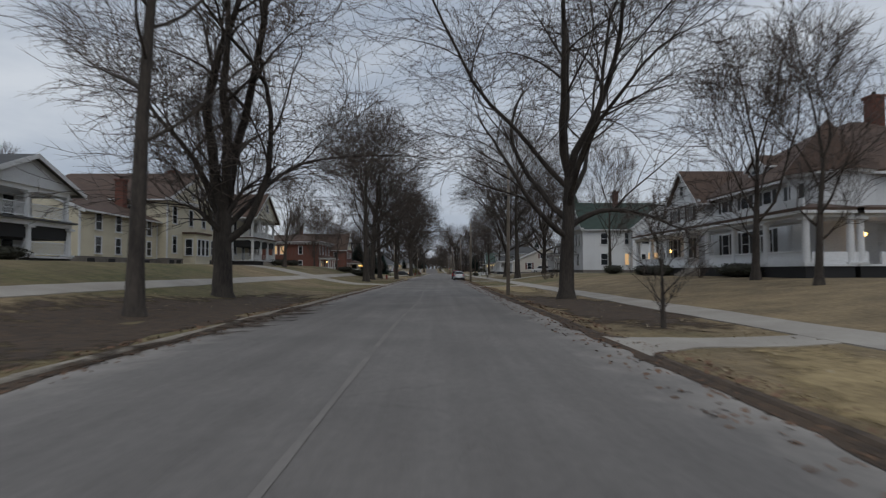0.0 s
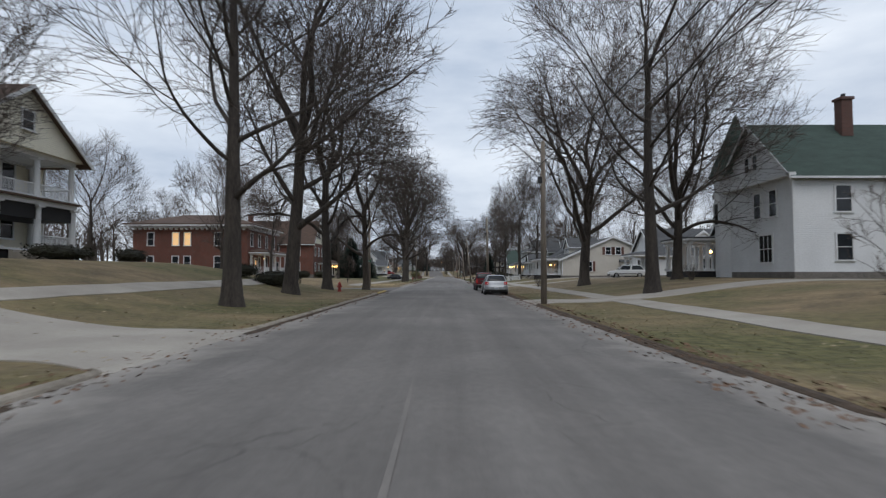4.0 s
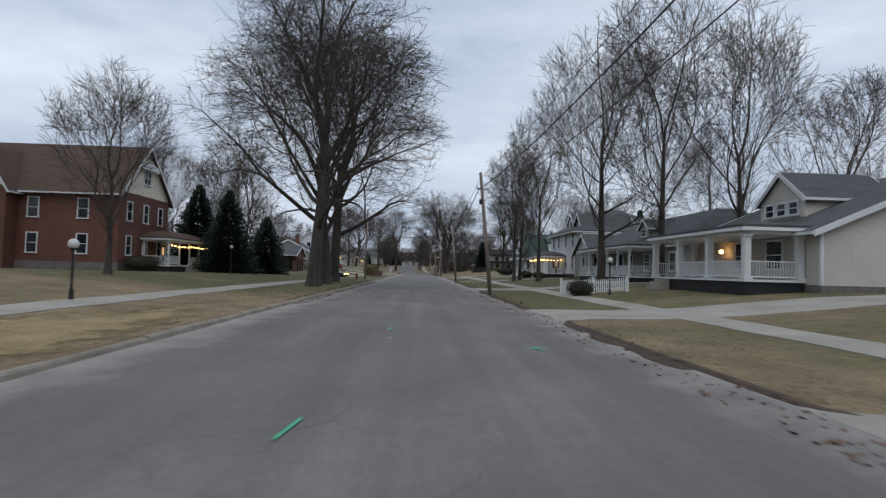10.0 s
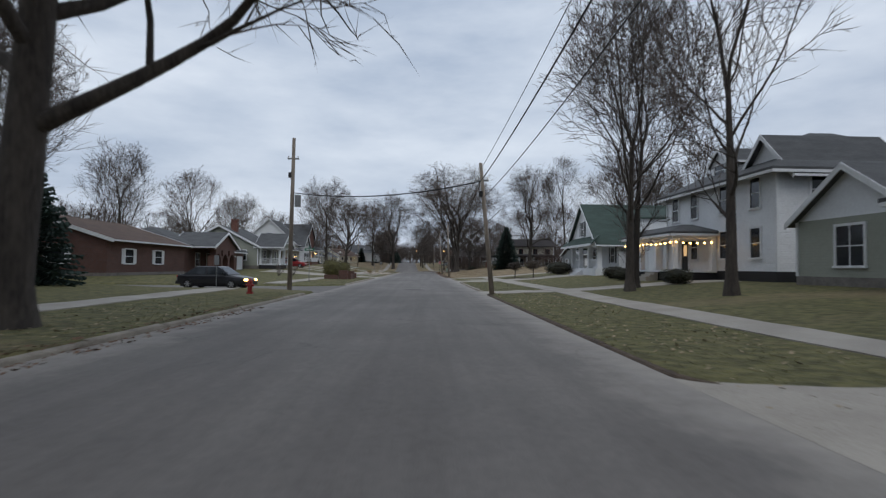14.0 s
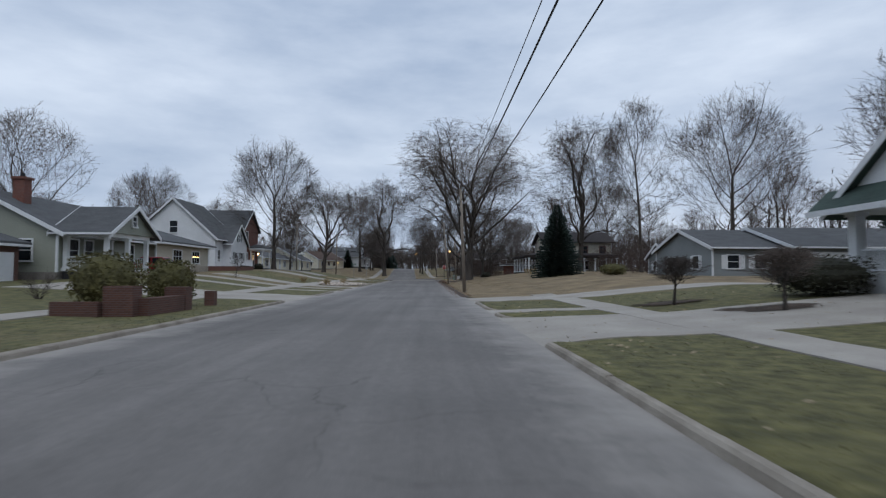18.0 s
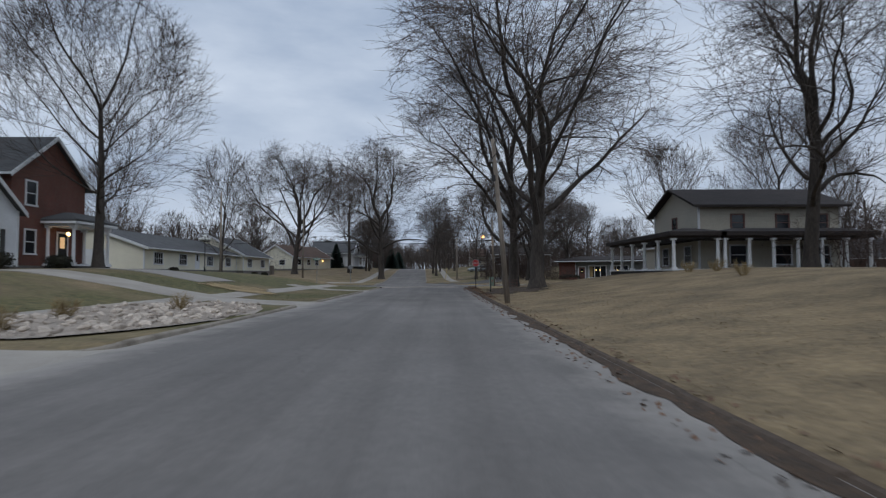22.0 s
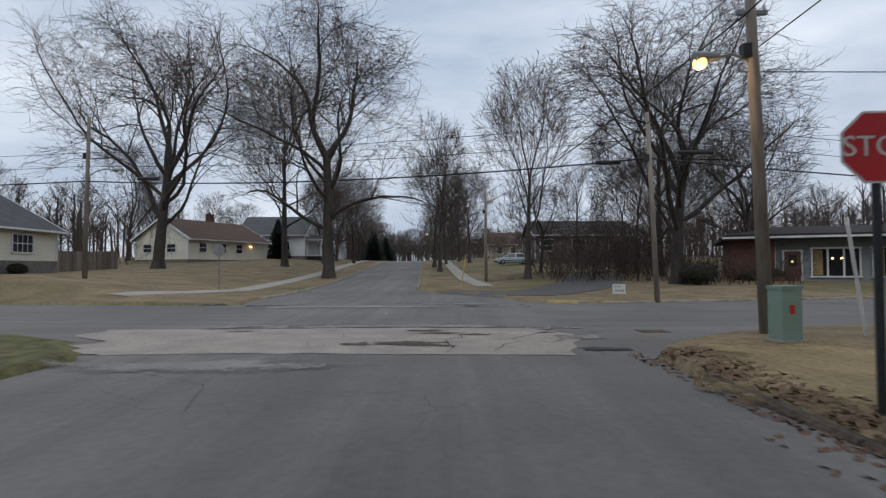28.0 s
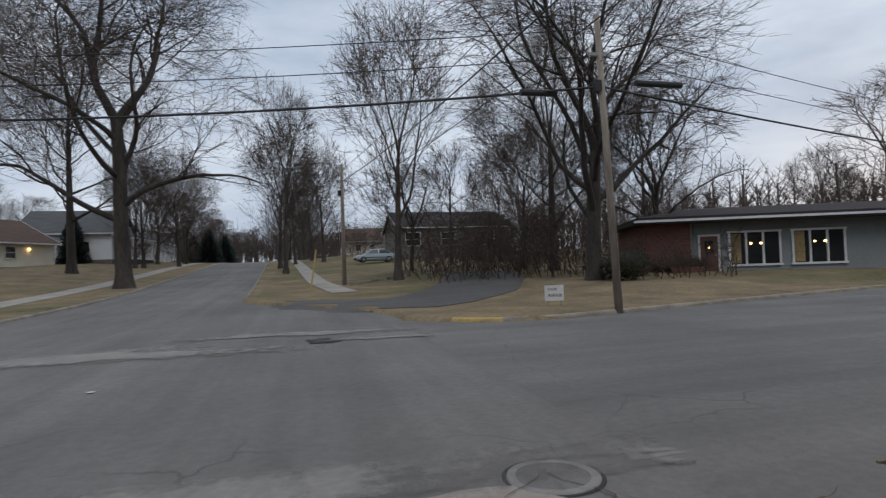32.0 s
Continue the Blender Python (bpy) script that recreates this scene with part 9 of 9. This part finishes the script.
SOFT_CRACK = feather(CRACK, "thin_grit", 5.0, 0.4, 0.22)
slab_crack = "dark jagged crack in the concrete slab"
crack([(0.3, 324.25), (0.6, 323.75), (0.81, 323.73), (1.14, 323.32), (1.32, 322.93), (1.71, 322.83), (1.70, 322.28), (1.40, 321.93), (1.39, 321.2), (1.5, 320.6), (1.35, 319.85)], 0.028, slab_crack, 1.0)
crack([(3.30, 324.15), (3.73, 324.5), (3.97, 323.99), (3.41, 322.88), (3.0, 322.42), (2.77, 321.95), (2.92, 321.69), (3.24, 321.57), (3.64, 321.67), (3.95, 322.08), (3.81, 322.63), (4.25, 322.2)], 0.024, slab_crack, 2.0)
crack([(1.43, 322.22), (1.81, 322.16), (2.18, 322.01), (2.77, 321.95)], 0.013, slab_crack, 3.0)
crack([(1.32, 322.93), (1.9, 323.0), (2.09, 322.79), (2.6, 323.05), (3.41, 322.88)], 0.02, slab_crack, 4.0)
crack([(-1.6, 323.9), (-1.0, 323.1), (-0.9, 322.4), (-1.5, 321.6), (-1.2, 320.4)], 0.012, slab_crack, 5.0)
crack([(-0.9, 322.4), (-0.2, 321.8), (0.1, 321.3)], 0.014, slab_crack, 6.0)
crack([(-3.4, 323.6), (-2.6, 323.0), (-1.8, 323.1), (-1.2, 323.4)], 0.02, slab_crack, 7.0)
crack([(2.92, 321.69), (2.5, 321.0), (2.3, 320.4), (2.45, 319.9)], 0.018, slab_crack, 8.0)
crack([(-2.4, 321.7), (-3.2, 321.3), (-3.9, 321.6), (-4.6, 321.2)], 0.016, slab_crack, 9.0)
crack([(-5.2, 319.2), (-3.4, 318.3), (-1.8, 317.2), (-1.4, 315.6)], 0.014, "thin dark crack in the asphalt", 10.0)
crack([(-4.4, 316.6), (-3.0, 316.9), (-2.0, 316.1)], 0.012, "thin dark crack in the asphalt", 11.0)
crack([(3.8, 323.4), (4.3, 323.7), (4.9, 323.4), (5.4, 323.6)], 0.03, "dark crack beside the slab", 12.0)
for k, (x, y, rx, ry, mt, lab) in enumerate(((0.68, 196.25, 0.74, 0.50, SOFT_TAR, "dark round asphalt patch in the street"), (0.88, 323.62, 0.42, 0.24, SOFT_CRACK, "dark pothole full of grit"), (1.25, 323.05, 0.5, 0.2, SOFT_CRACK, "dark pothole full of grit"), (2.09, 322.82, 0.34, 0.18, SOFT_CRACK, "dark pothole full of grit"), (3.75, 323.35, 0.22, 0.12, SOFT_CRACK, "dark pothole full of grit"), (0.62, 321.2, 0.8, 0.36, SOFT_CRACK, "dark worn hollow in the slab"),
                                             (-0.45, 321.15, 0.4, 0.2, SOFT_CRACK, "dark worn hollow in the slab"), (4.5, 320.6, 0.62, 0.24, SOFT_TAR, "dark asphalt patch beside the slab"), (-3.6, 323.7, 0.34, 0.14, SOFT_CRACK, "dark pothole full of grit"), (-7.3, 333.7, 2.2, 0.42, SOFT_TAR, "dark worn asphalt at the gutter"), (2.5, 332.9, 0.36, 0.42, SOFT_TAR, "dark sunken patch round a manhole"), (2.0, 334.6, 3.4, 0.6, SOFT_WORN, "pale worn streak of the junction"), (-2.5, 332.6, 5.0, 1.0, SOFT_WORN, "pale worn streak of the junction"), (4.2, 333.0, 1.6, 0.4, SOFT_WORN, "pale worn streak of the junction"),
                                             (0.2, 324.75, 5.0, 0.55, SOFT_WORN, "pale gritty streak along the slab"), (-5.6, 325.0, 4.0, 0.6, SOFT_WORN, "pale gritty streak along the slab"), (5.2, 322.6, 1.3, 0.8, SOFT_WORN, "pale gritty patch beside the slab"), (5.6, 324.6, 1.8, 0.5, SOFT_WORN, "pale gritty patch beside the drain"), (-2.6, 318.7, 2.6, 0.8, SOFT_WORN, "pale worn asphalt before the slab"), (-0.6, 329.0, 0.05, 0.05, SIGN_WHITE, "scrap of pale litter on the asphalt"), (8.6, 328.6, 0.07, 0.05, SIGN_WHITE, "scrap of pale litter on the asphalt"))):
    sheet("road_patch", x, y, rx, ry, mt, lab, 0.018 if mt is SOFT_CRACK else 0.0165 if mt is SOFT_WORN else 0.015, seed=k, wob=0.3 if rx != 0.74 else 0.08, n=110, jag=0.2 if mt is SOFT_WORN else 0.5 if rx != 0.74 else 0.06)
cover = thing("manhole_cover", (3.76, 324.42, flat_z(3.76, 324.42)), "worn manhole cover in a ring of pale concrete", "manhole", own=False)
bm = bmesh.new()
rings = [[bm.verts.new((r * (1 + 0.05 * noise.noise(Vector((math.cos(a), math.sin(a), r * 3)))) * math.cos(a), r * math.sin(a), z)) for a in (math.tau * k / 32 for k in range(32))] for r, z in ((0.34, 0.006), (0.33, 0.015), (0.27, 0.016), (0.265, 0.010))]
for p, q in zip(rings[:-1], rings[1:]):
    for k in range(32):
        bm.faces.new((p[k], p[(k + 1) % 32], q[(k + 1) % 32], q[k]))
bmesh.ops.recalc_face_normals(bm, faces=bm.faces)
part("concrete_ring", bm, WORN, cover)
part("iron_lid", rod(bmesh.new(), (0, 0, 0.004), (0, 0, 0.012), 0.268, 0.266, 28), SIDE_ASPHALT, cover)
part("tar_joint", rod(bmesh.new(), (0, 0, 0.002), (0, 0, 0.0075), 0.37, 0.36, 28), TAR, cover)
ring = [(1.58 + 0.42 * math.cos(k / 14 * math.tau), 198.66 + 0.5 * math.sin(k / 14 * math.tau)) for k in range(15)]


sheet("gravel_bed", -7.9, 273.4, 2.75, 7.6, GRAVEL, "bed of pale river stones beside the drive", 0.05, "gravel bed", 41, 0.1)
sheet("dry_lawn_patch", 7.1, 47.5, 2.1, 10.0, SOFT_STRAW, "pale straw-coloured strip of dry grass", 0.02, "grass", 42, 0.2)
sheet("dry_lawn_patch", 7.2, 5.8, 2.1, 5.6, SOFT_STRAW, "pale straw-coloured strip of dry grass", 0.02, "grass", 43, 0.2)
sheet("dry_lawn_patch", 7.4, 317.6, 2.4, 4.0, SOFT_STRAW, "pale dry grass at the corner", 0.02, "grass", 45, 0.25)
sheet("dry_lawn_patch", -7.6, 126.0, 2.6, 9.5, SOFT_STRAW, "pale straw-coloured strip of dry grass", 0.02, "grass", 46, 0.2)
sheet("straw_mulch", -11.6, 292.0, 2.4, 3.6, SOFT_STRAW, "heap of pale straw mulch by the pad", 0.06, "mulch", 47, 0.3)
sheet("mulch_bed", 13.4, 221.2, 1.6, 1.1, SOFT_SOIL, "dark mulch bed round a small tree", 0.04, "mulch", 48, 0.2)
sheet("mulch_bed", 12.2, 226.2, 1.6, 1.1, SOFT_SOIL, "dark mulch bed round a small tree", 0.04, "mulch", 49, 0.2)
sheet("bare_soil", 7.2, 24.0, 2.6, 11.5, SOFT_SOIL, "bare brown soil under the trees", 0.015, "soil", 50, 0.3)
sheet("bare_soil", -7.6, 20.0, 3.6, 18.0, SOFT_SOIL, "bare brown soil under the trees", 0.015, "soil", 51, 0.3)
for s in (-1, 1):
    for a, b in ((-5, 16), (16, 40), (40, 58), (66, 84), (84, 104)) if s < 0 else ((-5, 30), (30, 54), (60, 80), (86, 118), (126, 134), (140, 158), (240, 262), (262, 290), (290, 314)):
        rn2 = random.Random(int(a) + 100 * s)
        vs, fs = [], []
        n = int((b - a) / 0.4)
        for i in range(n + 1):
            y = a + (b - a) * i / n
            w = 0.12 + 0.45 * abs(noise.noise(Vector((y * 0.35, s * 3.0, 0)))) + 0.12 * rn2.random()
            for q in (0, 0.5, 1):
                x = s * (ROAD_W - 0.02 - w * q)
                vs.append((x, y, road_height(x, y) + 0.008 + (0.012 * (1 - q))))
        for i in range(n):
            for q in range(2):
                f = (i * 3 + q, i * 3 + q + 1, (i + 1) * 3 + q + 1, (i + 1) * 3 + q)
                fs.append(f if s > 0 else f[::-1])
        me = bpy.data.meshes.new("gutter_dirt")
        me.from_pydata(vs, [], fs)
        me.materials.append(LITTER)
        tagged(new("gutter_dirt", me), "dark line of dirt and fallen leaves in the gutter", "leaf litter", kind="stuff")


def scatter_leaves(name, areas, count, size, mt, label, seed):
    rn3 = random.Random(seed)
    vs, fs = [], []
    for _ in range(count):
        x0, x1, y0, y1 = rn3.choice(areas)
        x, y = rn3.uniform(x0, x1), rn3.uniform(y0, y1)
        z = road_height(x, y) + 0.012 if on_road(x, y) else land(x, y) + 0.025
        a, s = rn3.uniform(0, 6.28), size * rn3.uniform(0.6, 1.4)
        u, w = Vector((math.cos(a) * s, math.sin(a) * s, rn3.uniform(0, 0.5) * s)), Vector((-math.sin(a) * s * 0.6, math.cos(a) * s * 0.6, 0.2 * s))
        o, c = len(vs), Vector((x, y, z))
        vs += [tuple(c - u), tuple(c + w), tuple(c + u), tuple(c - w)]
        fs.append((o, o + 1, o + 2, o + 3))
    me = bpy.data.meshes.new(name)
    me.from_pydata(vs, [], fs)
    me.materials.append(mt)
    tagged(new(name, me), label, "leaves", kind="stuff")


LEAF = material("dead_leaf", (0.22, 0.125, 0.075), (0.10, 0.058, 0.036), 0.9, 0.8, 6.0)
DRY_LEAF = material("pale_dead_leaf", (0.40, 0.33, 0.22), (0.26, 0.20, 0.12), 0.9, 0.8, 6.0)
scatter_leaves("fallen_leaves", [(3.9, 5.6, -4, 60), (3.9, 5.4, 60, 160), (4.2, 5.4, 240, 315), (-5.6, -4.2, -4, 100), (4.6, 6.0, 308, 320), (-5.4, -4.4, 140, 180), (4.0, 5.3, 100, 122), (4.6, 5.5, -4, 120), (4.6, 5.5, -4, 120), (-5.3, -4.5, -4, 60), (4.7, 5.6, 290, 318)], 16000, 0.05, LEAF, "fallen brown leaves along the gutters", 3)
scatter_leaves("scattered_leaves", [(5.2, 18, 200, 232), (5.2, 9, 160, 192), (-12, -5.4, 20, 100), (-9, -5.4, 140, 180), (5.2, 9, -4, 120)], 2600, 0.05, DRY_LEAF, "pale leaves scattered over the grass", 4)


def stones(name, cx, cy, rx, ry, count, seed):
    rn4 = random.Random(seed)
    ob = thing(name, (cx, cy, land(cx, cy)), "pale rounded stones of the gravel bed", "stones", own=True)
    bm0 = bmesh.new()
    bmesh.ops.create_icosphere(bm0, subdivisions=1, radius=1.0)
    for v in bm0.verts:
        v.co *= 1 + 0.25 * noise.noise(v.co * 1.7)
    me = bpy.data.meshes.new("stone")
    bm0.to_mesh(me)
    bm0.free()
    me.materials.append(PEBBLE)
    for _ in range(count):
        a, q = rn4.uniform(0, 6.28), math.sqrt(rn4.random())
        x, y = cx + rx * q * math.cos(a), cy + ry * q * math.sin(a)
        s = rn4.uniform(0.07, 0.17)
        c = new("stone", me)
        c.parent = ob
        c.matrix_parent_inverse = Matrix.Translation(ob["base"]).inverted()
        c.matrix_basis = pose(x, y, land(x, y) + 0.05 + s * 0.25, rn4.uniform(0, 40), rn4.uniform(0, 40), rn4.uniform(0, 360)) @ Matrix.Diagonal((s * 1.3, s, s * 0.6, 1))


PEBBLE = material("river_stone", (0.58, 0.50, 0.42), (0.36, 0.31, 0.26), 0.85, 1.5, 8.0, 0.3, vary=0.35)
stones("gravel_stones", -7.9, 273.4, 2.6, 7.4, 300, 6)
rn8 = random.Random(18)
vs, fs = [], []
for _ in range(3200):
    a, q, s8 = rn8.uniform(0, 6.28), math.sqrt(rn8.random()), rn8.uniform(0.04, 0.1)
    x, y = -7.9 + 2.65 * q * math.cos(a), 273.4 + 7.5 * q * math.sin(a)
    z, o, t8 = land(x, y) + 0.055, len(vs), rn8.uniform(0, 3)
    vs += [(x + s8 * math.cos(t8 + k * 1.257) * rn8.uniform(0.8, 1.3), y + s8 * math.sin(t8 + k * 1.257) * rn8.uniform(0.7, 1.1), z) for k in range(5)] + [(x, y, z + s8 * 0.6)]
    fs += [(o + k, o + (k + 1) % 5, o + 5) for k in range(5)]
pebbles = bpy.data.meshes.new("pebbles")
pebbles.from_pydata(vs, [], fs)
pebbles.materials.append(PEBBLE)
tagged(new("pebbles", pebbles), "pale pebbles filling the gravel bed", "pebbles", kind="stuff")

PAINT_GREEN = material("survey_paint_green", (0.10, 0.50, 0.28), None, 0.8, 3.0, 20.0)
PAINT_WHITE = material("survey_paint_white", (0.55, 0.55, 0.52), None, 0.8, 3.0, 20.0)


def paint_mark(line, w, mt, label):
    vs, fs = [], []
    for i, (x, y) in enumerate(line):
        a, b = Vector(line[max(i - 1, 0)]), Vector(line[min(i + 1, len(line) - 1)])
        d = (b - a).normalized()
        n2 = Vector((-d.y, d.x)) * w / 2
        for s in (-1, 1):
            vs.append((x + n2.x * s, y + n2.y * s, road_height(x, y) + 0.014))
    fs = [(2 * i, 2 * i + 1, 2 * i + 3, 2 * i + 2) for i in range(len(line) - 1)]
    me = bpy.data.meshes.new("paint_mark")
    me.from_pydata(vs, [], fs)
    me.materials.append(mt)
    tagged(new("paint_mark", me), label, "paint mark", kind="structure")


paint_mark([(2.62 + 0.34 * math.cos(a / 20 * math.tau), 112.35 + 0.34 * math.sin(a / 20 * math.tau)) for a in range(18)], 0.05, PAINT_GREEN, "green sprayed survey ring on the asphalt")
paint_mark([(-0.95, 121.7), (-0.90, 122.1), (-0.86, 122.4)], 0.05, PAINT_GREEN, "green sprayed survey stroke on the asphalt")
paint_mark([(2.3, 117.0), (2.5, 117.8)], 0.06, PAINT_WHITE, "white sprayed survey stroke on the asphalt")
paint_mark([(-0.46, 130.7), (-0.36, 131.3)], 0.06, PAINT_GREEN, "green sprayed survey stroke on the asphalt")

paint_mark(ring, 0.035, PAINT_WHITE, "faint white sprayed ring on the asphalt")
GRATE = material("rusted_iron", (0.20, 0.155, 0.10), (0.10, 0.075, 0.05), 0.8, 3.0, 20.0)
for line in ([(2.55, 127.87), (2.65, 128.1), (2.88, 128.06)], [(2.60, 128.2), (2.66, 127.95), (2.71, 127.71)], [(2.45, 128.0), (2.62, 128.02)]):
    paint_mark(line, 0.05, PAINT_GREEN, "green sprayed survey stroke on the asphalt")
paint_mark([(-0.33, 129.0), (-0.30, 129.16)], 0.05, PAINT_WHITE, "white sprayed survey stroke on the asphalt")
grate = thing("storm_drain", (6.42, 323.65, 0.004), "rusty iron storm drain grate in the gutter", "drain", own=False)
part("frame", boxed(-0.34, 0.34, -0.24, 0.24, -0.05, 0.012), DARK, grate)
part("rim", box(box(boxed(-0.36, 0.36, -0.26, -0.235, -0.02, 0.026), -0.36, 0.36, 0.235, 0.26, -0.02, 0.026), -0.33, 0.33, -0.015, 0.015, 0.0, 0.027), GRATE, grate)
for k in range(8):
    part("bar", boxed(-0.31 + k * 0.083, -0.275 + k * 0.083, -0.22, 0.22, 0.0, 0.028), GRATE, grate)

ob = thing("stone_edging", (5.2, 356.5, land(5.2, 356.5)), "row of pale rough edging stones by the drive", "edging", own=True)
rn5 = random.Random(77)
for k in range(9):
    x, y = 5.3 + k * 0.52, 356.2 + k * 0.45
    bm = boxed(x - 0.26, x + 0.26, y - 0.11, y + 0.11, land(x, y) - 0.1, land(x, y) + rn5.uniform(0.12, 0.2))
    bmesh.ops.rotate(bm, verts=bm.verts, cent=(x, y, 0), matrix=Matrix.Rotation(0.6 + rn5.uniform(-0.2, 0.2), 3, "Z"))
    part("stone", bm, KERB, ob)


def turf(name, areas, count, seed, label, low=0.04, high=0.09):
    """Short blades of grass on the verges nearest the road, one joined mesh."""
    rn = np.random.default_rng(seed)
    size = np.array([(a[1] - a[0]) * (a[3] - a[2]) for a in areas])
    pick = rn.choice(len(areas), count, p=size / size.sum())
    vs, fs = [], []
    for k in range(count):
        x0, x1, y0, y1 = areas[pick[k]]
        x, y = x0 + (x1 - x0) * rn.random(), y0 + (y1 - y0) * rn.random()
        z = land(x, y) - 0.01
        a, h2, lean = rn.random() * 6.283, low + (high - low) * rn.random(), rn.random() * 0.06
        dx, dy = math.cos(a), math.sin(a)
        o = len(vs)
        vs += [(x - dy * 0.014, y + dx * 0.014, z), (x + dy * 0.014, y - dx * 0.014, z), (x + dx * lean, y + dy * lean, z + h2)]
        fs.append((o, o + 1, o + 2))
    me = bpy.data.meshes.new(name)
    me.from_pydata(vs, [], fs)
    me.materials.append(LAWN)
    tagged(new(name, me), label, "grass", kind="stuff")


turf("verge_grass", [(5.0, 8.8, 3, 110), (-9.5, -5.0, 3, 60), (-9.5, -5.0, 67, 102), (5.0, 8.8, 123, 135), (5.0, 8.8, 140, 160), (5.0, 8.8, 164, 191), (5.0, 8.8, 196, 216), (-9.3, -5.0, 118, 190), (-9.3, -5.0, 206, 234), (5.1, 12.0, 240, 316), (-9.3, -5.1, 286, 304), (-9.3, -5.1, 309, 317)], 60000, 12, "short winter grass blades on the verges", 0.02, 0.055)


ob = thing("plant_cage", (7.4, 302.3, land(7.4, 302.3)), "low ring of rusty wire round a bare planting hole", "wire cage", own=False)
for k in range(12):
    a = k / 12 * math.tau
    part("wire", rod(bmesh.new(), (1.1 * math.cos(a), 1.1 * math.sin(a), -0.1), (1.1 * math.cos(a), 1.1 * math.sin(a), 0.85), 0.008, sides=4), RED_SHUTTER, ob)
for z in (0.1, 0.35, 0.6, 0.84):
    vs, fs = [], []
    tube(vs, fs, [Vector((1.1 * math.cos(k / 24 * math.tau), 1.1 * math.sin(k / 24 * math.tau), z)) for k in range(25)], [0.007] * 25, 4)
    me = bpy.data.meshes.new("hoop")
    me.from_pydata(vs, [], fs)
    me.materials.append(RED_SHUTTER)
    new("hoop", me).parent = ob
for x, y in ((-1.25, -0.6), (1.3, 0.9)):
    part("stake", rod(bmesh.new(), (x, y, -0.2), (x, y, 1.1), 0.04, 0.035, 6), PLASTIC, ob)
sheet("bare_soil", 7.6, 299.6, 2.6, 8.2, SOFT_SOIL, "bare brown soil under the trees", 0.02, "soil", 61, 0.3, jag=0.4)


def road_streak(name, x, y0, y1, w, mt, label, seed):
    """A long faint worn streak along the street."""
    vs, fs = [], []
    n = int((y1 - y0) / 1.5)
    for i in range(n + 1):
        y = y0 + (y1 - y0) * i / n
        f = max(0.0, math.sin(math.pi * i / n)) ** 0.4
        c = x + 0.25 * noise.noise(Vector((0, y * 0.05, seed)))
        q = w * f * (0.6 + 0.7 * abs(noise.noise(Vector((y * 0.4, 0, seed)))))
        for s in (-1, 1):
            vs.append((c + s * q / 2, y, road_height(c + s * q / 2, y) + 0.006))
    fs = [(2 * i, 2 * i + 1, 2 * i + 3, 2 * i + 2) for i in range(n)]
    me = bpy.data.meshes.new(name)
    me.from_pydata(vs, [], fs)
    me.materials.append(mt)
    tagged(new(name, me), label, "road mark", kind="structure")


SEAM = material("road_seam", (0.225, 0.205, 0.186), (0.155, 0.143, 0.132), 0.88, 0.8, 18.0, 0.5, 0.006)
for k, (x, y0, y1, w) in enumerate(((-0.15, -6, 60, 0.16),)):
    road_streak("worn_streak", x, y0, y1, w, SEAM, "faint pale worn streak along the asphalt", k * 3.7)
